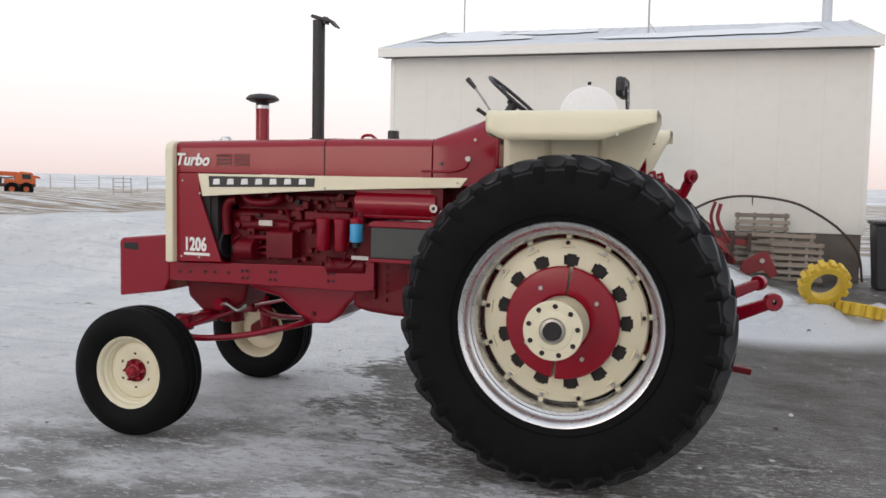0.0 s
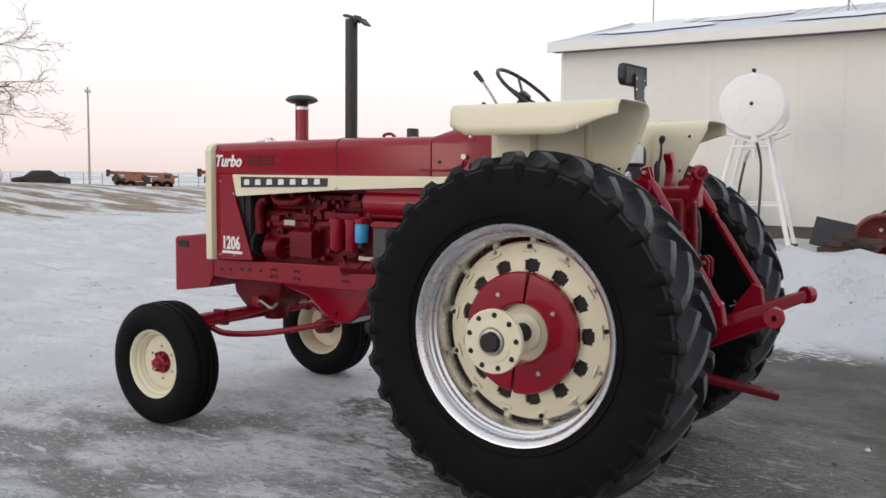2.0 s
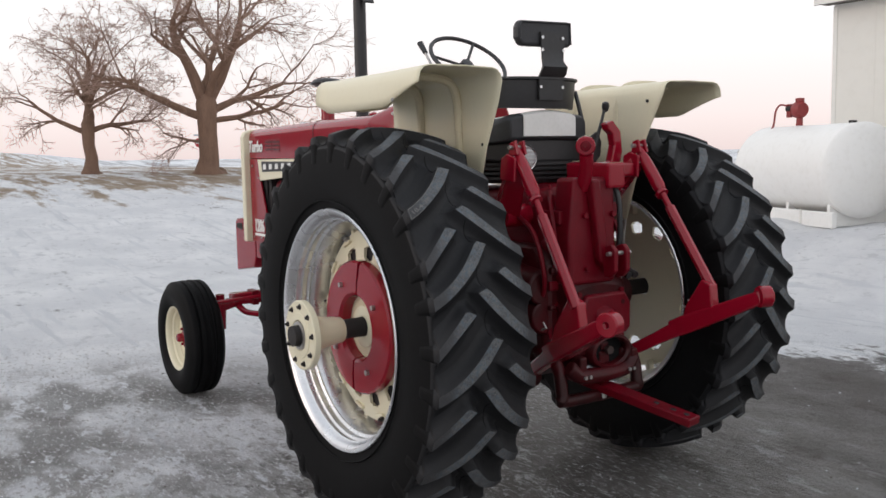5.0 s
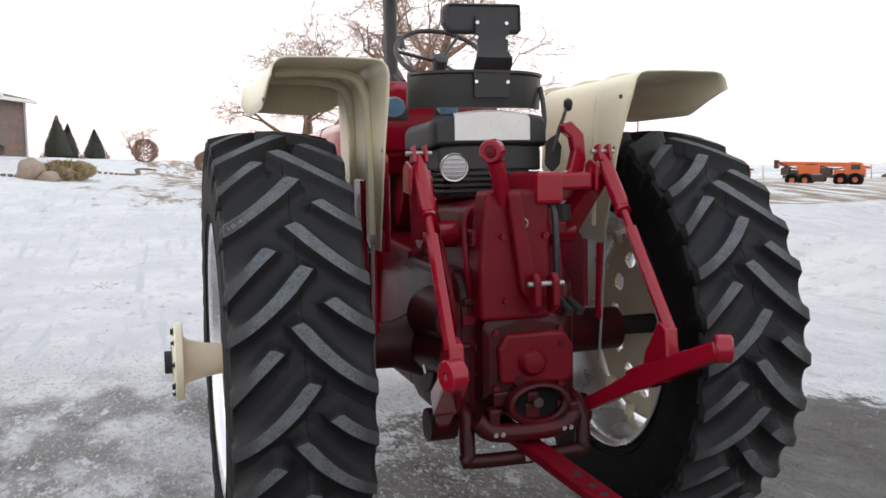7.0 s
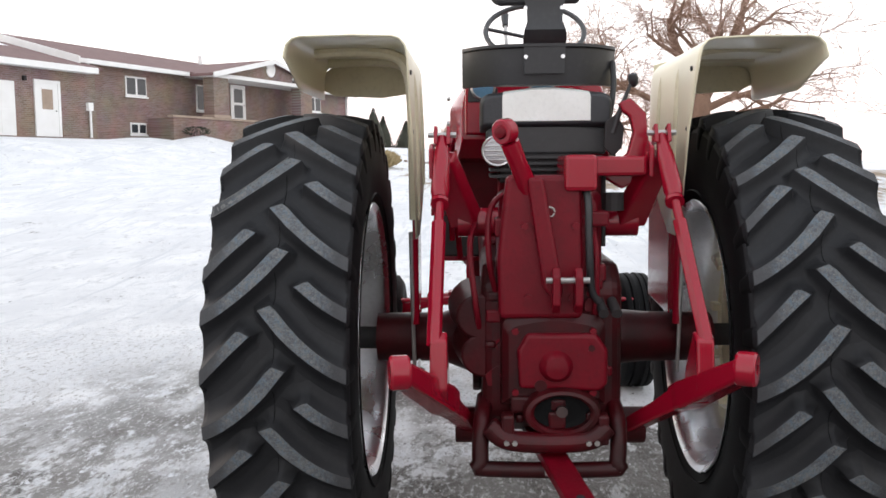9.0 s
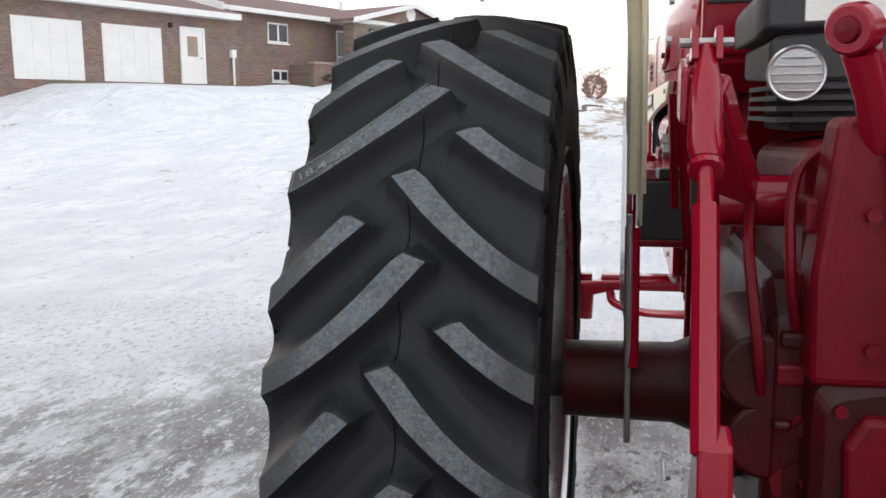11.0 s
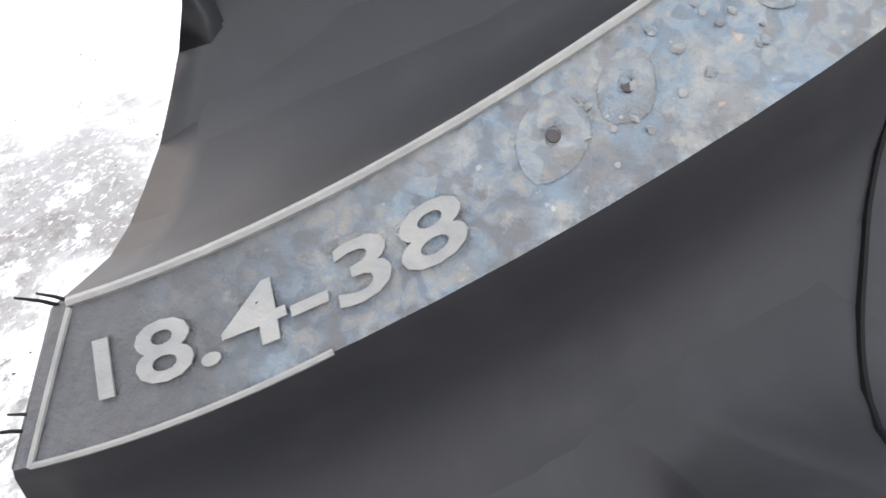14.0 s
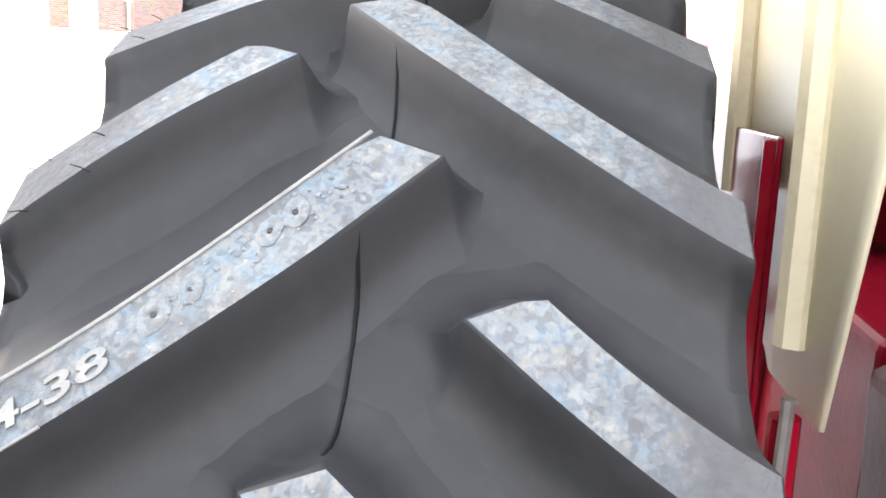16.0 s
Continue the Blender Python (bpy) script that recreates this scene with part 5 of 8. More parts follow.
for s in (0, 1):
    part("hose_coupler", tube(bmesh.new(), [(0.40, 0.145 + 0.04 * s, 1.05), (0.48, 0.15 + 0.04 * s, 1.02)], 0.016, 14), DARK, tractor, smooth=True)
part("rockshaft", tube(bmesh.new(), [(0.16, -0.30, 1.295), (0.16, 0.30, 1.295)], 0.052, 24), RED, tractor, "red rockshaft", smooth=True)
for s in (-1, 1):
    la = part("lift_arm", loft(bmesh.new(), [(0.0, [(-0.035, -0.055), (-0.035, 0.055), (0.035, 0.055), (0.035, -0.055)]), (0.16, [(-0.032, -0.045), (-0.032, 0.045), (0.032, 0.045), (0.032, -0.045)]), (0.30, [(-0.03, -0.038), (-0.03, 0.038), (0.03, 0.038), (0.03, -0.038)])]), RED, tractor, "red lift arm", bevel=0.012, segs=3)
    la.matrix_basis = look((0.16, s * 0.27, 1.295), (0.34, s * 0.345, 1.53)) @ pose(0, 0, 0, 0, 90, 0)
    part("lift_fork", prism(bmesh.new(), [(0.27, 1.46), (0.28, 1.55), (0.32, 1.57), (0.375, 1.55), (0.37, 1.45)], s * 0.345 - 0.042, s * 0.345 - 0.026), RED, la, bevel=0.006).matrix_basis = la.matrix_basis.inverted()
    top, bot = Vector((0.345, s * 0.345, 1.575)), Vector((0.72, s * 0.375 + (0.03 if s > 0 else 0.015), 0.965))
    mid1, mid2 = top.lerp(bot, 0.30), top.lerp(bot, 0.42)
    rod = part("lift_rod", tube(bmesh.new(), [top.lerp(bot, -0.02), top.lerp(bot, 0.10), top.lerp(bot, 0.27), mid1], [0.016, 0.027, 0.030, 0.025], 16), RED, tractor, "red adjustable lift rod", smooth=True)
    part("rod_screw", tube(bmesh.new(), [mid1, mid2], 0.014, 12), RED, rod, smooth=True)
    part("rod_sleeve", tube(bmesh.new(), [mid2, bot], 0.023, 6), RED, rod, bevel=0.004)
    part("rod_collar", tube(bmesh.new(), [mid1 - Vector((0, 0, 0.01)), mid1 + Vector((0.012, 0, -0.02))], 0.029, 16), RED, rod)
    for dy in (-0.02, 0.02):
        part("rod_fork", prism(bmesh.new(), [(top.x - 0.03, top.z - 0.02), (top.x - 0.022, top.z + 0.04), (top.x + 0.012, top.z + 0.05), (top.x + 0.03, top.z - 0.01)], top.y + dy - 0.006, top.y + dy + 0.006), RED, rod, bevel=0.003)
    part("fork_pin", tube(bmesh.new(), [top + Vector((-0.004, -0.045, 0.02)), top + Vector((-0.004, 0.045, 0.02))], 0.009, 8), STEEL, rod)
    front = Vector((0.28, s * 0.262, 0.595))
    knee = Vector((0.60, 0.385, 0.79)) if s > 0 else Vector((0.60, -0.345, 0.775))
    tip = Vector((0.955, 0.447, 0.952)) if s > 0 else Vector((0.985, -0.436, 0.95))
    link = part("lower_link", tube(bmesh.new(), [front, front.lerp(knee, 0.6), knee], [0.035, 0.040, 0.052], 4), RED, tractor, "red lower hitch link", bevel=0.008)
    part("link_bar", tube(bmesh.new(), [knee + (knee - tip) * 0.18, knee, tip], [0.056, 0.060, 0.042], 4), RED, link, bevel=0.01)
    part("link_gusset", prism(bmesh.new(), [(0.55, 0.74), (0.60, 0.88), (0.685, 1.005), (0.735, 0.985), (0.755, 0.84), (0.70, 0.79)], s * 0.372 + 0.0, s * 0.372 + 0.05), RED, link, bevel=0.008)
    e = part("link_eye", lathe(bmesh.new(), [(0.014, -0.026), (0.042, -0.026), (0.047, -0.02), (0.047, 0.02), (0.042, 0.026), (0.014, 0.026)], 24, closed=True), RED, link, smooth=True)
    e.matrix_basis = pose(*tip, 0, 0, -25 if s > 0 else 12)
    part("eye_ball", lathe(bmesh.new(), [(0.013, -0.024), (0.022, -0.018), (0.024, 0), (0.022, 0.018), (0.013, 0.024)], 16), STEEL, link, smooth=True).matrix_basis = e.matrix_basis
    part("link_pivot", tube(bmesh.new(), [front + Vector((-0.02, -0.05, 0)), front + Vector((-0.02, 0.05, 0))], 0.062, 18), RED_GREASY, link, "greasy round link pivot", smooth=True)
    part("link_clip", tube(bmesh.new(), [(0.56, s * 0.40, 0.86), (0.60, s * 0.41, 0.875), (0.58, s * 0.41, 0.895)], 0.004, 6), STEEL, link)
RUSTED = material("greasy_iron", (0.05, 0.03, 0.028), 0.5, second=(0.025, 0.015, 0.014), scale=20)
pto = part("pto_guard", loft(bmesh.new(), [(0.37, section(0.165, 0.70, 1.02, 0.03)), (0.44, section(0.16, 0.72, 1.01, 0.04)), (0.455, section(0.14, 0.74, 0.98, 0.04))]), RED_GREASY, tractor, "red power take-off housing", bevel=0.01)
part("pto_cover", prism(bmesh.new(), [(-0.108, 0.775), (-0.115, 0.90), (-0.085, 0.955), (0.13, 0.955), (0.165, 0.90), (0.165, 0.79), (0.14, 0.765)], 0.44, 0.478, "x"), RED_CAST, pto, "red cover plate over the shaft", bevel=0.014, segs=3)
part("cover_boss", lathe(bmesh.new(), [(0.001, 0.515), (0.034, 0.512), (0.046, 0.500), (0.052, 0.478), (0.06, 0.47)], 28, (0, 0.005, 0.85), "x"), RED_CAST, pto, smooth=True)
part("pto_rim", lathe(bmesh.new(), [(0.070, 0.45), (0.070, 0.505), (0.078, 0.515), (0.090, 0.512), (0.096, 0.50), (0.098, 0.45)], 40, (0, 0, 0), "x", closed=True), RED_GREASY, pto, "greasy cast rim round the shaft opening", smooth=True).matrix_basis = pose(0, 0.022, 0.702) @ Matrix.Diagonal((1, 1.25, 0.82, 1))
# flat black disc painted in for the shade of the hollow shaft opening
part("pto_opening", lathe(bmesh.new(), [(0.001, 0.470), (0.05, 0.470), (0.072, 0.474)], 32, (0, 0, 0), "x"), RUBBER, pto).matrix_basis = pose(0, 0.022, 0.702) @ Matrix.Diagonal((1, 1.25, 0.82, 1))
part("pto_shaft", tube(bmesh.new(), [(0.44, 0.022, 0.705), (0.50, 0.022, 0.705)], 0.018, 16), RUSTED, pto)
for y in (-0.12, 0.12):
    for z in (0.76, 0.96):
        part("cover_bolt", bolt(bmesh.new(), (0.456, y, z), 0.012, 0.012, "x"), RED_CAST, pto)
rnd = random.Random(77)
for k in range(34):                 # studs, plugs and lugs on the greasy lower castings
    y, z = rnd.uniform(-0.20, 0.20), rnd.choice((rnd.uniform(0.66, 0.74), rnd.uniform(0.92, 1.12), rnd.uniform(0.74, 0.92)))
    xb = 0.452 if abs(y) < 0.15 and z < 1.0 else 0.365
    if k % 3:
        part("housing_stud", tube(bmesh.new(), [(xb - 0.01, y, z), (xb + rnd.uniform(0.012, 0.03), y, z)], rnd.uniform(0.009, 0.022), rnd.choice((6, 10))), RED_GREASY, pto)
    else:
        a = rnd.uniform(0.015, 0.04)
        part("housing_lug", box(bmesh.new(), (xb - 0.01, y - a, z - a * rnd.uniform(0.4, 1.2)), (xb + rnd.uniform(0.012, 0.035), y + a * 0.7, z + a * 0.7)), RED_GREASY, pto, bevel=0.009)
for y, z in ((-0.215, 0.86), (-0.23, 0.99)):
    part("brake_housing", tube(bmesh.new(), [(0.10, y, z), (0.36, y, z)], [0.11, 0.075], 18), RED_GREASY, tractor, smooth=True, bevel=0.008)
hang = part("drawbar_frame", tube(bmesh.new(), curve_pts([(0.30, -0.215, 0.70), (0.44, -0.225, 0.66), (0.48, -0.23, 0.54), (0.48, -0.205, 0.512), (0.48, 0.165, 0.512), (0.48, 0.195, 0.54), (0.44, 0.20, 0.66), (0.30, 0.20, 0.70)], 6), 0.027, 10), RED_GREASY, tractor, "red drawbar hanger frame", smooth=True)
part("hanger_bar", tube(bmesh.new(), curve_pts([(0.49, -0.205, 0.66), (0.50, -0.13, 0.612), (0.50, 0.09, 0.612), (0.49, 0.165, 0.66)], 6), 0.036, 8), RED_GREASY, hang, bevel=0.01)
for y in (-0.15, -0.125, 0.10, 0.125):
    part("hanger_bolt", bolt(bmesh.new(), (0.533, y, 0.615), 0.009, 0.008, "x"), STEEL, hang)
part("hanger_plate", box(bmesh.new(), (0.46, -0.165, 0.60), (0.52, -0.125, 0.70)), RED_GREASY, hang, bevel=0.01)
part("hanger_plate", box(bmesh.new(), (0.46, 0.13, 0.60), (0.52, 0.165, 0.70)), RED_GREASY, hang, bevel=0.01)
part("hanger_bolt", bolt(bmesh.new(), (0.5, -0.02, 0.50), 0.014, 0.03, "z"), STEEL, hang)
db = part("drawbar", box(bmesh.new(), (0.0, -0.042, -0.018), (0.88, 0.042, 0.018)), RED_CAST, tractor, "red swinging drawbar", bevel=0.006)
db.matrix_basis = pose(0.06, -0.085, 0.615, 0, 9.5, 11.5)
for x in (0.70, 0.78, 0.84):
    part("drawbar_hole", lathe(bmesh.new(), [(0.0005, 0.0195), (0.012, 0.0195), (0.014, 0.017)], 12, (x, 0, 0), "z"), DARK, db)

# -- front axle --
part("front_bolster", prism(bmesh.new(), [(-2.72, 0.84), (-2.25, 0.84), (-2.28, 0.70), (-2.42, 0.62), (-2.60, 0.63), (-2.70, 0.72)], -0.13, 0.13), RED_CAST, tractor, "red front bolster", bevel=0.02)
part("front_axle", box(bmesh.new(), (-2.60, -0.50, 0.555), (-2.51, 0.50, 0.635)), RED, tractor, "red adjustable wide front axle", bevel=0.012)
for s in (-1, 1):
    ext = part("axle_extension", prism(bmesh.new(), [(s * 0.40, 0.565), (s * 0.40, 0.62), (s * 0.62, 0.58), (s * 0.665, 0.56), (s * 0.665, 0.49), (s * 0.62, 0.50)], -2.592, -2.518, "x"), RED, tractor, bevel=0.012)
    part("spindle", tube(bmesh.new(), [(-2.555, s * 0.655, 0.60), (-2.555, s * 0.665, 0.40)], 0.042, 18), RED, ext, "red spindle", smooth=True)
    part("spindle_cap", tube(bmesh.new(), [(-2.555, s * 0.655, 0.60), (-2.555, s * 0.655, 0.635)], 0.030, 14), RED, ext)
    part("stub_axle", tube(bmesh.new(), [(-2.555, s * 0.66, 0.40), (-2.56, s * 0.74, FZ)], 0.045, 18), RED_CAST, ext, smooth=True)
    part("steering_arm", box(bmesh.new(), (-2.57, s * 0.655 - 0.02, 0.575), (-2.36, s * 0.655 + 0.02, 0.60)), RED, ext, bevel=0.006)
    part("tie_rod", tube(bmesh.new(), [(-2.38, s * 0.655, 0.61), (-2.36, s * 0.10, 0.64)], 0.014, 10), RED, tractor, "red tie rod", smooth=True)
    part("radius_rod", tube(bmesh.new(), curve_pts([(-2.53, s * 0.46, 0.545), (-2.40, s * 0.44, 0.515), (-2.15, s * 0.34, 0.53), (-1.90, s * 0.17, 0.58), (-1.82, s * 0.06, 0.60)]), 0.020, 12), RED, tractor, "red radius rod", smooth=True)
    part("axle_clamp", box(bmesh.new(), (-2.61, s * 0.36 - 0.02, 0.545), (-2.50, s * 0.36 + 0.02, 0.645)), RED_CAST, tractor, bevel=0.006)
part("pivot_block", tube(bmesh.new(), [(-1.90, 0, 0.62), (-1.74, 0, 0.64)], 0.05, 16), RED_CAST, tractor)
part("power_cylinder", tube(bmesh.new(), [(-2.42, -0.20, 0.69), (-2.42, 0.25, 0.69)], 0.038, 16), RED, tractor, smooth=True)
part("steering_hose", tube(bmesh.new(), curve_pts([(-2.46, -0.16, 0.66), (-2.36, -0.21, 0.70), (-2.28, -0.2, 0.66), (-2.2, -0.22, 0.70)]), 0.010, 8), STEEL, tractor, smooth=True)
part("steering_motor", tube(bmesh.new(), [(-2.45, 0, 0.55), (-2.45, 0, 0.80)], 0.075, 20), RED_CAST, tractor, smooth=True)


# -- fenders --
def fender(s):
    """Flat-topped shell fender: inner wall, rounded shoulder, top, rounded turned-down outer lip."""
    bm = bmesh.new()
    rows = []
    nx = 22
    for k in range(nx + 1):
        t = k / nx
        x = -0.465 + 0.852 * t
        lip = 0.055 + 0.42 * t if t < 0.1 else 0.097 if t < 0.70 else 0.015 + 0.082 * max(0.0, 1 - (t - 0.70) / 0.30) ** 1.2
        ztop = (1.908 if s < 0 else 1.886) + 0.006 * t
        floor = 1.24 if t > 0.55 else 1.24 + 0.30 * (1 - t / 0.55) ** 1.2
        back = max(0.0, (t - 0.5) / 0.5)
        row = [(x - 0.225 * back, 0.443, floor), (x - 0.118 * back, 0.446, 1.60), (x - 0.03 * back, 0.450, 1.78), (x, 0.453, ztop - 0.05)]
        for a in (30, 60, 90):
            row.append((x, 0.453 + 0.045 - 0.045 * math.cos(radians(a)), ztop - 0.05 + 0.05 * math.sin(radians(a))))
        row += [(x, 0.62, ztop + 0.004), (x, 0.785, ztop + 0.002)]
        for a in (60, 30, 0):
            row.append((x, 0.785 + 0.05 * math.cos(radians(a)), ztop - 0.05 + 0.05 * math.sin(radians(a)) + 0.002))
        row.append((x, 0.838, ztop - 0.05 - lip * 0.6))
        row.append((x, 0.837, ztop - 0.05 - lip))
        rows.append([bm.verts.new((p[0], s * p[1], p[2])) for p in row])
    for a, b in zip(rows, rows[1:]):
        for j in range(len(a) - 1):
            bm.faces.new((a[j], a[j + 1], b[j + 1], b[j]))
    bmesh.ops.recalc_face_normals(bm, faces=bm.faces[:])
    ob = part("fender", bm, [CREAM, CREAM_IN], tractor, "cream shell fender over the rear tyre", smooth=True)
    mod = ob.modifiers.new("thick", "SOLIDIFY")
    mod.thickness, mod.offset, mod.use_even_offset = 0.005, 0, True
    # pressed ribs and bolts
    for x0 in (-0.22, 0.08):
        pts = [(x0, s * 0.452, 1.30 if x0 > 0 else 1.42), (x0, s * 0.456, 1.70), (x0, s * 0.475, 1.84), (x0, s * 0.53, 1.89), (x0, s * 0.66, 1.902), (x0, s * 0.79, 1.895)]
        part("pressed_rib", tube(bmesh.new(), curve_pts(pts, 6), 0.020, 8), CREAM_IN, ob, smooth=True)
    for x, z in ((0.24, 1.61), (0.29, 1.805)):
        part("fender_bolt", bolt(bmesh.new(), (x, s * 0.443, z), 0.008, 0.006 * s * -1, n=8), DARK, ob)
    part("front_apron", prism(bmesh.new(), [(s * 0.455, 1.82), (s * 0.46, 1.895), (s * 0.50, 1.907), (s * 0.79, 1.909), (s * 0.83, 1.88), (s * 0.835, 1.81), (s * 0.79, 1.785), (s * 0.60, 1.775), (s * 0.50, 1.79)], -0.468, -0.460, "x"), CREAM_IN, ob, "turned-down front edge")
    part("lip_bolt", bolt(bmesh.new(), (0.20, s * 0.840, 1.792), 0.008, 0.006 * -s, n=8), STEEL, ob)
    post = part("fender_post", box(bmesh.new(), (-0.55, min(s * 0.449, s * 0.456), 0.93), (-0.035, max(s * 0.449, s * 0.456), 1.505)), RED, ob, "red fender support", bevel=0.004)
    part("post_flange", box(bmesh.new(), (-0.043, min(s * 0.457, s * 0.470), 0.95), (-0.036, max(s * 0.457, s * 0.470), 1.50)), RED, post, bevel=0.002)
    for z in (1.465, 1.40, 1.375, 1.31, 1.24, 1.12, 1.0):
        part("post_bolt", bolt(bmesh.new(), (-0.065, s * 0.456, z), 0.008, 0.006 * -s), RED_CAST, post)
    part("post_foot", tube(bmesh.new(), [(0.10, s * 0.458, 1.23), (0.09, s * 0.455, 0.92)], 0.016, 10), RED, ob)
    part("post_rod", tube(bmesh.new(), [(0.13, s * 0.465, 1.26), (0.08, s * 0.46, 0.74)], 0.007, 8), STEEL, ob)
    return ob


fender(-1)
fender(1)

# -- seat, wheel and controls --
seat = part("seat_cushion", loft(bmesh.new(), [(-0.30, section(0.225, 1.62, 1.72, 0.04)), (0.02, section(0.225, 1.62, 1.732, 0.04)), (0.10, section(0.225, 1.625, 1.748, 0.04)), (0.128, section(0.215, 1.638, 1.735, 0.035))]), VINYL, tractor, "black and white vinyl tractor seat", smooth=True, bevel=0.006)
part("seat_insert", loft(bmesh.new(), [(-0.29, section(0.15, 1.64, 1.728, 0.012)), (0.02, section(0.15, 1.64, 1.742, 0.012)), (0.105, section(0.15, 1.64, 1.753, 0.012)), (0.134, section(0.148, 1.648, 1.742, 0.012))]), WHITE_VINYL, seat, "white vinyl seat insert", smooth=True)
part("seat_pan", loft(bmesh.new(), [(-0.30, section(0.20, 1.545, 1.62, 0.02)), (0.105, section(0.205, 1.53, 1.625, 0.02))]), BLACK, seat, bevel=0.01)
part("seat_spring_box", box(bmesh.new(), (-0.25, -0.16, 1.43), (0.10, 0.16, 1.54)), DARK, seat, bevel=0.01)
for k in range(4):
    part("seat_slide", box(bmesh.new(), (-0.28, -0.19, 1.45 + 0.022 * k), (0.118, 0.19, 1.46 + 0.022 * k)), BLACK, seat)
bm = bmesh.new()
rows = []
for k in range(15):
    t = -1 + 2 * k / 14
    y, x = 0.265 * t, 0.125 - 0.13 * abs(t) ** 3.2
    rows.append([bm.verts.new((x + dx, y - 0.02, z)) for dx, z in ((0.0, 1.775), (0.012, 1.84), (0.016, 1.898), (0.034, 1.902), (0.034, 1.912), (-0.014, 1.912), (-0.03, 1.80), (-0.028, 1.775))])
for a, b in zip(rows, rows[1:]):
    for j in range(8):
        bm.faces.new((a[j], b[j], b[(j + 1) % 8], a[(j + 1) % 8]))
bm.faces.new(rows[0])
bm.faces.new(rows[-1][::-1])
bmesh.ops.recalc_face_normals(bm, faces=bm.faces[:])
back = part("backrest", bm, BLACK, tractor, "black wrap-around backrest pan", smooth=True)
part("backrest_pad", box(bmesh.new(), (-0.05, -0.24, 1.78), (0.06, 0.20, 1.90)), VINYL, back, bevel=0.03, segs=3)
for y in (0.235,):
    part("backrest_strut", tube(bmesh.new(), curve_pts([(0.03, y, 1.86), (0.06, y, 1.78), (0.09, y * 0.95, 1.70), (0.05, y * 0.9, 1.62)]), 0.010, 8), BLACK, back, smooth=True)
bm = bmesh.new()
rows = [(0.150, 1.81, 0.066), (0.155, 1.91, 0.070), (0.170, 1.925, 0.072), (0.185, 1.955, 0.068), (0.168, 1.985, 0.058), (0.166, 2.04, 0.060), (0.166, 2.05, 0.066), (0.164, 2.11, 0.066)]
va = [[bm.verts.new((x + dx, -0.008 + w * q, z)) for q, dx in ((-1, 0), (1, 0), (1, -0.012), (-1, -0.012))] for x, z, w in rows]
for a, b in zip(va, va[1:]):
    for j in range(4):
        bm.faces.new((a[j], a[(j + 1) % 4], b[(j + 1) % 4], b[j]))
bm.faces.new(va[0][::-1])
bm.faces.new(va[-1])
bmesh.ops.recalc_face_normals(bm, faces=bm.faces[:])
brk = part("backrest_bracket", bm, BLACK, tractor, "bent black steel backrest bracket", smooth=True)
up = part("upper_backrest", prism(bmesh.new(), [(-0.180, 2.06), (-0.192, 2.08), (-0.192, 2.125), (-0.178, 2.158), (0.108, 2.165), (0.112, 2.150), (0.110, 2.050), (-0.165, 2.045)], 0.108, 0.152, "x"), VINYL, tractor, "black padded upper backrest", bevel=0.018, segs=3)
part("backrest_piping", tube(bmesh.new(), [(0.155, y, z) for y, z in ((-0.180, 2.075), (-0.181, 2.125), (-0.170, 2.150), (0.100, 2.156), (0.103, 2.06))], 0.004, 6), VINYL, up)
for x, y, z in ((0.152, -0.070, 1.867), (0.152, 0.053, 1.867), (0.166, -0.072, 2.030), (0.166, 0.048, 2.030), (0.165, -0.068, 2.085), (0.165, 0.045, 2.085)):
    part("bracket_bolt", bolt(bmesh.new(), (x, y, z), 0.007, 0.006, "x", 10), SILVER, brk)
wheel = part("steering_wheel", lathe(bmesh.new(), [(0.205 + 0.011 * math.cos(a * math.pi / 4), 0.011 * math.sin(a * math.pi / 4)) for a in range(8)], 48, axis="z", closed=True), BLACK, tractor, "black three-spoke steering wheel", smooth=True)
wheel.matrix_basis = pose(-0.51, 0.0, 2.045, 0, 40, 0)
for k in range(3):
    a = 2 * math.pi * k / 3 + 0.4
    part("spoke", tube(bmesh.new(), [(0.03 * math.cos(a), 0.03 * math.sin(a), -0.03), (0.2 * math.cos(a), 0.2 * math.sin(a), 0)], 0.008, 8), BLACK, wheel)
part("wheel_hub", lathe(bmesh.new(), [(0.001, -0.005), (0.03, -0.008), (0.036, -0.03), (0.03, -0.05)], 20, axis="z"), BLACK, wheel, smooth=True)
part("steering_column", tube(bmesh.new(), [(-0.51, 0, 2.03), (-0.66, 0, 1.80)], 0.03, 14), BLACK, tractor, smooth=True)
dash = part("dash_panel", prism(bmesh.new(), [(-0.60, 1.62), (-0.62, 1.92), (-0.57, 1.935), (-0.53, 1.90), (-0.54, 1.62)], -0.27, 0.14), RED, tractor, "red instrument panel", bevel=0.01)
for y in (-0.20, 0.03):
    part("gauge_bezel", box(bmesh.new(), (-0.545, y - 0.062, 1.755), (-0.533, y + 0.062, 1.88)), BLACK, dash, bevel=0.006)
    g = part("gauge", lathe(bmesh.new(), [(0.001, 0.012), (0.042, 0.012), (0.048, 0.006), (0.05, 0.0)], 28, axis="x"), STEEL, dash, "round instrument gauge", smooth=True)
    g.matrix_basis = pose(-0.533, y, 1.815)
    part("gauge_face", lathe(bmesh.new(), [(0.001, 0.0145), (0.040, 0.0135)], 28, axis="x"), GAUGE, g)
lev = part("gear_lever", tube(bmesh.new(), curve_pts([(-0.60, -0.10, 1.90), (-0.66, -0.10, 2.00), (-0.745, -0.10, 2.115)]), 0.007, 8), STEEL, tractor, "gear lever with black knob", smooth=True)
part("lever_grip", tube(bmesh.new(), [(-0.735, -0.10, 2.102), (-0.785, -0.10, 2.158)], [0.012, 0.016], 10), BLACK, lev)
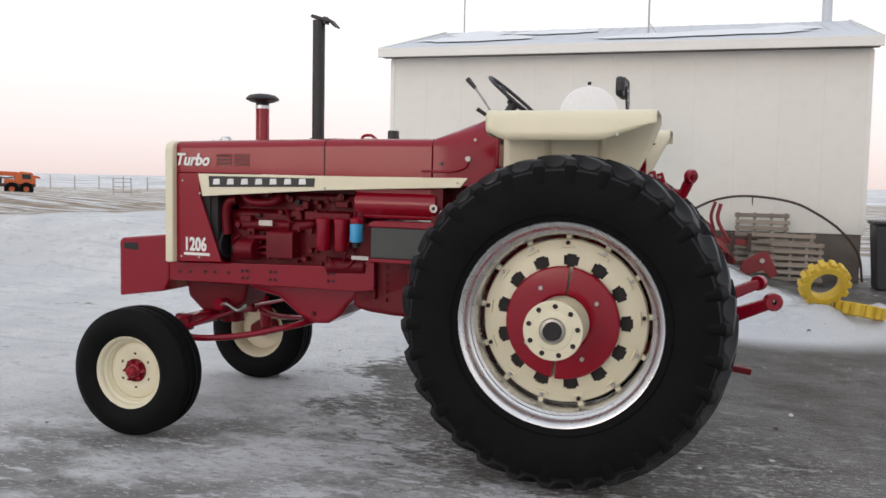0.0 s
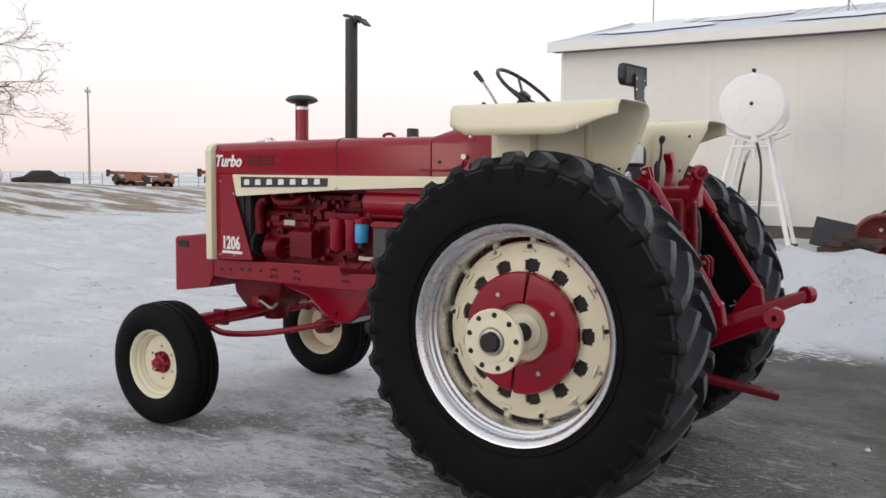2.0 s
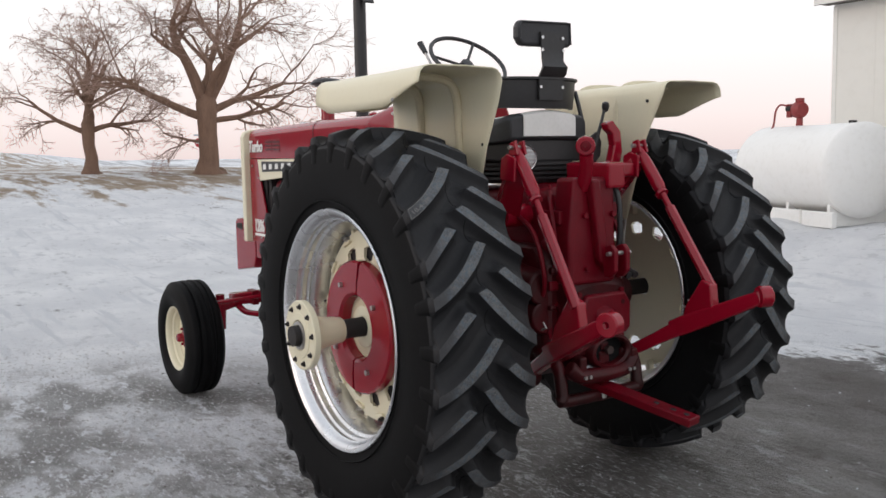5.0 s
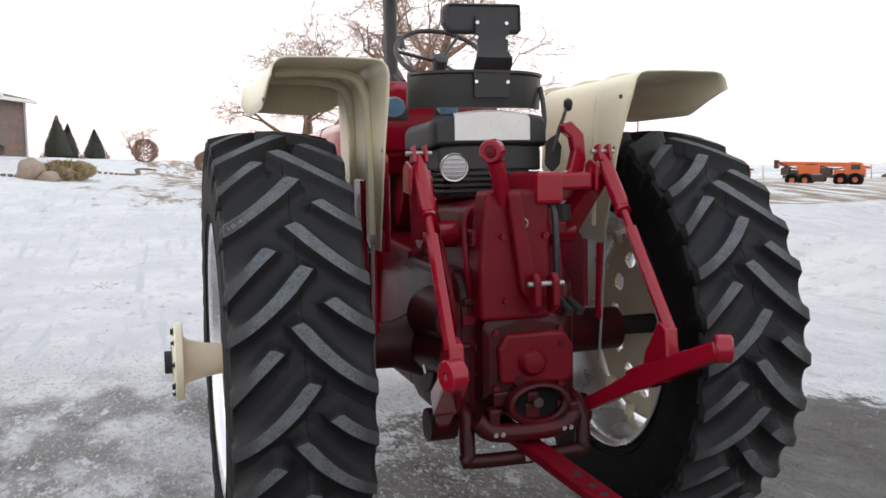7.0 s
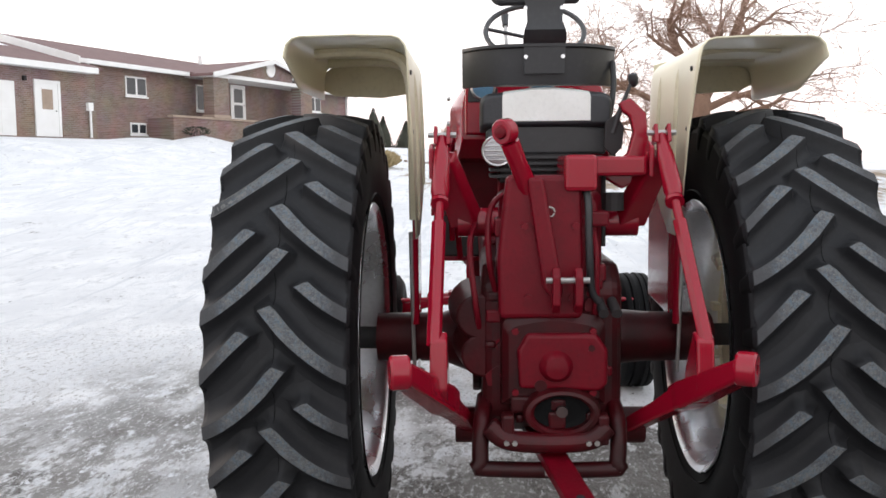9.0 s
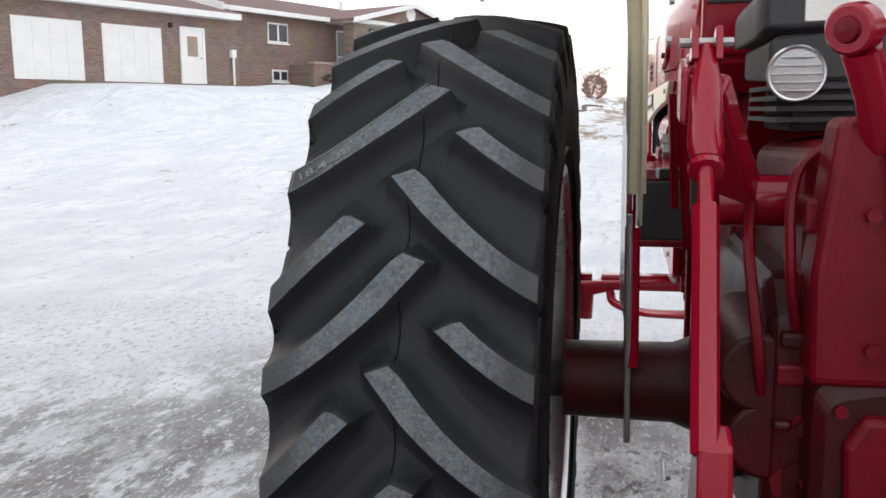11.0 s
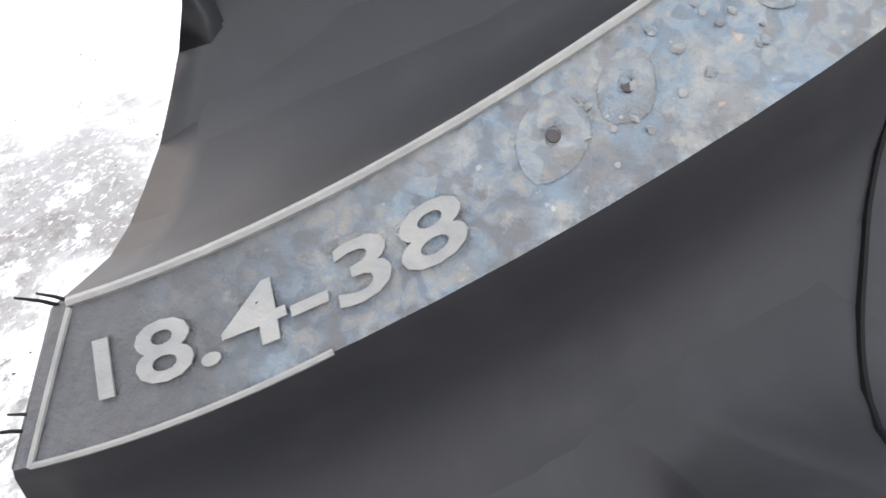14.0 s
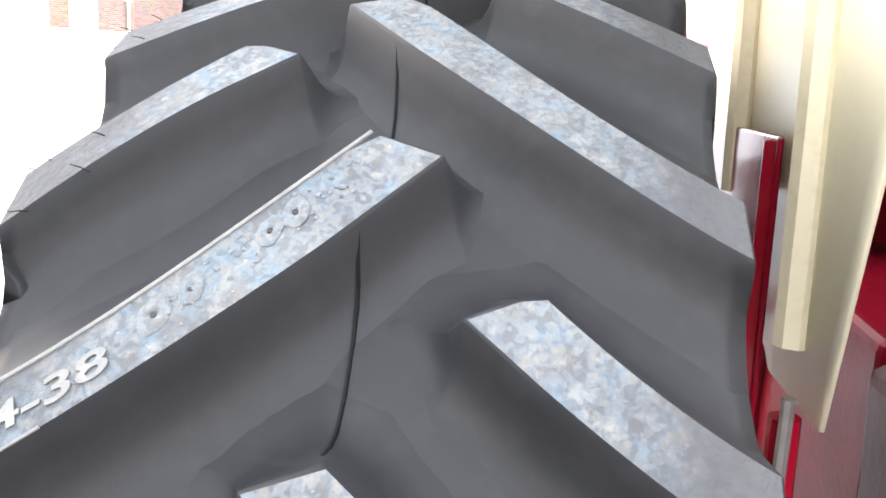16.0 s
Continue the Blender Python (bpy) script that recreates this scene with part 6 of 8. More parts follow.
part("throttle", tube(bmesh.new(), [(-0.66, -0.12, 1.94), (-0.71, -0.14, 1.975)], 0.012, 8), BLACK, tractor)
for pts in ([(-0.30, -0.33, 1.56), (-0.22, -0.33, 1.60), (-0.15, -0.34, 1.52), (-0.2, -0.33, 1.2)], [(-0.45, -0.30, 1.10), (-0.42, -0.33, 1.45), (-0.34, -0.34, 1.60)], [(-0.55, -0.32, 1.2), (-0.52, -0.34, 1.52)]):
    part("control_lever", tube(bmesh.new(), curve_pts(pts), 0.011, 8), RED, tractor, smooth=True)
part("brake_pedal", box(bmesh.new(), (-0.62, -0.36, 1.28), (-0.56, -0.28, 1.31)), BLACK, tractor, bevel=0.005)


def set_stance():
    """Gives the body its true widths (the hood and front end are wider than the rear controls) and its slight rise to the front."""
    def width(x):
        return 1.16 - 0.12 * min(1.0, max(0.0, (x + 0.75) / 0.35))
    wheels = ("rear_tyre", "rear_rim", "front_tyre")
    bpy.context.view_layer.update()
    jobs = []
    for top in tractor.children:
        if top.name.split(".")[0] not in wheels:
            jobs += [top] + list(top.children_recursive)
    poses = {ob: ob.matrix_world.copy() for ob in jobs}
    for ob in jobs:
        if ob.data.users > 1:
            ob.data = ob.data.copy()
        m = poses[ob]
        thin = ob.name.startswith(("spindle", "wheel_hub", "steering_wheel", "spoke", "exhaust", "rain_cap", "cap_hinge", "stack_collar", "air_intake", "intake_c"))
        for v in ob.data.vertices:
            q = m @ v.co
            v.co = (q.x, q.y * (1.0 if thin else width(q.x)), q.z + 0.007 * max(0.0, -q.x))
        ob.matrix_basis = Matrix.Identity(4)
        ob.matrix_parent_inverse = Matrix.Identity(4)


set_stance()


# ---- the yard by the shed ----
SHED_WALL = material("cream_metal_cladding", (0.77, 0.76, 0.71), 0.5, second=(0.72, 0.71, 0.66), scale=0.7, fine=(0.63, 0.62, 0.57), fine_scale=6, fine_amount=0.2, bump=0.03, bump_scale=3)
SHED_TRIM = material("white_metal_trim", (0.80, 0.79, 0.75), 0.45, second=(0.72, 0.71, 0.67), scale=2, fine_amount=0.2)
SHED_ROOF = material("grey_roof_sheet", (0.58, 0.61, 0.66), 0.5, metal=0.1, second=(0.52, 0.55, 0.60), scale=0.8, fine=(0.45, 0.48, 0.52), fine_amount=0.3)
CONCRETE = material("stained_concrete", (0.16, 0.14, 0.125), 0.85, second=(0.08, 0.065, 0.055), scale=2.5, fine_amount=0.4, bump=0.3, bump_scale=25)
SNOW = material("piled_snow", (0.80, 0.82, 0.85), 0.7, second=(0.70, 0.73, 0.78), scale=2.5, fine=(0.62, 0.65, 0.70), fine_scale=14, fine_amount=0.35, bump=0.5, bump_scale=18)
TANK = material("white_tank_paint", (0.86, 0.86, 0.84), 0.4, second=(0.80, 0.795, 0.77), scale=1.2, fine=(0.55, 0.53, 0.48), fine_scale=14, fine_amount=0.15, bump=0.015, bump_scale=10)
HOSE = material("black_hose_rubber", (0.03, 0.03, 0.032), 0.5, second=(0.05, 0.05, 0.05), scale=20)
PUMP = material("red_pump_casting", (0.26, 0.03, 0.03), 0.45, second=(0.16, 0.02, 0.02), scale=14, fine_amount=0.35)
GREYWOOD = material("weathered_grey_wood", (0.26, 0.22, 0.18), 0.85, second=(0.16, 0.13, 0.105), scale=5, stretch=(1, 1, 6), fine=(0.34, 0.30, 0.26), fine_amount=0.4, bump=0.25, bump_scale=40, rand=0.25)
YELLOW = material("chipped_yellow_paint", (0.62, 0.42, 0.03), 0.5, second=(0.48, 0.31, 0.025), scale=7, fine=(0.2, 0.13, 0.05), fine_amount=0.3, bump=0.1)
OLD_RED = material("faded_implement_red", (0.20, 0.012, 0.016), 0.5, second=(0.12, 0.012, 0.014), scale=5, fine=(0.10, 0.04, 0.03), fine_amount=0.35, bump=0.08)
RUSTY = material("rusty_iron", (0.055, 0.04, 0.035), 0.8, second=(0.11, 0.06, 0.04), scale=9, fine_amount=0.4, bump=0.2)
BLACKPLASTIC = material("black_plastic", (0.02, 0.021, 0.024), 0.5, second=(0.04, 0.042, 0.045), scale=4)


def build_shed():
    """Low metal-clad shed with a shallow gable roof, its long wall towards the yard."""
    x0, x1, y0, y1 = -5.22, 3.0, 10.47, 18.2
    ym, ridge = 14.3, 4.86
    shed = tagged(empty("shed", (0, 0, 0)), "long cream metal-clad shed with a snowy grey roof", "shed")
    t = 0.14
    walls = part("wall", prism(bmesh.new(), [(x0, y0), (x1, y0), (x1, y1), (x0, y1), (x0, y0 + 0.001), (x0 + t, y0 + t), (x0 + t, y1 - t), (x1 - t, y1 - t), (x1 - t, y0 + t), (x0 + t, y0 + t - 0.001)], 0.80, 3.80, "z"), SHED_WALL, shed, "cream ribbed metal cladding")
    for s in (0, 1):
        x = x0 if s == 0 else x1 - t
        part("gable", prism(bmesh.new(), [(y0, 3.80), (y1, 3.80), (ym, ridge - 0.1)], x, x + t, "x"), SHED_WALL, shed)
    n = 12
    for k in range(n + 1):
        x = x0 + (x1 - x0) * k / n
        part("cladding_rib", prism(bmesh.new(), [(x - 0.02, y0 - 0.001), (x - 0.008, y0 - 0.004), (x + 0.008, y0 - 0.004), (x + 0.02, y0 - 0.001)], 0.81, 3.78, "z"), SHED_WALL, walls)
    part("foundation", box(bmesh.new(), (x0 + 0.03, y0 + 0.03, -0.3), (x1 - 0.03, y1 - 0.03, 0.82)), CONCRETE, shed, "dark stained concrete foundation")
    for s in (-1, 1):
        ye = y0 - 0.32 if s < 0 else y1 + 0.32
        bm = prism(bmesh.new(), [(ye, 3.91), (ye, 3.95), (ym, ridge + 0.04), (ym, ridge)], x0 - 0.12, x1 + 0.08, "x")
        roof = part("roof", bm, SHED_ROOF, shed, "grey ribbed metal roof with patches of snow")
        for k in range(0, 32):
            x = x0 - 0.11 + 8.3 * k / 31
            part("roof_rib", prism(bmesh.new(), [(ye, 3.949), (ye, 3.807), (ym, ridge + 0.047), (ym, ridge + 0.039)], x, x + 0.03, "x"), SHED_ROOF, roof)
        if s < 0:
            rnd = random.Random(3)
            for cx, cv, w, h in ((-3.9, 0.40, 1.2, 0.20), (-2.6, 0.72, 0.9, 0.16), (-4.3, 0.75, 0.7, 0.2), (0.8, 0.32, 1.5, 0.14), (-0.5, 0.22, 1.0, 0.1), (1.8, 0.5, 0.6, 0.14)):
                bm = bmesh.new()
                ring = []
                for a in range(18):
                    r = rnd.uniform(0.75, 1.1)
                    u, v = cx + w * r * math.cos(a * math.pi / 9), min(0.96, max(0.03, cv + h * r * math.sin(a * math.pi / 9)))
                    ring.append(bm.verts.new((u, ye + (ym - ye) * v, 3.975 + (ridge - 3.91) * v)))
                mid = bm.verts.new((cx, ye + (ym - ye) * cv, 4.035 + (ridge - 3.91) * cv))
                for a in range(18):
                    bm.faces.new((ring[a], ring[(a + 1) % 18], mid))
                part("snow_patch", bm, SNOW, roof, smooth=True)
    part("fascia", box(bmesh.new(), (x0 - 0.13, y0 - 0.35, 3.79), (x1 + 0.09, y0 - 0.31, 3.95)), SHED_TRIM, shed, "pale eave fascia", bevel=0.006)
    # soffit darker than the trim: it reuses the foundation's colour
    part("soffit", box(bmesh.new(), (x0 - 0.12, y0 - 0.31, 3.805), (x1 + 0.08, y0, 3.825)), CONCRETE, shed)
    part("corner_trim", box(bmesh.new(), (x1 - 0.06, y0 - 0.012, 0.80), (x1 + 0.012, y0 - 0.001, 3.78)), SHED_TRIM, shed)
    part("corner_trim", box(bmesh.new(), (x0 - 0.012, y0 - 0.012, 0.80), (x0 + 0.06, y0 - 0.001, 3.78)), SHED_TRIM, shed)
    for s, x in ((0, x0 - 0.15), (1, x1 + 0.08)):
        for a, b in ((y0 - 0.33, ym), (y1 + 0.33, ym)):
            part("rake_trim", prism(bmesh.new(), [(a, 3.78), (a, 3.96), (b, ridge + 0.07), (b, ridge - 0.12)], x, x + 0.03, "x"), SHED_TRIM, shed)
    ant = part("antenna", tube(bmesh.new(), [(-0.66, 12.0, 4.1), (-0.66, 12.0, 6.9)], 0.018, 8), STEEL, shed, "thin antenna mast")
    part("antenna_stay", tube(bmesh.new(), [(-0.66, 12.0, 4.6), (-0.46, 12.0, 4.3)], 0.008, 6), STEEL, ant)
    for y, z in ((12.0, 5.9), (12.0, 6.3)):
        part("antenna_arm", tube(bmesh.new(), [(-0.91, y, z), (-0.41, y, z)], 0.006, 6), STEEL, ant)
    part("antenna", tube(bmesh.new(), [(-5.0, 14.6, 4.6), (-5.0, 14.6, 8.0)], 0.016, 8), STEEL, shed)
    part("flue_pipe", tube(bmesh.new(), [(2.7, 14.6, 4.6), (2.7, 14.6, 6.6)], 0.10, 16), SHED_ROOF, shed, "grey flue pipe", smooth=True)
    return shed


build_shed()


def drum(name, label, r, length, at, turn, parent_parts=None, sag=0.05):
    """Welded steel tank lying along its local y from 0 to length, with dished ends and seam rings."""
    thing = tagged(empty(name, at, turn), label, "fuel tank", "fuel tanks by the shed")
    prof = [(0.001, -sag), (r * 0.5, -sag * 0.75), (r * 0.85, -sag * 0.3), (r * 0.97, 0.0), (r, 0.02), (r, length - 0.02), (r * 0.97, length), (r * 0.85, length + sag * 0.3), (r * 0.5, length + sag * 0.75), (0.001, length + sag)]
    body = part("body", lathe(bmesh.new(), prof, 64), TANK, thing, "white painted steel shell", smooth=True)
    for y in (0.03, length - 0.03):
        part("weld_seam", lathe(bmesh.new(), [(r, y - 0.008), (r + 0.006, y), (r, y + 0.008)], 64), TANK, body, smooth=True)
    return thing


# raised tank on splayed legs
TX, TY = -1.12, 7.61
raised = drum("fuel_tank", "white round fuel tank raised on a splayed white pipe stand", 0.47, 1.55, (TX, TY, 2.53), 9)
raised.scale = (0.88, 0.88, 0.88)
part("vent_cap", tube(bmesh.new(), [(0, 0.2, 0.46), (0, 0.2, 0.56)], [0.02, 0.035], 12), DARK, raised)
part("end_plug", bolt(bmesh.new(), (0, -0.045, 0.02), 0.03, 0.02, n=8), DARK, raised)
part("snow_cap", loft(bmesh.new(), [(0, [(-0.22, 0.0), (0, 0.06), (0.22, 0.0), (0, 0.02)]), (1.0, [(-0.24, 0.0), (0, 0.09), (0.24, 0.0), (0, 0.02)]), (1.5, [(-0.18, 0.0), (0, 0.04), (0.18, 0.0), (0, 0.02)])]), SNOW, raised, smooth=True).matrix_basis = pose(0, 0.02, 0.43, 0, 0, 90)
for sx in (-1, 1):
    for y0, y1 in ((0.10, -0.10), (1.40, 1.60)):
        foot = (sx * 0.62, y1, -2.18)
        part("leg", tube(bmesh.new(), [(sx * 0.20, y0, -0.40), foot], 0.036, 12), TANK, raised, "white pipe leg", smooth=True)
        part("foot", box(bmesh.new(), (foot[0] - 0.06, foot[1] - 0.06, -2.21), (foot[0] + 0.06, foot[1] + 0.06, -2.17)), RUSTY, raised)
    part("side_brace", tube(bmesh.new(), [(sx * 0.49, -0.02, -1.72), (sx * 0.49, 1.52, -1.72)], 0.02, 8), TANK, raised)
    part("saddle", prism(bmesh.new(), [(sx * 0.16, -0.46), (sx * 0.42, -0.25), (sx * 0.46, -0.30), (sx * 0.20, -0.52)], 0.06, 0.12), TANK, raised)
for y in (-0.03, 1.53):
    part("cross_brace", tube(bmesh.new(), [(-0.50, y, -1.50), (0.50, y, -1.50)], 0.020, 8), TANK, raised, smooth=True)
    part("cross_brace", tube(bmesh.new(), [(-0.26, y, -0.62), (0.26, y, -0.62)], 0.018, 8), TANK, raised, smooth=True)
    part("diagonal_brace", tube(bmesh.new(), [(-0.52, y, -0.36), (0.02, y, -0.56), (0.5, y, -0.36)], 0.014, 8), TANK, raised)
valve = part("valve", tube(bmesh.new(), [(0.05, 0.02, -0.46), (0.05, 0.0, -0.66)], [0.05, 0.035], 12), SHED_TRIM, raised, "outlet valve and filter")
part("filter_bowl", tube(bmesh.new(), [(0.05, 0.0, -0.66), (0.05, 0.0, -0.80)], 0.055, 14), TANK, valve)
part("hose", tube(bmesh.new(), curve_pts([(0.10, -0.05, -0.56), (0.17, -0.06, -0.9), (0.17, -0.08, -1.5), (0.14, -0.10, -1.78), (0.0, -0.10, -1.93), (-0.12, -0.10, -1.72), (-0.13, -0.08, -1.3), (-0.06, -0.06, -0.85)]), 0.019, 10), HOSE, raised, "black fuel hose hanging in a loop", smooth=True)
part("nozzle", tube(bmesh.new(), curve_pts([(-0.06, -0.06, -0.85), (-0.03, -0.07, -0.74), (0.02, -0.08, -0.68)]), [0.024] * 9 + [0.014] * 8, 8), STEEL, raised)

# ground tank with nozzle bracket on its round end
TZ = land(-2.43, 8.3)
low = drum("fuel_tank", "white fuel tank on the ground with two hanging hoses", 0.46, 1.9, (-2.43, 8.17, TZ + 0.50), -6, sag=0.07)
for y in (0.3, 1.5):
    part("cradle", prism(bmesh.new(), [(-0.40, -0.52), (-0.36, -0.28), (-0.20, -0.42), (0.20, -0.42), (0.36, -0.28), (0.40, -0.52)], y, y + 0.09), GREYWOOD, low)
br = part("nozzle_bracket", prism(bmesh.new(), [(-0.10, 0.40), (-0.12, 0.72), (0.17, 0.75), (0.10, 0.40), (0.07, 0.40), (0.13, 0.70), (-0.085, 0.685), (-0.07, 0.40)], -0.10, -0.06), RUSTY, low, "rusty bracket for the nozzle", bevel=0.006)
part("pump_body", lathe(bmesh.new(), [(0.001, -0.07), (0.07, -0.065), (0.085, -0.03), (0.085, 0.05), (0.06, 0.08), (0.001, 0.085)], 20), PUMP, low, "small red transfer pump", smooth=True).matrix_basis = pose(0.02, 0.0, 0.60)
part("pump_stem", tube(bmesh.new(), [(0.02, 0.05, 0.44), (0.02, 0.03, 0.60)], 0.03, 10), PUMP, low)
part("hose", tube(bmesh.new(), curve_pts([(-0.08, -0.12, 0.68), (-0.09, -0.13, 0.45), (-0.04, -0.15, 0.0), (0.02, -0.15, -0.40), (0.03, -0.13, -0.46)]), 0.018, 8), HOSE, low, "black hanging hose", smooth=True)
part("hose", tube(bmesh.new(), curve_pts([(0.13, -0.12, 0.66), (0.06, -0.13, 0.40), (0.05, -0.15, 0.0), (0.16, -0.16, -0.36), (0.34, -0.18, -0.46), (0.5, -0.1, -0.48)]), 0.018, 8), HOSE, low, smooth=True)
part("hose", tube(bmesh.new(), curve_pts([(0.18, 0.0, 0.56), (0.38, 0.15, 0.36), (0.52, 0.2, -0.05), (0.56, 0.15, -0.46)]), 0.012, 8), HOSE, low, smooth=True)
part("bottom_valve", box(bmesh.new(), (-0.03, -0.16, -0.50), (0.16, -0.05, -0.42)), RUSTY, low, bevel=0.01)

# long tank on a skid with a red pump
SK = land(-3.6, 8.2)
long_tank = drum("fuel_tank", "long white fuel tank on a pale skid with a red pump", 0.60, 2.0, (-3.10, 7.92, SK + 0.72), 70, sag=0.12)
for sx in (-1, 1):
    part("skid_rail", box(bmesh.new(), (sx * 0.46 - 0.04, -0.05, -0.72), (sx * 0.46 + 0.04, 2.05, -0.52)), TANK, long_tank, "pale steel skid rail", bevel=0.012)
for y in (0.1, 0.95, 1.85):
    part("skid_cross", prism(bmesh.new(), [(-0.42, -0.71), (-0.42, -0.42), (-0.25, -0.53), (0.25, -0.53), (0.42, -0.42), (0.42, -0.71)], y, y + 0.05), TANK, long_tank, bevel=0.006)
part("skid_post", box(bmesh.new(), (-0.515, 0.55, -0.72), (-0.50, 0.58, -0.50)), SHED_TRIM, long_tank)
part("filler_pipe", tube(bmesh.new(), [(0, 0.25, 0.56), (0, 0.25, 0.63)], 0.05, 14), DARK, long_tank)
pmp = part("pump", lathe(bmesh.new(), [(0.001, -0.08), (0.09, -0.075), (0.115, -0.03), (0.115, 0.05), (0.09, 0.09), (0.001, 0.095)], 24), PUMP, long_tank, "red fuel transfer pump", smooth=True)
pmp.matrix_basis = pose(0.0, 1.34, 0.82)
part("pump_motor", tube(bmesh.new(), [(0.0, 0.0, 0.06), (0.0, 0.0, 0.16)], 0.06, 14), PUMP, pmp, smooth=True)
part("pump_flange", tube(bmesh.new(), [(0.0, 0.0, -0.26), (0.0, 0.0, -0.09)], [0.05, 0.04], 14), PUMP, pmp)
part("pump_outlet", tube(bmesh.new(), [(-0.03, 0.02, 0.02), (-0.10, 0.16, 0.02)], 0.035, 10), DARK, pmp)
part("nozzle_boot", box(bmesh.new(), (-0.05, 0.14, -0.10), (0.0, 0.24, 0.09)), PUMP, pmp, bevel=0.01)
part("hose", tube(bmesh.new(), curve_pts([(-0.08, 0.16, 0.06), (-0.1, 0.30, 0.08), (-0.12, 0.38, 0.0), (-0.14, 0.40, -0.20), (-0.22, 0.38, -0.30), (-0.34, 0.34, -0.42)]), 0.014, 8), PUMP, pmp, "red-brown pump hose", smooth=True)


# weathered pallets against the shed
def pallet(at, rz, lean, w, h, seed):
    p = tagged(empty("wooden_pallet", at, rz), "weathered grey slatted pallet leaning against the shed", "pallet", "pallets by the shed")
    p.matrix_basis = pose(*at, lean, 0, rz)
    rnd = random.Random(seed)
    n = int(h / 0.105)
    for k in range(n):
        z = 0.02 + k * (h - 0.1) / max(1, n - 1)
        part("slat", box(bmesh.new(), (-0.01 * rnd.random(), -0.02, z), (w - 0.02 * rnd.random(), 0.0, z + 0.062)), GREYWOOD, p, bevel=0.003).matrix_basis = pose(0, 0, 0, 0, rnd.uniform(-0.6, 0.6), 0)
    for x in (0.02, w / 3, w * 2 / 3 - 0.02, w - 0.08):
        part("stringer", box(bmesh.new(), (x, 0.0, 0.0), (x + 0.045, 0.085, h)), GREYWOOD, p, bevel=0.004)
    return p


pallet((1.0, 10.0, land(1.2, 10.0) + 0.12), 0, -13, 0.85, 0.84, 1)
pallet((1.22, 9.72, land(1.5, 9.72) + 0.02), -2, -17, 1.0, 0.70, 2)
pallet((1.55, 9.55, land(1.9, 9.55)), -4, -20, 0.78, 0.66, 5)

hoop = tagged(empty("pipe_hoop"), "bent dark pipe hoop standing by the shed wall", "pipe")
part("hoop_pipe", tube(bmesh.new(), curve_pts([(-0.05, 10.3, 0.85), (0.40, 10.25, 1.19), (0.80, 10.2, 1.35), (1.24, 10.2, 1.39), (1.86, 10.2, 1.31), (2.29, 10.2, 1.11), (2.64, 10.2, 0.85), (2.90, 10.2, 0.50), (2.98, 10.2, 0.05)], 8), 0.020, 8), RUSTY, hoop, smooth=True)
part("hoop_clip", tube(bmesh.new(), [(1.26, 10.2, 1.385), (1.26, 10.2, 1.25)], 0.010, 6), RUSTY, hoop)
part("hoop_stake", tube(bmesh.new(), [(-0.05, 10.3, 0.90), (-0.07, 10.3, 0.2)], 0.022, 8), RUSTY, hoop)


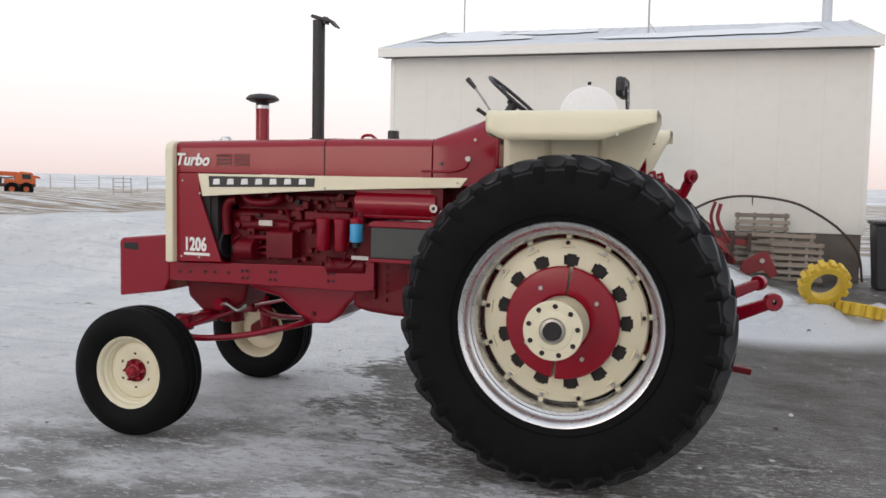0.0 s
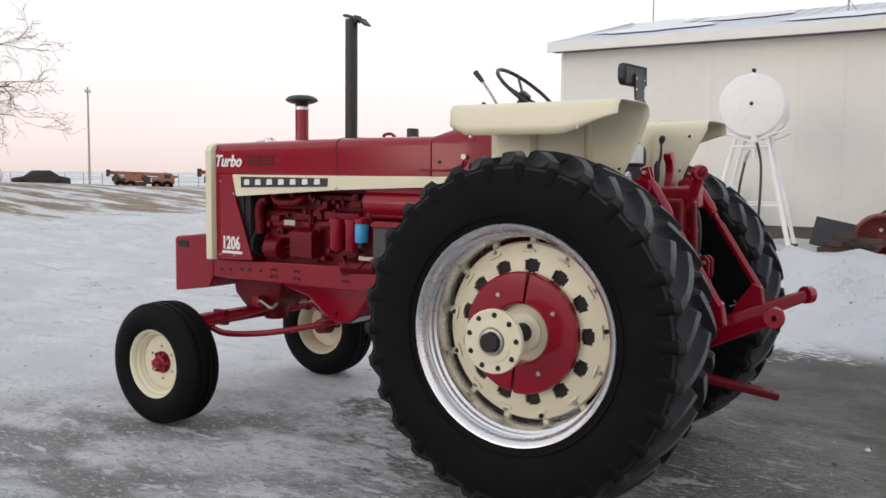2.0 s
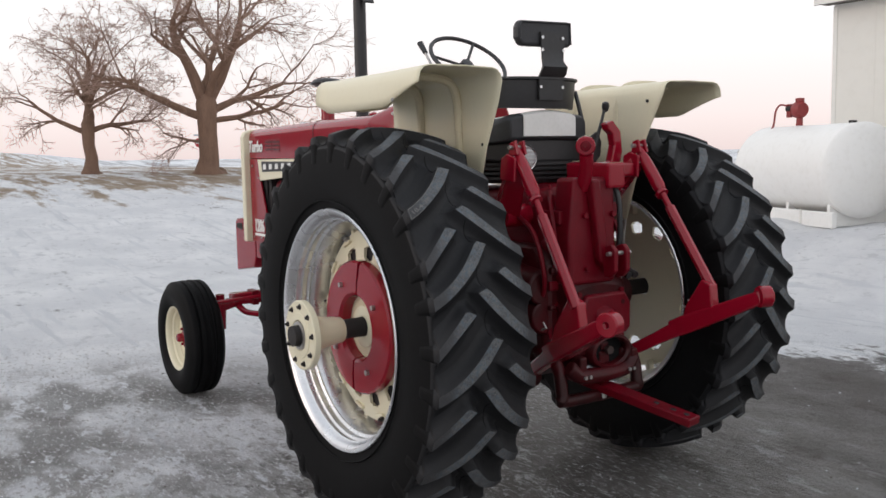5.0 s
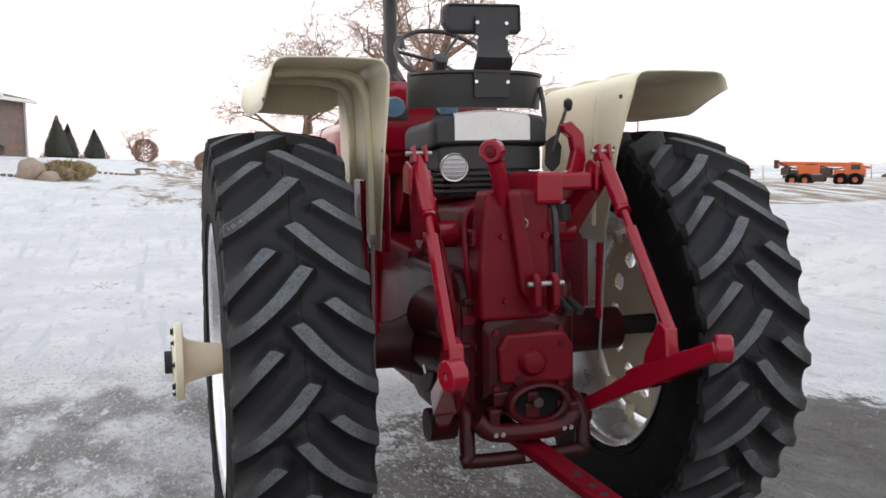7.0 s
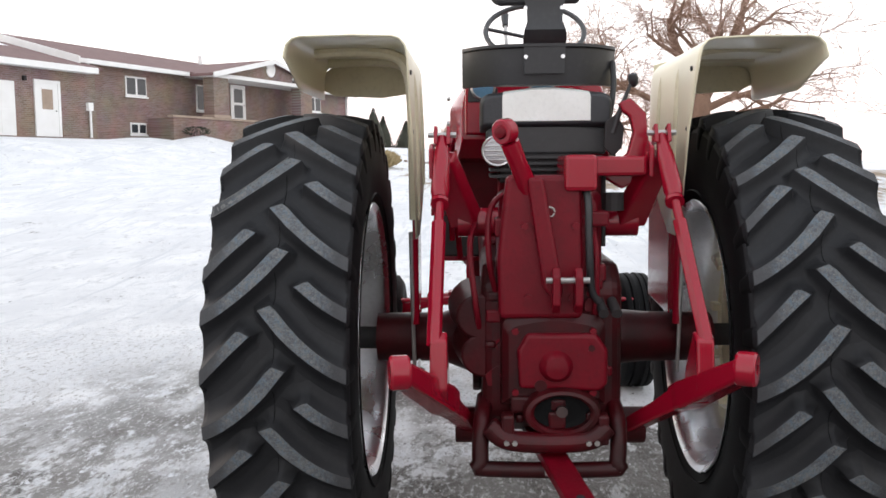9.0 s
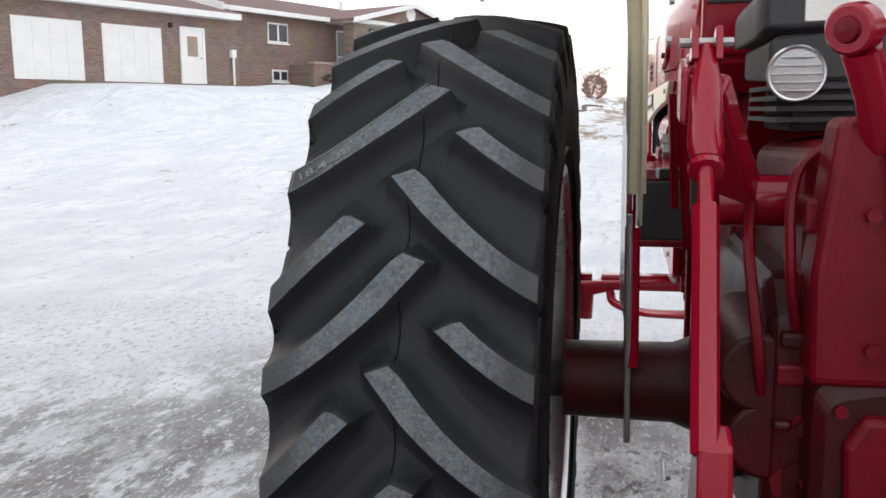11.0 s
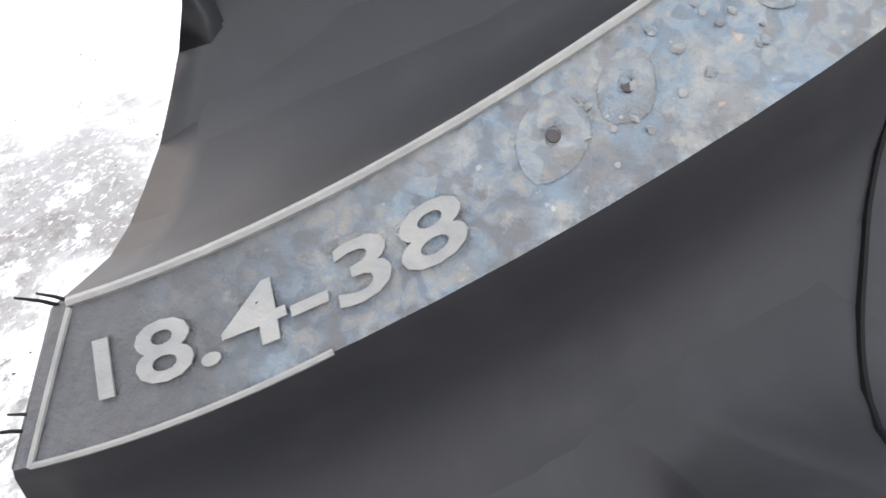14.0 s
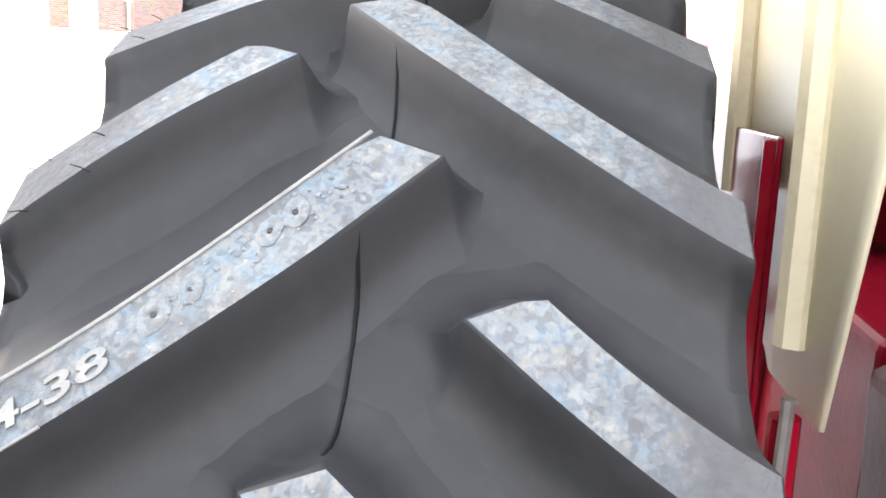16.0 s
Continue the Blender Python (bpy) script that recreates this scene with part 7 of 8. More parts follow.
def build_implement():
    """Red implement in pieces on the snow: rounded shields, a beam and curved bars."""
    z = land(0.5, 9.4)
    im = tagged(empty("farm_implement", (0.48, -1.02, 0)), "faded red farm implement lying by the shed", "implement")
    def dome(x, y, zz, r, lean, turn):
        bm = bmesh.new()
        rows = []
        for k in range(13):
            a = math.pi * k / 12
            rows.append([bm.verts.new((r * math.cos(a), w, r * math.sin(a) * 0.95)) for w in (-0.13, -0.12, 0.12, 0.13)] + [bm.verts.new((0.92 * r * math.cos(a), 0.13, 0.92 * r * math.sin(a) * 0.95)), bm.verts.new((0.92 * r * math.cos(a), -0.13, 0.92 * r * math.sin(a) * 0.95))])
        for p, q in zip(rows, rows[1:]):
            for j in range(6):
                bm.faces.new((p[j], q[j], q[(j + 1) % 6], p[(j + 1) % 6]))
        bm.faces.new([r_ for r_ in rows[0]])
        bm.faces.new([r_ for r_ in rows[-1]][::-1])
        bmesh.ops.recalc_face_normals(bm, faces=bm.faces[:])
        o = part("shield", bm, OLD_RED, im, "rounded red sheet shield", smooth=True)
        o.matrix_basis = pose(x, y, zz, lean, 0, turn)
        part("shield_plate", prism(bmesh.new(), [(r * 0.92 * math.cos(math.pi * k / 12), r * 0.87 * math.sin(math.pi * k / 12)) for k in range(13)], 0.10, 0.115), OLD_RED, o)
        part("shield_bolt", bolt(bmesh.new(), (0, 0.10, r * 0.3), 0.028, 0.03, n=10), SILVER, o)
    dome(-0.16, 10.3, z + 0.42, 0.36, 4, 12)
    dome(0.12, 10.0, z + 0.14, 0.30, 10, -8)
    dome(0.30, 9.8, z + 0.05, 0.22, 0, 6)
    part("beam", box(bmesh.new(), (-0.3, 10.38, z + 0.36), (0.62, 10.48, z + 0.46)), OLD_RED, im, bevel=0.01).matrix_basis = pose(0, 0, 0.0, 0, 6, 0)
    part("tine", tube(bmesh.new(), curve_pts([(0.28, 10.4, z + 0.95), (0.24, 10.4, z + 0.72), (0.34, 10.4, z + 0.5), (0.46, 10.38, z + 0.34)]), 0.030, 8), OLD_RED, im, smooth=True)
    part("tine", tube(bmesh.new(), curve_pts([(0.20, 10.5, z + 0.98), (0.14, 10.5, z + 0.75), (0.2, 10.5, z + 0.5)]), 0.026, 8), OLD_RED, im, smooth=True)
    part("axle", tube(bmesh.new(), [(-0.5, 10.45, z + 0.40), (0.85, 10.5, z + 0.42)], 0.035, 10), RUSTY, im)
    for x in (-0.35, 0.45, 0.7):
        part("bracket", box(bmesh.new(), (x, 10.35, z + 0.2), (x + 0.06, 10.5, z + 0.5)), RUSTY, im, bevel=0.006)
    part("share", prism(bmesh.new(), [(0.55, 0.02), (0.62, 0.28), (0.86, 0.42), (0.98, 0.44), (1.14, 0.10), (1.02, 0.04), (0.92, 0.16)], 9.75, 9.83), OLD_RED, im, "red curved share", bevel=0.01).matrix_basis = pose(0, 0, land(1.4, 8.8), 0, 0, 0)
    part("hub", bolt(bmesh.new(), (0.9, 9.75, 0.3 + land(1.4, 8.8)), 0.035, 0.04, n=10), STEEL, im)


build_implement()
pan = tagged(part("leaning_panel", box(bmesh.new(), (-0.32, -0.015, 0.0), (0.30, 0.015, 0.44)), BLACKPLASTIC, bevel=0.008), "black sheet panel leaning among the clutter", "panel")
pan.matrix_basis = pose(-0.32, 9.3, land(-0.32, 9.3) + 0.05, -22, 12, 8)
scrap = tagged(empty("scrap_iron", (-0.2, 8.95, land(-0.2, 8.95))), "dark scrap iron half sunk in the snow", "scrap")
rnd = random.Random(6)
for k in range(7):
    a = box(bmesh.new(), (0, 0, 0), (rnd.uniform(0.15, 0.5), rnd.uniform(0.04, 0.09), rnd.uniform(0.03, 0.1)))
    part("scrap_bar", a, RUSTY, scrap, bevel=0.006).matrix_basis = pose(rnd.uniform(-0.4, 0.25), rnd.uniform(-0.15, 0.2), 0.02 + 0.03 * k, rnd.uniform(-10, 10), rnd.uniform(-12, 12), rnd.uniform(-35, 35))


def yellow_wheel(at, rx, ry, rz):
    """Cast wheel ring with blocky lugs round its rim."""
    w = tagged(empty("wheel_ring", at), "chipped yellow cast wheel ring with blocky lugs", "wheel ring", "yellow wheel rings")
    w.matrix_basis = pose(*at, rx, ry, rz)
    ring = part("ring", lathe(bmesh.new(), [(0.165, -0.06), (0.175, -0.075), (0.235, -0.075), (0.245, -0.065), (0.245, 0.065), (0.235, 0.075), (0.175, 0.075), (0.165, 0.06)], 40, closed=True), YELLOW, w, smooth=True)
    for k in range(14):
        o = part("lug", box(bmesh.new(), (0.235, -0.07, -0.034), (0.285, 0.07, 0.034)), YELLOW, w, bevel=0.012)
        o.matrix_basis = pose(0, 0, 0, 0, k * 360 / 14, 0)
    return w


yellow_wheel((1.90, 5.55, land(1.90, 5.55) + 0.235), 28, 20, 24)
yellow_wheel((2.30, 5.72, land(2.30, 5.72) + 0.085), 82, 8, 0)


def build_bin():
    z = land(3.25, 9.6)
    b = tagged(empty("waste_bin", (3.34, 9.75, z)), "black plastic bin beside the shed corner", "bin")
    part("body", loft(bmesh.new(), [(0.0, [(-0.26, -0.26), (-0.26, 0.26), (0.26, 0.26), (0.26, -0.26)]), (1.0, [(-0.32, -0.32), (-0.32, 0.32), (0.32, 0.32), (0.32, -0.32)])]), BLACKPLASTIC, b, bevel=0.03).matrix_basis = pose(0, 0, 0, 0, -90, 0)
    part("lid", box(bmesh.new(), (-0.35, -0.35, 1.0), (0.35, 0.35, 1.06)), BLACKPLASTIC, b, bevel=0.02)
    part("handle", tube(bmesh.new(), [(-0.25, 0.36, 0.98), (0.25, 0.36, 0.98)], 0.018, 8), BLACKPLASTIC, b)


build_bin()


# ---- house, trees and the distance ----
def brick_material():
    m = bpy.data.materials.new("brown_brick")
    m.use_nodes = True
    n, l = m.node_tree.nodes, m.node_tree.links
    b = n["Principled BSDF"]
    co, mp, br, ns, mx = n.new("ShaderNodeTexCoord"), n.new("ShaderNodeMapping"), n.new("ShaderNodeTexBrick"), n.new("ShaderNodeTexNoise"), n.new("ShaderNodeMix")
    mp.inputs["Rotation"].default_value = (radians(90), 0, 0)
    l.new(co.outputs["Object"], mp.inputs[0])
    l.new(mp.outputs[0], br.inputs["Vector"])
    br.inputs["Scale"].default_value = 1.0
    br.inputs["Brick Width"].default_value, br.inputs["Row Height"].default_value, br.inputs["Mortar Size"].default_value = 0.215, 0.075, 0.008
    br.inputs["Color1"].default_value, br.inputs["Color2"].default_value, br.inputs["Mortar"].default_value = (0.20, 0.125, 0.10, 1), (0.30, 0.20, 0.165, 1), (0.36, 0.31, 0.28, 1)
    ns.inputs["Scale"].default_value, ns.inputs["Detail"].default_value = 0.9, 6
    l.new(co.outputs["Object"], ns.inputs["Vector"])
    mx.data_type = "RGBA"
    mx.blend_type = "MULTIPLY"
    mx.inputs["Factor"].default_value = 0.5
    l.new(br.outputs["Color"], mx.inputs["A"])
    l.new(ns.outputs["Color"], mx.inputs["B"])
    l.new(mx.outputs["Result"], b.inputs["Base Color"])
    b.inputs["Roughness"].default_value = 0.85
    bp = n.new("ShaderNodeBump")
    bp.inputs["Strength"].default_value, bp.inputs["Distance"].default_value = 0.4, 0.01
    l.new(br.outputs["Fac"], bp.inputs["Height"])
    l.new(bp.outputs[0], b.inputs["Normal"])
    return m


BRICK = brick_material()
SHINGLE = material("brown_red_shingles", (0.17, 0.10, 0.095), 0.85, second=(0.11, 0.065, 0.062), scale=1.2, stretch=(1, 1, 4), fine=(0.24, 0.17, 0.16), fine_scale=9, fine_amount=0.4)
HOUSE_WHITE = material("white_house_trim", (0.78, 0.78, 0.77), 0.5, second=(0.68, 0.68, 0.66), scale=2, fine_amount=0.15)
PANE = material("dark_window_glass", (0.03, 0.035, 0.04), 0.06, second=(0.05, 0.055, 0.06), scale=2, fine_amount=0.0)
STONE = material("tan_stone", (0.36, 0.28, 0.22), 0.85, second=(0.24, 0.18, 0.14), scale=4, fine_amount=0.4, bump=0.4, bump_scale=12)
BARK = material("grey_brown_bark", (0.24, 0.145, 0.10), 0.9, second=(0.14, 0.085, 0.062), scale=3, stretch=(1, 1, 0.25), fine=(0.09, 0.06, 0.046), fine_scale=22, fine_amount=0.5, bump=0.9, bump_scale=9)
TWIG = material("bare_twigs", (0.40, 0.27, 0.215), 0.9, second=(0.27, 0.18, 0.145), scale=0.5)
ORANGE = material("orange_truck_paint", (0.62, 0.13, 0.03), 0.45, second=(0.45, 0.10, 0.03), scale=1.5, fine_amount=0.25)
EVERGREEN = material("dark_evergreen", (0.035, 0.04, 0.028), 0.8, second=(0.06, 0.05, 0.03), scale=3, fine_amount=0.4)
SIGNRED = material("sign_red", (0.42, 0.03, 0.04), 0.4, second=(0.36, 0.03, 0.035), scale=6)
PINKWHITE = material("pale_tank_paint", (0.80, 0.62, 0.57), 0.5, second=(0.66, 0.58, 0.55), scale=1.0)
POLEWOOD = material("pole_wood", (0.46, 0.41, 0.37), 0.9, second=(0.36, 0.31, 0.28), scale=3, stretch=(1, 1, 0.2))
GRASSDRY = material("dry_ornamental_grass", (0.40, 0.32, 0.18), 0.9, second=(0.30, 0.23, 0.12), scale=4)


def build_house():
    """Brick ranch house; local x runs along the front, local -y out of it, z from the ground at its front."""
    zb = 2.84
    house = tagged(empty("house", (-33.7, -16.85, zb)), "brown brick ranch house with a red-brown shingle roof", "house")
    house.matrix_basis = pose(-33.7, -16.85, zb, 0, 0, 158.1)
    W, D, E, RZ = 22.0, 9.0, 3.08, 4.42

    def wall(a, b, name="wall"):
        return part(name, box(bmesh.new(), a, b), BRICK, house)

    def window(u0, u1, z0, z1, y=0.0, panes=2, name="window"):
        w = part(name, box(bmesh.new(), (u0, y - 0.03, z0), (u1, y + 0.02, z1)), HOUSE_WHITE, house, "white framed window", bevel=0.008)
        part("sill", box(bmesh.new(), (u0 - 0.06, y - 0.09, z0 - 0.07), (u1 + 0.06, y - 0.03, z0)), HOUSE_WHITE, w)
        step = (u1 - u0) / panes
        for k in range(panes):
            part("pane", box(bmesh.new(), (u0 + step * k + 0.07, y - 0.036, z0 + 0.08), (u0 + step * (k + 1) - 0.05, y - 0.031, z1 - 0.08)), PANE, w)
        return w

    # main body: the front wall stands at y = 0 and the house goes back along +y
    wall((0, 0, -0.8), (W, D, E))
    for x, s in ((0.0, 1), (W - 0.2, -1)):
        part("gable", prism(bmesh.new(), [(0, E), (D, E), (D / 2, RZ - 0.15)], x, x + 0.2, "x"), BRICK, house)
    for s in (0, 1):
        ye, ym = (-0.5, D / 2) if s == 0 else (D + 0.5, D / 2)
        x1 = W + 0.4
        bm = bmesh.new()
        q = [(-0.45, ye, E - 0.02), (x1, ye, E - 0.02), (x1 - 3.2, ym, RZ), (-0.45, ym, RZ)]
        lo, hi = [bm.verts.new(p) for p in q], [bm.verts.new((p[0], p[1], p[2] + 0.14)) for p in q]
        bm.faces.new(lo), bm.faces.new(hi)
        for k in range(4):
            bm.faces.new((lo[k], lo[(k + 1) % 4], hi[(k + 1) % 4], hi[k]))
        bmesh.ops.recalc_face_normals(bm, faces=bm.faces[:])
        part("roof", bm, SHINGLE, house, "red-brown shingle slope")
    bm = bmesh.new()
    q = [(W + 0.4, -0.5, E - 0.02), (W + 0.4, D + 0.5, E - 0.02), (W - 2.8, D / 2, RZ)]
    lo, hi = [bm.verts.new(p) for p in q], [bm.verts.new((p[0], p[1], p[2] + 0.14)) for p in q]
    bm.faces.new(lo), bm.faces.new(hi)
    for k in range(3):
        bm.faces.new((lo[k], lo[(k + 1) % 3], hi[(k + 1) % 3], hi[k]))
    bmesh.ops.recalc_face_normals(bm, faces=bm.faces[:])
    part("roof", bm, SHINGLE, house)
    part("gutter", box(bmesh.new(), (-0.45, -0.60, E - 0.10), (6.3, -0.46, E + 0.10)), HOUSE_WHITE, house, "white gutter and fascia", bevel=0.02)
    part("gutter", box(bmesh.new(), (16.4, -0.60, E - 0.10), (W + 0.45, -0.46, E + 0.10)), HOUSE_WHITE, house, bevel=0.02)
    for a, b in (((-0.55, -0.62), (D / 2,)), ((-0.55, D + 0.62), (D / 2,))):
        part("rake_board", prism(bmesh.new(), [(a[1], E - 0.16), (a[1], E + 0.16), (b[0], RZ + 0.17), (b[0], RZ - 0.22)], -0.52, -0.44, "x"), HOUSE_WHITE, house, "white rake board")
    part("downspout", box(bmesh.new(), (-0.05, -0.56, 0.0), (0.07, -0.46, E)), HOUSE_WHITE, house)
    part("downspout", box(bmesh.new(), (W - 0.12, -0.16, -0.2), (W - 0.02, -0.04, E)), HOUSE_WHITE, house)
    part("roof_vent", tube(bmesh.new(), [(12.6, 3.9, RZ - 0.2), (12.6, 3.9, RZ + 0.45)], 0.11, 10), HOUSE_WHITE, house)
    window(2.65, 3.95, 1.86, 2.74)
    window(2.85, 3.85, 0.15, 0.68)
    window(7.4, 8.4, 1.42, 2.72, panes=1)
    window(17.6, 18.9, 1.90, 2.80)
    # entrance
    door = part("door", box(bmesh.new(), (10.1, -0.05, 0.95), (11.35, 0.02, 2.92)), HOUSE_WHITE, house, "white entrance door with two glass panes", bevel=0.01)
    part("door_pane", box(bmesh.new(), (10.36, -0.058, 2.02), (11.08, -0.052, 2.72)), PANE, door)
    part("door_pane", box(bmesh.new(), (10.36, -0.058, 1.22), (11.08, -0.052, 1.88)), PANE, door)
    part("door_handle", bolt(bmesh.new(), (11.2, -0.05, 1.9), 0.03, 0.05, n=8), STEEL, door)
    # porch: low brick wall with a stone cap, pillars, gabled roof
    P = -1.35
    part("porch_deck", box(bmesh.new(), (4.0, P, -0.6), (16.0, -0.001, 0.90)), BRICK, house)
    part("porch_wall", box(bmesh.new(), (3.9, P - 0.22, -0.6), (15.7, P - 0.002, 0.92)), BRICK, house)
    part("wall_cap", box(bmesh.new(), (3.8, P - 0.28, 0.92), (15.8, P + 0.05, 1.02)), STONE, house, "pale stone cap")
    for u in (6.75, 14.3):
        p = part("pillar", box(bmesh.new(), (u, P - 0.26, 1.02), (u + 1.15, P + 0.35, 2.95)), BRICK, house, "brick porch pillar")
        part("pillar_cap", box(bmesh.new(), (u - 0.08, P - 0.33, 1.02), (u + 1.23, P + 0.40, 1.16)), STONE, p)
        part("pillar_head", box(bmesh.new(), (u - 0.06, P - 0.31, 2.95), (u + 1.21, P + 0.40, 3.02)), HOUSE_WHITE, p)
    gx0, gx1, gm, gz = 6.4, 16.6, 11.5, 4.2
    part("porch_gable", prism(bmesh.new(), [(gx0 + 0.4, 3.03), (gx1 - 0.4, 3.03), (gm, gz - 0.18)], P - 0.25, P - 0.05), BRICK, house, "brick porch gable")
    part("porch_beam", box(bmesh.new(), (gx0 + 0.2, P - 0.30, 2.98), (gx1 - 0.2, P + 0.0, 3.16)), HOUSE_WHITE, house)
    part("porch_ceiling", box(bmesh.new(), (gx0 + 0.2, P, 2.98), (gx1 - 0.2, -0.01, 3.03)), HOUSE_WHITE, house)
    for s, a in ((0, gx0), (1, gx1)):
        bm = bmesh.new()
        prism(bm, [(a, 2.98), (a, 3.12), (gm, gz + 0.02), (gm, gz - 0.12)], P - 0.55, 3.2)
        r = part("porch_roof", bm, SHINGLE, house)
        part("porch_fascia", prism(bmesh.new(), [(a, 2.90), (a, 3.14), (gm, gz + 0.04), (gm, gz - 0.2)], P - 0.61, P - 0.555), HOUSE_WHITE, house, "white porch rake board")
    part("gable_vent", lathe(bmesh.new(), [(0.001, P - 0.30), (0.36, P - 0.30), (0.40, P - 0.27), (0.40, P - 0.24)], 28, (11.5, 0, 3.72)), HOUSE_WHITE, house, "round white gable vent")
    # garage wing, its eave lower
    G = -0.9
    part("garage_wall", box(bmesh.new(), (-12.5, G, -0.8), (-0.002, D - 0.5, 2.55)), BRICK, house)
    part("garage_gutter", box(bmesh.new(), (-12.8, G - 0.55, 2.47), (-0.3, G - 0.42, 2.71)), HOUSE_WHITE, house, bevel=0.02)
    part("garage_soffit", box(bmesh.new(), (-12.8, G - 0.45, 2.49), (-0.3, G + 0.02, 2.55)), HOUSE_WHITE, house)
    part("garage_roof", prism(bmesh.new(), [(G - 0.5, 2.61), (G - 0.5, 2.73), (3.6, 4.05), (D, 2.6), (D, 2.5), (3.6, 3.9)], -12.9, -0.06, "x"), SHINGLE, house)
    part("roof_snow", prism(bmesh.new(), [(0.6, 3.06), (0.6, 3.16), (3.0, 3.93), (3.0, 3.84)], -4.6, -1.4, "x"), SNOW, house)
    md = part("door", box(bmesh.new(), (-3.0, G - 0.05, -0.1), (-2.0, G - 0.001, 1.95)), HOUSE_WHITE, house, "white side door with a window", bevel=0.01)
    part("door_frame", prism(bmesh.new(), [(-3.12, -0.1), (-3.12, 2.07), (-1.88, 2.07), (-1.88, -0.1), (-2.0, -0.1), (-2.0, 1.95), (-3.0, 1.95), (-3.0, -0.1)], G - 0.07, G - 0.002), HOUSE_WHITE, md)
    part("door_window", box(bmesh.new(), (-2.78, G - 0.058, 0.95), (-2.26, G - 0.052, 1.72)), STONE, md)
    part("door_handle", bolt(bmesh.new(), (-2.12, G - 0.05, 0.9), 0.03, 0.05, n=8), STEEL, md)
    part("wall_lamp", box(bmesh.new(), (-3.62, G - 0.12, 1.98), (-3.5, G - 0.001, 2.16)), DARK, house)
    for u in (-6.6, -10.0):
        gd = part("garage_door", box(bmesh.new(), (u, G - 0.03, -0.1), (u + 2.6, G - 0.001, 1.92)), HOUSE_WHITE, house, "white panelled garage door")
        for k in range(4):
            for j in range(4):
                part("door_panel", box(bmesh.new(), (u + 0.08 + j * 0.63, G - 0.042, -0.02 + k * 0.48), (u + 0.62 + j * 0.63, G - 0.031, 0.36 + k * 0.48)), HOUSE_WHITE, gd, bevel=0.004)
    mt = part("meter_box", box(bmesh.new(), (-0.55, G - 0.16, 1.0), (-0.30, G - 0.001, 1.32)), HOUSE_WHITE, house, "grey-white meter box")
    part("meter_pipe", tube(bmesh.new(), [(-0.42, G - 0.10, 1.0), (-0.42, G - 0.10, -0.1)], 0.05, 8), HOUSE_WHITE, mt)
    return house


build_house()


def leafy_bush(name, label, at, r, h, mat, seed, cone=False, n=900, size=0.12):
    """A bush of many small blades round a hidden core."""
    rnd = random.Random(seed)
    bm = bmesh.new()
    for k in range(n):
        t = rnd.random() ** (1.4 if cone else 0.8)
        a = rnd.uniform(0, 2 * math.pi)
        rr = r * ((1 - t) if cone else math.sqrt(max(0.02, 1 - (2 * t - 1) ** 2))) * rnd.uniform(0.7, 1.05)
        p = Vector((rr * math.cos(a), rr * math.sin(a), h * t))
        d = Vector((math.cos(a), math.sin(a), rnd.uniform(0.1, 1.2))).normalized() * size * rnd.uniform(0.6, 1.3)
        s = d.orthogonal().normalized() * size * 0.35
        s.rotate(Euler((0, 0, rnd.uniform(0, 6))))
        bm.faces.new([bm.verts.new(v) for v in (p - s, p + s, p + d)])
    ob = tagged(part(name, bm, mat), label, "shrub")
    if cone:
        core = lathe(bmesh.new(), [(0.001, 0.0), (r * 0.72, h * 0.06), (r * 0.66, h * 0.3), (r * 0.38, h * 0.62), (r * 0.14, h * 0.86), (0.001, h * 0.93)], 14, axis="z")
        for v in core.verts:
            v.co *= 1 + 0.16 * noise.noise(v.co * 3.1 + Vector((seed, 0, 0)))
        part("inner_growth", core, mat, ob, smooth=True)
    return ob


for (u, v, r, h, cone) in ((23.8, -1.0, 1.05, 2.6, True), (25.9, -0.6, 0.8, 2.2, True), (27.4, -1.6, 0.9, 1.9, True)):
    x, y = -33.7 - 0.928 * u - 0.373 * v, -16.85 + 0.373 * u - 0.928 * v
    o = leafy_bush("evergreen_shrub", "dark pointed evergreen shrub beside the house", (0, 0, 0), r, h, EVERGREEN, int(u), cone, 2200, 0.085)
    o["group"] = "evergreen shrubs"
    o.matrix_basis = pose(x, y, land(x, y) - 0.05)
for k, (u, v, r, h) in enumerate(((29.6, -4.0, 0.75, 1.5), (31.8, -7.5, 0.8, 1.4))):
    x, y = -33.7 - 0.928 * u - 0.373 * v, -16.85 + 0.373 * u - 0.928 * v
    o = leafy_bush("bare_bush", "bare brown twiggy bush at the edge of the lawn", (0, 0, 0), r, h, TWIG, 60 + k, False, 1100, 0.2)
    o.matrix_basis = pose(x, y, land(x, y) - 0.05)
for k, (u, v, r, h) in enumerate(((9.6, 1.9, 0.7, 0.7), (11.2, 1.9, 0.9, 0.6), (12.8, 2.0, 0.8, 0.75), (14.4, 2.0, 0.7, 0.6), (16.2, 1.4, 0.6, 0.7), (4.9, 2.0, 0.6, 0.4))):
    x, y = -33.7 - 0.928 * u + 0.373 * v, -16.85 + 0.373 * u + 0.928 * v
    o = leafy_bush("bare_shrub", "low dark winter shrub along the porch", (0, 0, 0), r, h, EVERGREEN, 20 + k, False, 500, 0.09)
    o.matrix_basis = pose(x, y, land(x, y) - 0.03)
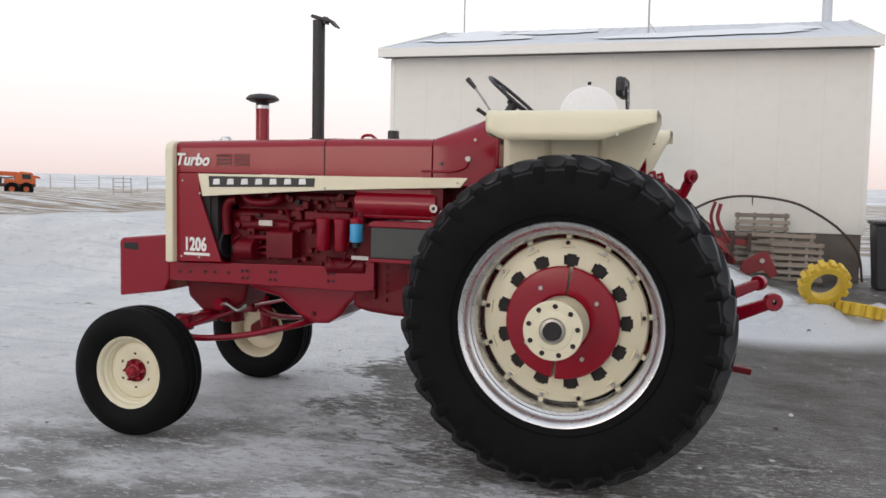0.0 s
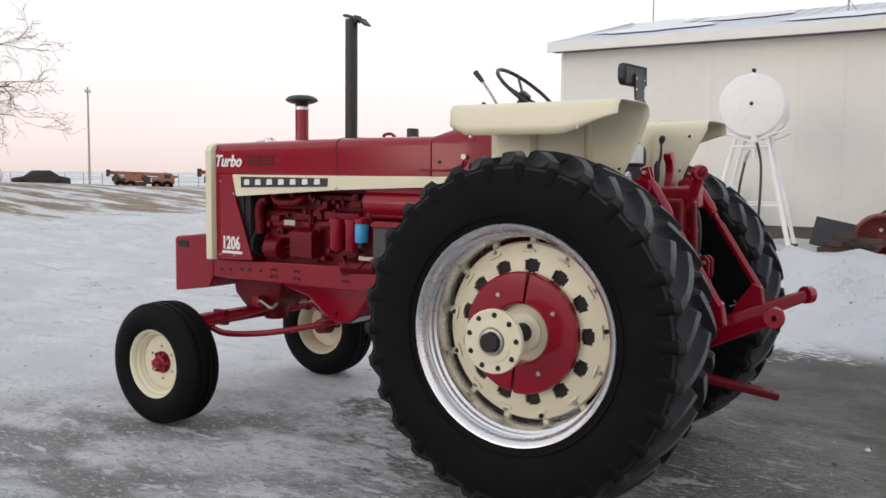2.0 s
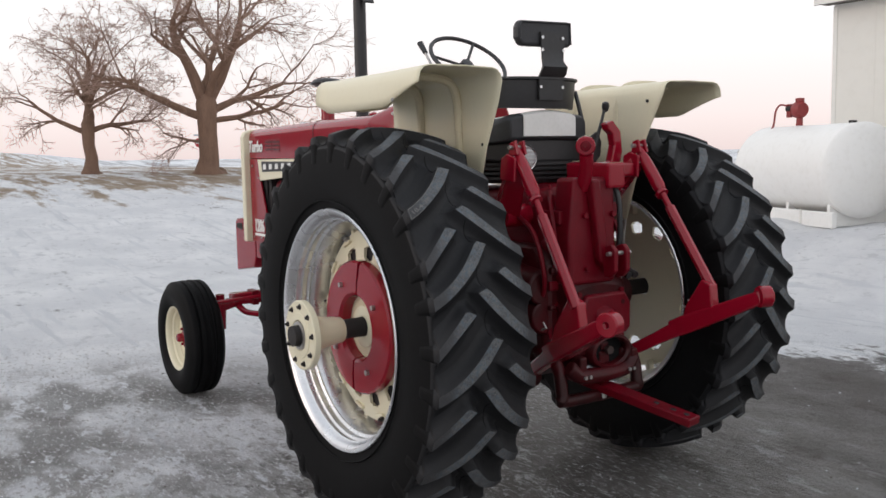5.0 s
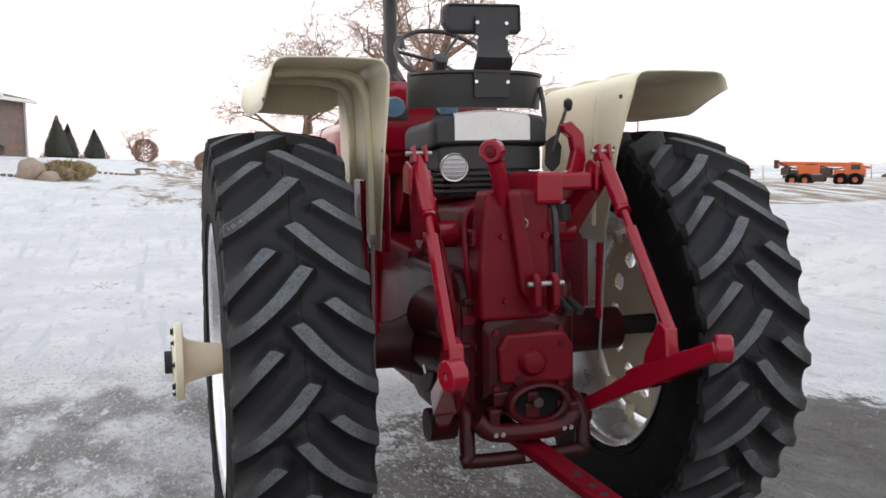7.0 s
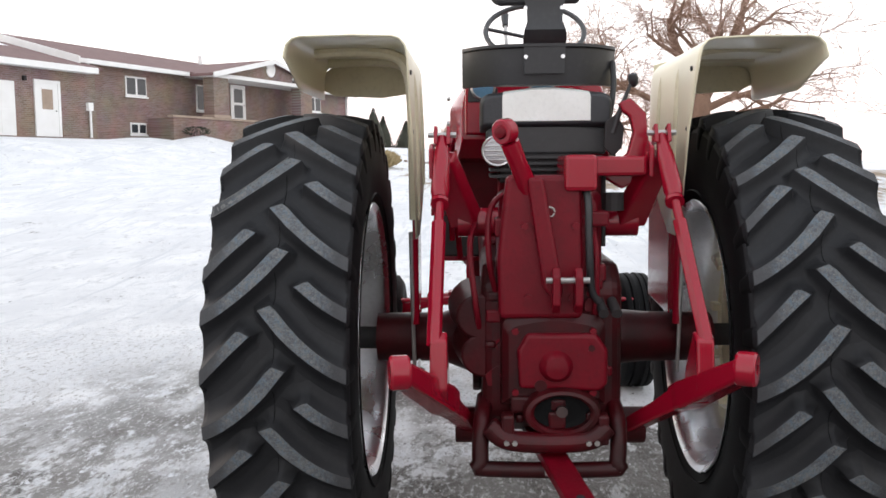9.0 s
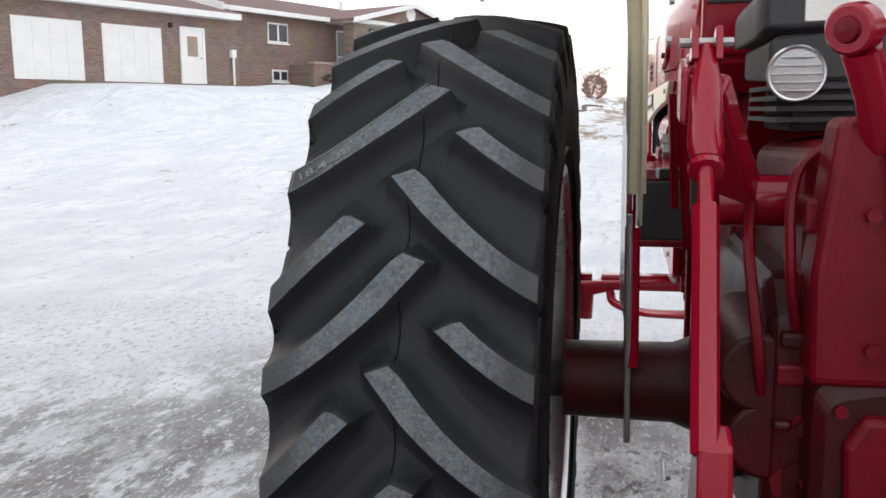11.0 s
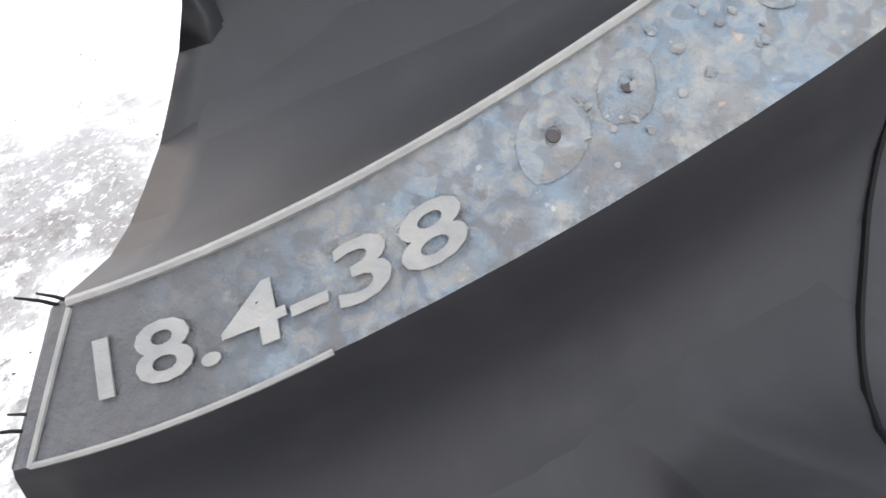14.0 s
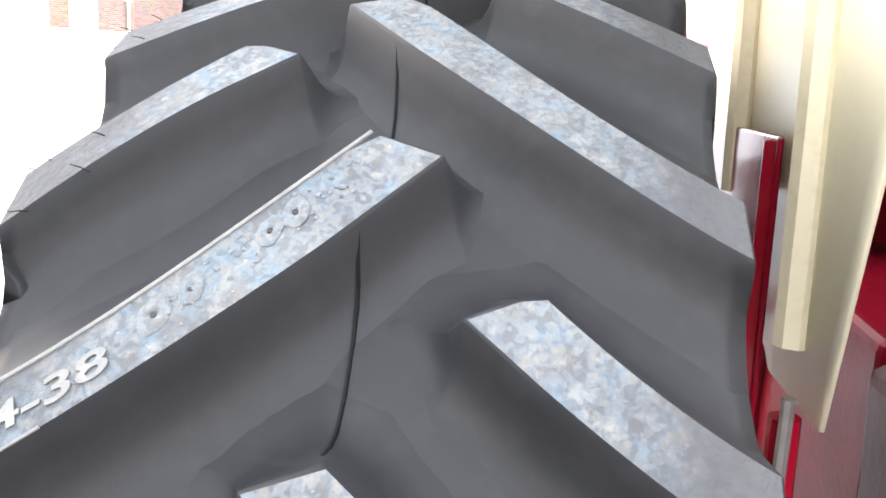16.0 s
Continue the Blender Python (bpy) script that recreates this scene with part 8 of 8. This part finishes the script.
for k, (u, v, r, h) in enumerate(((8.4, 9.3, 1.1, 0.8), (9.9, 9.0, 0.8, 0.7))):
    x, y = -33.7 - 0.928 * u + 0.373 * v, -16.85 + 0.373 * u + 0.928 * v
    o = leafy_bush("dry_grass_clump", "clump of pale dry ornamental grass", (0, 0, 0), r, h, GRASSDRY, 40 + k, False, 900, 0.22)
    o.matrix_basis = pose(x, y, land(x, y) - 0.03)


def boulder(x, y, s, seed):
    rnd = random.Random(seed)
    bm = bmesh.new()
    bmesh.ops.create_icosphere(bm, subdivisions=3, radius=1)
    off = Vector((rnd.uniform(0, 9), rnd.uniform(0, 9), 0))
    for v in bm.verts:
        v.co *= 1 + 0.35 * noise.noise(v.co * 1.3 + off)
        v.co.x *= s[0]; v.co.y *= s[1]; v.co.z *= s[2]
    o = tagged(part("boulder", bm, STONE, smooth=True), "pale landscaping boulder in the garden bed", "boulder", "boulders")
    o.matrix_basis = pose(x, y, land(x, y) + s[2] * 0.4)


boulder(-37.0, -6.3, (0.8, 0.6, 0.62), 1)
boulder(-37.9, -5.5, (0.6, 0.7, 0.45), 2)
boulder(-36.6, -5.6, (0.45, 0.45, 0.3), 3)
bed = tagged(empty("garden_edging"), "reddish brick edging of a garden bed in the snow", "edging")
for k in range(60):
    u = 5 + k * 0.32
    x, y = -33.7 - 0.928 * u + 0.373 * (7.5 + 0.8 * math.sin(k * 0.2)), -16.85 + 0.373 * u + 0.928 * (7.5 + 0.8 * math.sin(k * 0.2))
    part("brick", box(bmesh.new(), (-0.14, -0.06, 0), (0.14, 0.06, 0.12)), BRICK, bed, bevel=0.01).matrix_basis = pose(x, y, land(x, y) - 0.01, 0, 0, 158 + 12 * math.cos(k * 0.2))


# ---- bare trees ----
def bare_tree(name, label, at, height, trunk_r, seed, forks, droop=0.0, size=0.5):
    """Tapered trunk with limbs, branches and many fine twigs."""
    rnd = random.Random(seed)
    wood, fine = bmesh.new(), bmesh.new()

    def limb(p, d, length, r, depth):
        n = 6
        pts, rs = [p.copy()], [r]
        q, dd = p.copy(), d.normalized()
        wander = 0.16 if depth < 3 else 0.24
        for k in range(n):
            dd = (dd + Vector((rnd.gauss(0, wander), rnd.gauss(0, wander), rnd.gauss(0.03 if depth < 2 else -droop, wander * 0.7)))).normalized()
            q = q + dd * length / n
            pts.append(q.copy())
            rs.append(r * (1 - 0.55 * (k + 1) / n))
        if r > 0.022:
            tube(wood, pts, rs, 9 if r > 0.12 else 6, caps=False)
        else:
            tube(fine, pts, [max(0.010, x) for x in rs], 3, caps=False)
        if depth >= 5 or length < 0.5:
            return
        kids = {0: 5, 1: 5, 2: 5, 3: 4, 4: 4}[depth]
        for k in range(kids):
            i = rnd.randint(2, n) if k else n
            base = pts[i]
            axis = (pts[i] - pts[i - 1]).normalized()
            side = axis.orthogonal().normalized()
            side.rotate(Matrix.Rotation(rnd.uniform(0, 2 * math.pi), 3, axis))
            a = radians(rnd.uniform(22, 58))
            nd = axis * math.cos(a) + side * math.sin(a)
            nd.z = nd.z * 0.8 + (0.10 if depth < 2 else 0.0)
            limb(base, nd, length * rnd.uniform(0.48, 0.70), rs[i] * rnd.uniform(0.5, 0.72), depth + 1)

    th = height * 0.24
    flare = [(0.0, 1.85), (0.15, 1.45), (0.45, 1.12), (1.0, 0.94), (th * 0.6, 0.90), (th, 1.02), (th * 1.1, 0.8)]
    tube(wood, [Vector((rnd.gauss(0, 0.04), rnd.gauss(0, 0.04), z - 0.1)) for z, w in flare], [trunk_r * w for z, w in flare], 14, caps=False)
    for z, dx, dy, dz, ln, r in forks:
        limb(Vector((dx * trunk_r * 0.3, dy * trunk_r * 0.3, z)), Vector((dx, dy, dz)), ln, trunk_r * r, 0 if r > 0.5 else 1)
    tree = tagged(empty(name, at), label, "tree")
    tree.scale = (size, size, size)
    part("trunk", wood, BARK, tree, smooth=True)
    part("crown", fine, TWIG, tree)
    return tree


BIGX, BIGY, SMX, SMY = -21.7, 5.9, -23.2, 3.0
# the limbs reach sideways across the view (along y) as much as up
bare_tree("bare_tree", "large old bare tree with wide limbs lit pink from behind", (BIGX, BIGY, land(BIGX, BIGY)), 17, 0.58, 5,
          [(3.9, 0.1, -0.35, 1.0, 5.0, 0.66), (4.0, -0.1, 0.30, 1.0, 5.2, 0.68), (3.5, 0.2, 0.9, 0.45, 4.6, 0.40), (3.2, -0.1, -1.0, 0.42, 5.0, 0.44), (3.0, 0.3, 1.0, 0.22, 4.4, 0.32), (4.2, 0.6, 0.1, 0.8, 4.2, 0.46), (4.2, -0.6, 0.0, 0.9, 4.6, 0.48), (1.8, -0.1, -1.0, 0.1, 2.6, 0.18)])
bare_tree("bare_tree", "smaller bare spreading tree on the snowy lawn", (SMX, SMY, land(SMX, SMY)), 12, 0.36, 12,
          [(2.6, 0.1, -0.4, 1.0, 3.7, 0.66), (2.6, 0.0, 0.35, 1.0, 3.9, 0.7), (2.4, 0.2, 0.95, 0.5, 3.4, 0.45), (2.3, -0.2, -1.0, 0.45, 3.3, 0.45), (2.7, 0.7, 0.0, 0.9, 3.3, 0.5), (2.7, -0.7, 0.1, 0.9, 3.3, 0.5)], droop=0.03)
bare_tree("bare_tree", "small far bare tree by the road", (-118.0, -4.0, land(-118.0, -4.0)), 5, 0.18, 21,
          [(1.2, 0.0, -0.6, 1.0, 2.2, 0.7), (1.2, 0.0, 0.6, 1.0, 2.2, 0.7), (1.1, 0.5, 0.3, 0.7, 2.0, 0.6)], size=1.0)


# ---- machines and marks out on the field ----
def heavy_truck(at, turn, bright):
    """Orange carrier: cab at one end, long boom laid over the deck, wheels in two groups."""
    t = tagged(empty("truck_crane", at, turn), "orange truck crane parked far off on the snow", "truck", "orange trucks")
    m = ORANGE if bright else ORANGE_OLD
    part("deck", box(bmesh.new(), (-3.4, -1.1, 0.80), (3.4, 1.1, 1.08)), RUSTY, t, "dark steel carrier frame", bevel=0.04)
    for x0, x1, z0, z1 in ((-3.6, -2.9, 1.1, 1.75), (-2.8, -2.0, 1.1, 1.55), (-0.1, 0.7, 1.1, 1.7), (0.9, 1.7, 1.1, 1.5), (-1.0, 0.2, 0.45, 0.85), (1.75, 2.1, 1.1, 1.9)):
        part("machine_box", box(bmesh.new(), (x0, -1.0, z0), (x1, 1.0, z1)), RUSTY if x0 < 0.5 else m, t, bevel=0.05)
    part("boom_rest", prism(bmesh.new(), [(-3.7, 1.1), (-3.3, 2.0), (-3.1, 2.0), (-3.3, 1.1)], -0.5, 0.5), RUSTY, t)
    part("hose_bundle", tube(bmesh.new(), curve_pts([(-3.9, -0.4, 2.3), (-2.5, -0.45, 1.7), (-1.0, -0.45, 2.0), (0.8, -0.42, 1.6), (2.0, -0.4, 1.7)]), 0.07, 6), RUSTY, t)
    cab = part("cab", prism(bmesh.new(), [(2.0, 1.15), (2.0, 2.05), (2.3, 2.2), (3.2, 2.1), (3.5, 1.5), (3.5, 0.8), (2.4, 0.8)], -1.0, 1.0), m, t, bevel=0.06)
    part("cab_window", box(bmesh.new(), (2.35, -1.02, 1.5), (3.1, -1.0, 1.95)), PANE, cab)
    part("boom", prism(bmesh.new(), [(-4.0, 1.95), (-3.9, 2.35), (1.9, 2.15), (3.9, 1.75), (3.9, 1.55), (1.9, 1.75)], -0.35, 0.35), m, t, "orange boom laid flat", bevel=0.03)
    part("boom_head", box(bmesh.new(), (-4.3, -0.3, 1.7), (-3.9, 0.3, 2.5)), RUSTY, t, bevel=0.03)
    part("engine_house", box(bmesh.new(), (-2.2, -1.0, 1.15), (-0.2, 1.0, 1.95)), m, t, bevel=0.05)
    for x in (-2.6, -1.5, 1.5, 2.7):
        for s in (-1, 1):
            w = part("wheel", lathe(bmesh.new(), [(0.24, -0.20), (0.56, -0.21), (0.62, -0.13), (0.62, 0.13), (0.56, 0.21), (0.24, 0.20)], 24, closed=True), RUBBER, t, smooth=True)
            w.matrix_basis = pose(x, s * 0.95, 0.60)
            part("rim", lathe(bmesh.new(), [(0.001, -0.10), (0.2, -0.12), (0.245, -0.15)], 20), m, w).matrix_basis = pose(0, 0, 0, 0, 0, 0 if s < 0 else 180)
    return t


ORANGE_OLD = material("weathered_orange_paint", (0.36, 0.13, 0.07), 0.6, second=(0.25, 0.10, 0.06), scale=1.2, fine_amount=0.3)
for x, y, br, turn, size in ((-38.88, 28.18, False, 47, 0.46), (-35.1, 31.9, True, 44, 0.57)):
    heavy_truck((x, y, land(x, y)), turn, br).scale = (size, size, size)

x, y = -66.8, 40.1
car = tagged(empty("car", (x, y, land(x, y)), 60), "dark car parked far off", "car")
part("body", prism(bmesh.new(), [(-2.2, 0.3), (-2.25, 0.75), (-1.3, 0.92), (-0.7, 1.4), (0.7, 1.42), (1.4, 0.95), (2.2, 0.8), (2.25, 0.3)], -0.85, 0.85), BLACK, car, bevel=0.06)
part("side_window", prism(bmesh.new(), [(-1.0, 0.95), (-0.6, 1.33), (0.6, 1.33), (1.1, 0.95)], -0.87, -0.86), PANE, car)
for wx in (-1.4, 1.4):
    for s in (-0.75, 0.75):
        part("wheel", lathe(bmesh.new(), [(0.1, -0.1), (0.3, -0.1), (0.33, 0), (0.3, 0.1), (0.1, 0.1)], 20, closed=True), RUBBER, car).matrix_basis = pose(wx, s, 0.33)
x, y = -65.6, 34.3
pt = tagged(empty("storage_tank", (x, y, land(x, y)), 62), "pale rounded storage tank on short legs in the field", "tank")
part("body", lathe(bmesh.new(), [(0.001, -1.5), (0.45, -1.4), (0.66, -1.1), (0.7, -0.8), (0.7, 0.8), (0.66, 1.1), (0.45, 1.4), (0.001, 1.5)], 32, (0, 0, 0.95), "x"), PINKWHITE, pt, smooth=True)
for dx in (-0.9, 0.9):
    part("leg", box(bmesh.new(), (dx - 0.1, -0.45, -0.05), (dx + 0.1, 0.45, 0.4)), CONCRETE, pt)
part("fitting", tube(bmesh.new(), [(0, 0, 1.6), (0, 0, 1.8)], 0.12, 10), STEEL, pt)

pole = tagged(empty("utility_pole", (-27.6, 16.6, land(-27.6, 16.6) - 0.1)), "weathered wooden utility pole", "pole")
part("post", tube(bmesh.new(), [(0, 0, 0), (0, 0, 3.75)], [0.045, 0.03], 12), POLEWOOD, pole, smooth=True)
part("crossarm", box(bmesh.new(), (-0.03, -0.12, 3.55), (0.03, 0.12, 3.60)), POLEWOOD, pole)
for y in (-0.10, 0.10):
    part("insulator", tube(bmesh.new(), [(0, y, 3.60), (0, y, 3.68)], [0.025, 0.015], 8), STEEL, pole)
x, y = 2.62 - 0.9432 * 70, -3.64 + 0.3321 * 70
sg = tagged(empty("road_sign", (x, y, land(x, y)), 70), "red octagonal road sign on a thin post", "sign")
part("post", tube(bmesh.new(), [(0, 0, -0.1), (0, 0, 2.3)], 0.035, 8), STEEL, sg)
part("plate", tube(bmesh.new(), [(0, -0.05, 1.9), (0, -0.07, 1.9)], 0.4, 8), SIGNRED, sg)
part("plate_bar", box(bmesh.new(), (-0.27, -0.08, 1.83), (0.27, -0.072, 1.97)), HOUSE_WHITE, sg)
part("name_plate", box(bmesh.new(), (-0.45, -0.06, 2.4), (0.45, -0.04, 2.55)), SHED_ROOF, sg)
x, y = 0.8 - 0.6022 * 62, -5.2 + 0.7983 * 62
gate = tagged(empty("field_gate", (x, y, land(x, y)), 35), "thin grey pipe gate in the field", "gate")
for dx in (-0.55, 0.55):
    part("post", tube(bmesh.new(), [(dx, 0, -0.1), (dx, 0, 1.15)], 0.035, 8), STEEL, gate)
for z in (0.2, 0.55, 0.85, 1.1):
    part("rail", tube(bmesh.new(), [(-0.55, 0, z), (0.55, 0, z)], 0.022, 6), STEEL, gate)
fence = tagged(empty("wire_fence"), "low wire fence with thin posts far off", "fence")
for k in range(26):
    x, y = -40 - 1.9 * k, 62 - 2.0 * k * 0.35
    part("post", tube(bmesh.new(), [(x, y, land(x, y) - 0.1), (x, y, land(x, y) + 1.2)], 0.05, 5), POLEWOOD, fence)
rk = tagged(empty("field_bale", (-62.5, 63.5, land(-62.5, 63.5))), "dark snow-dusted heap in the field", "heap")
bm = bmesh.new()
bmesh.ops.create_icosphere(bm, subdivisions=3, radius=1)
for v in bm.verts:
    v.co *= 1 + 0.3 * noise.noise(v.co * 1.5)
    v.co.z *= 0.45
part("heap", bm, RUSTY, rk, smooth=True)
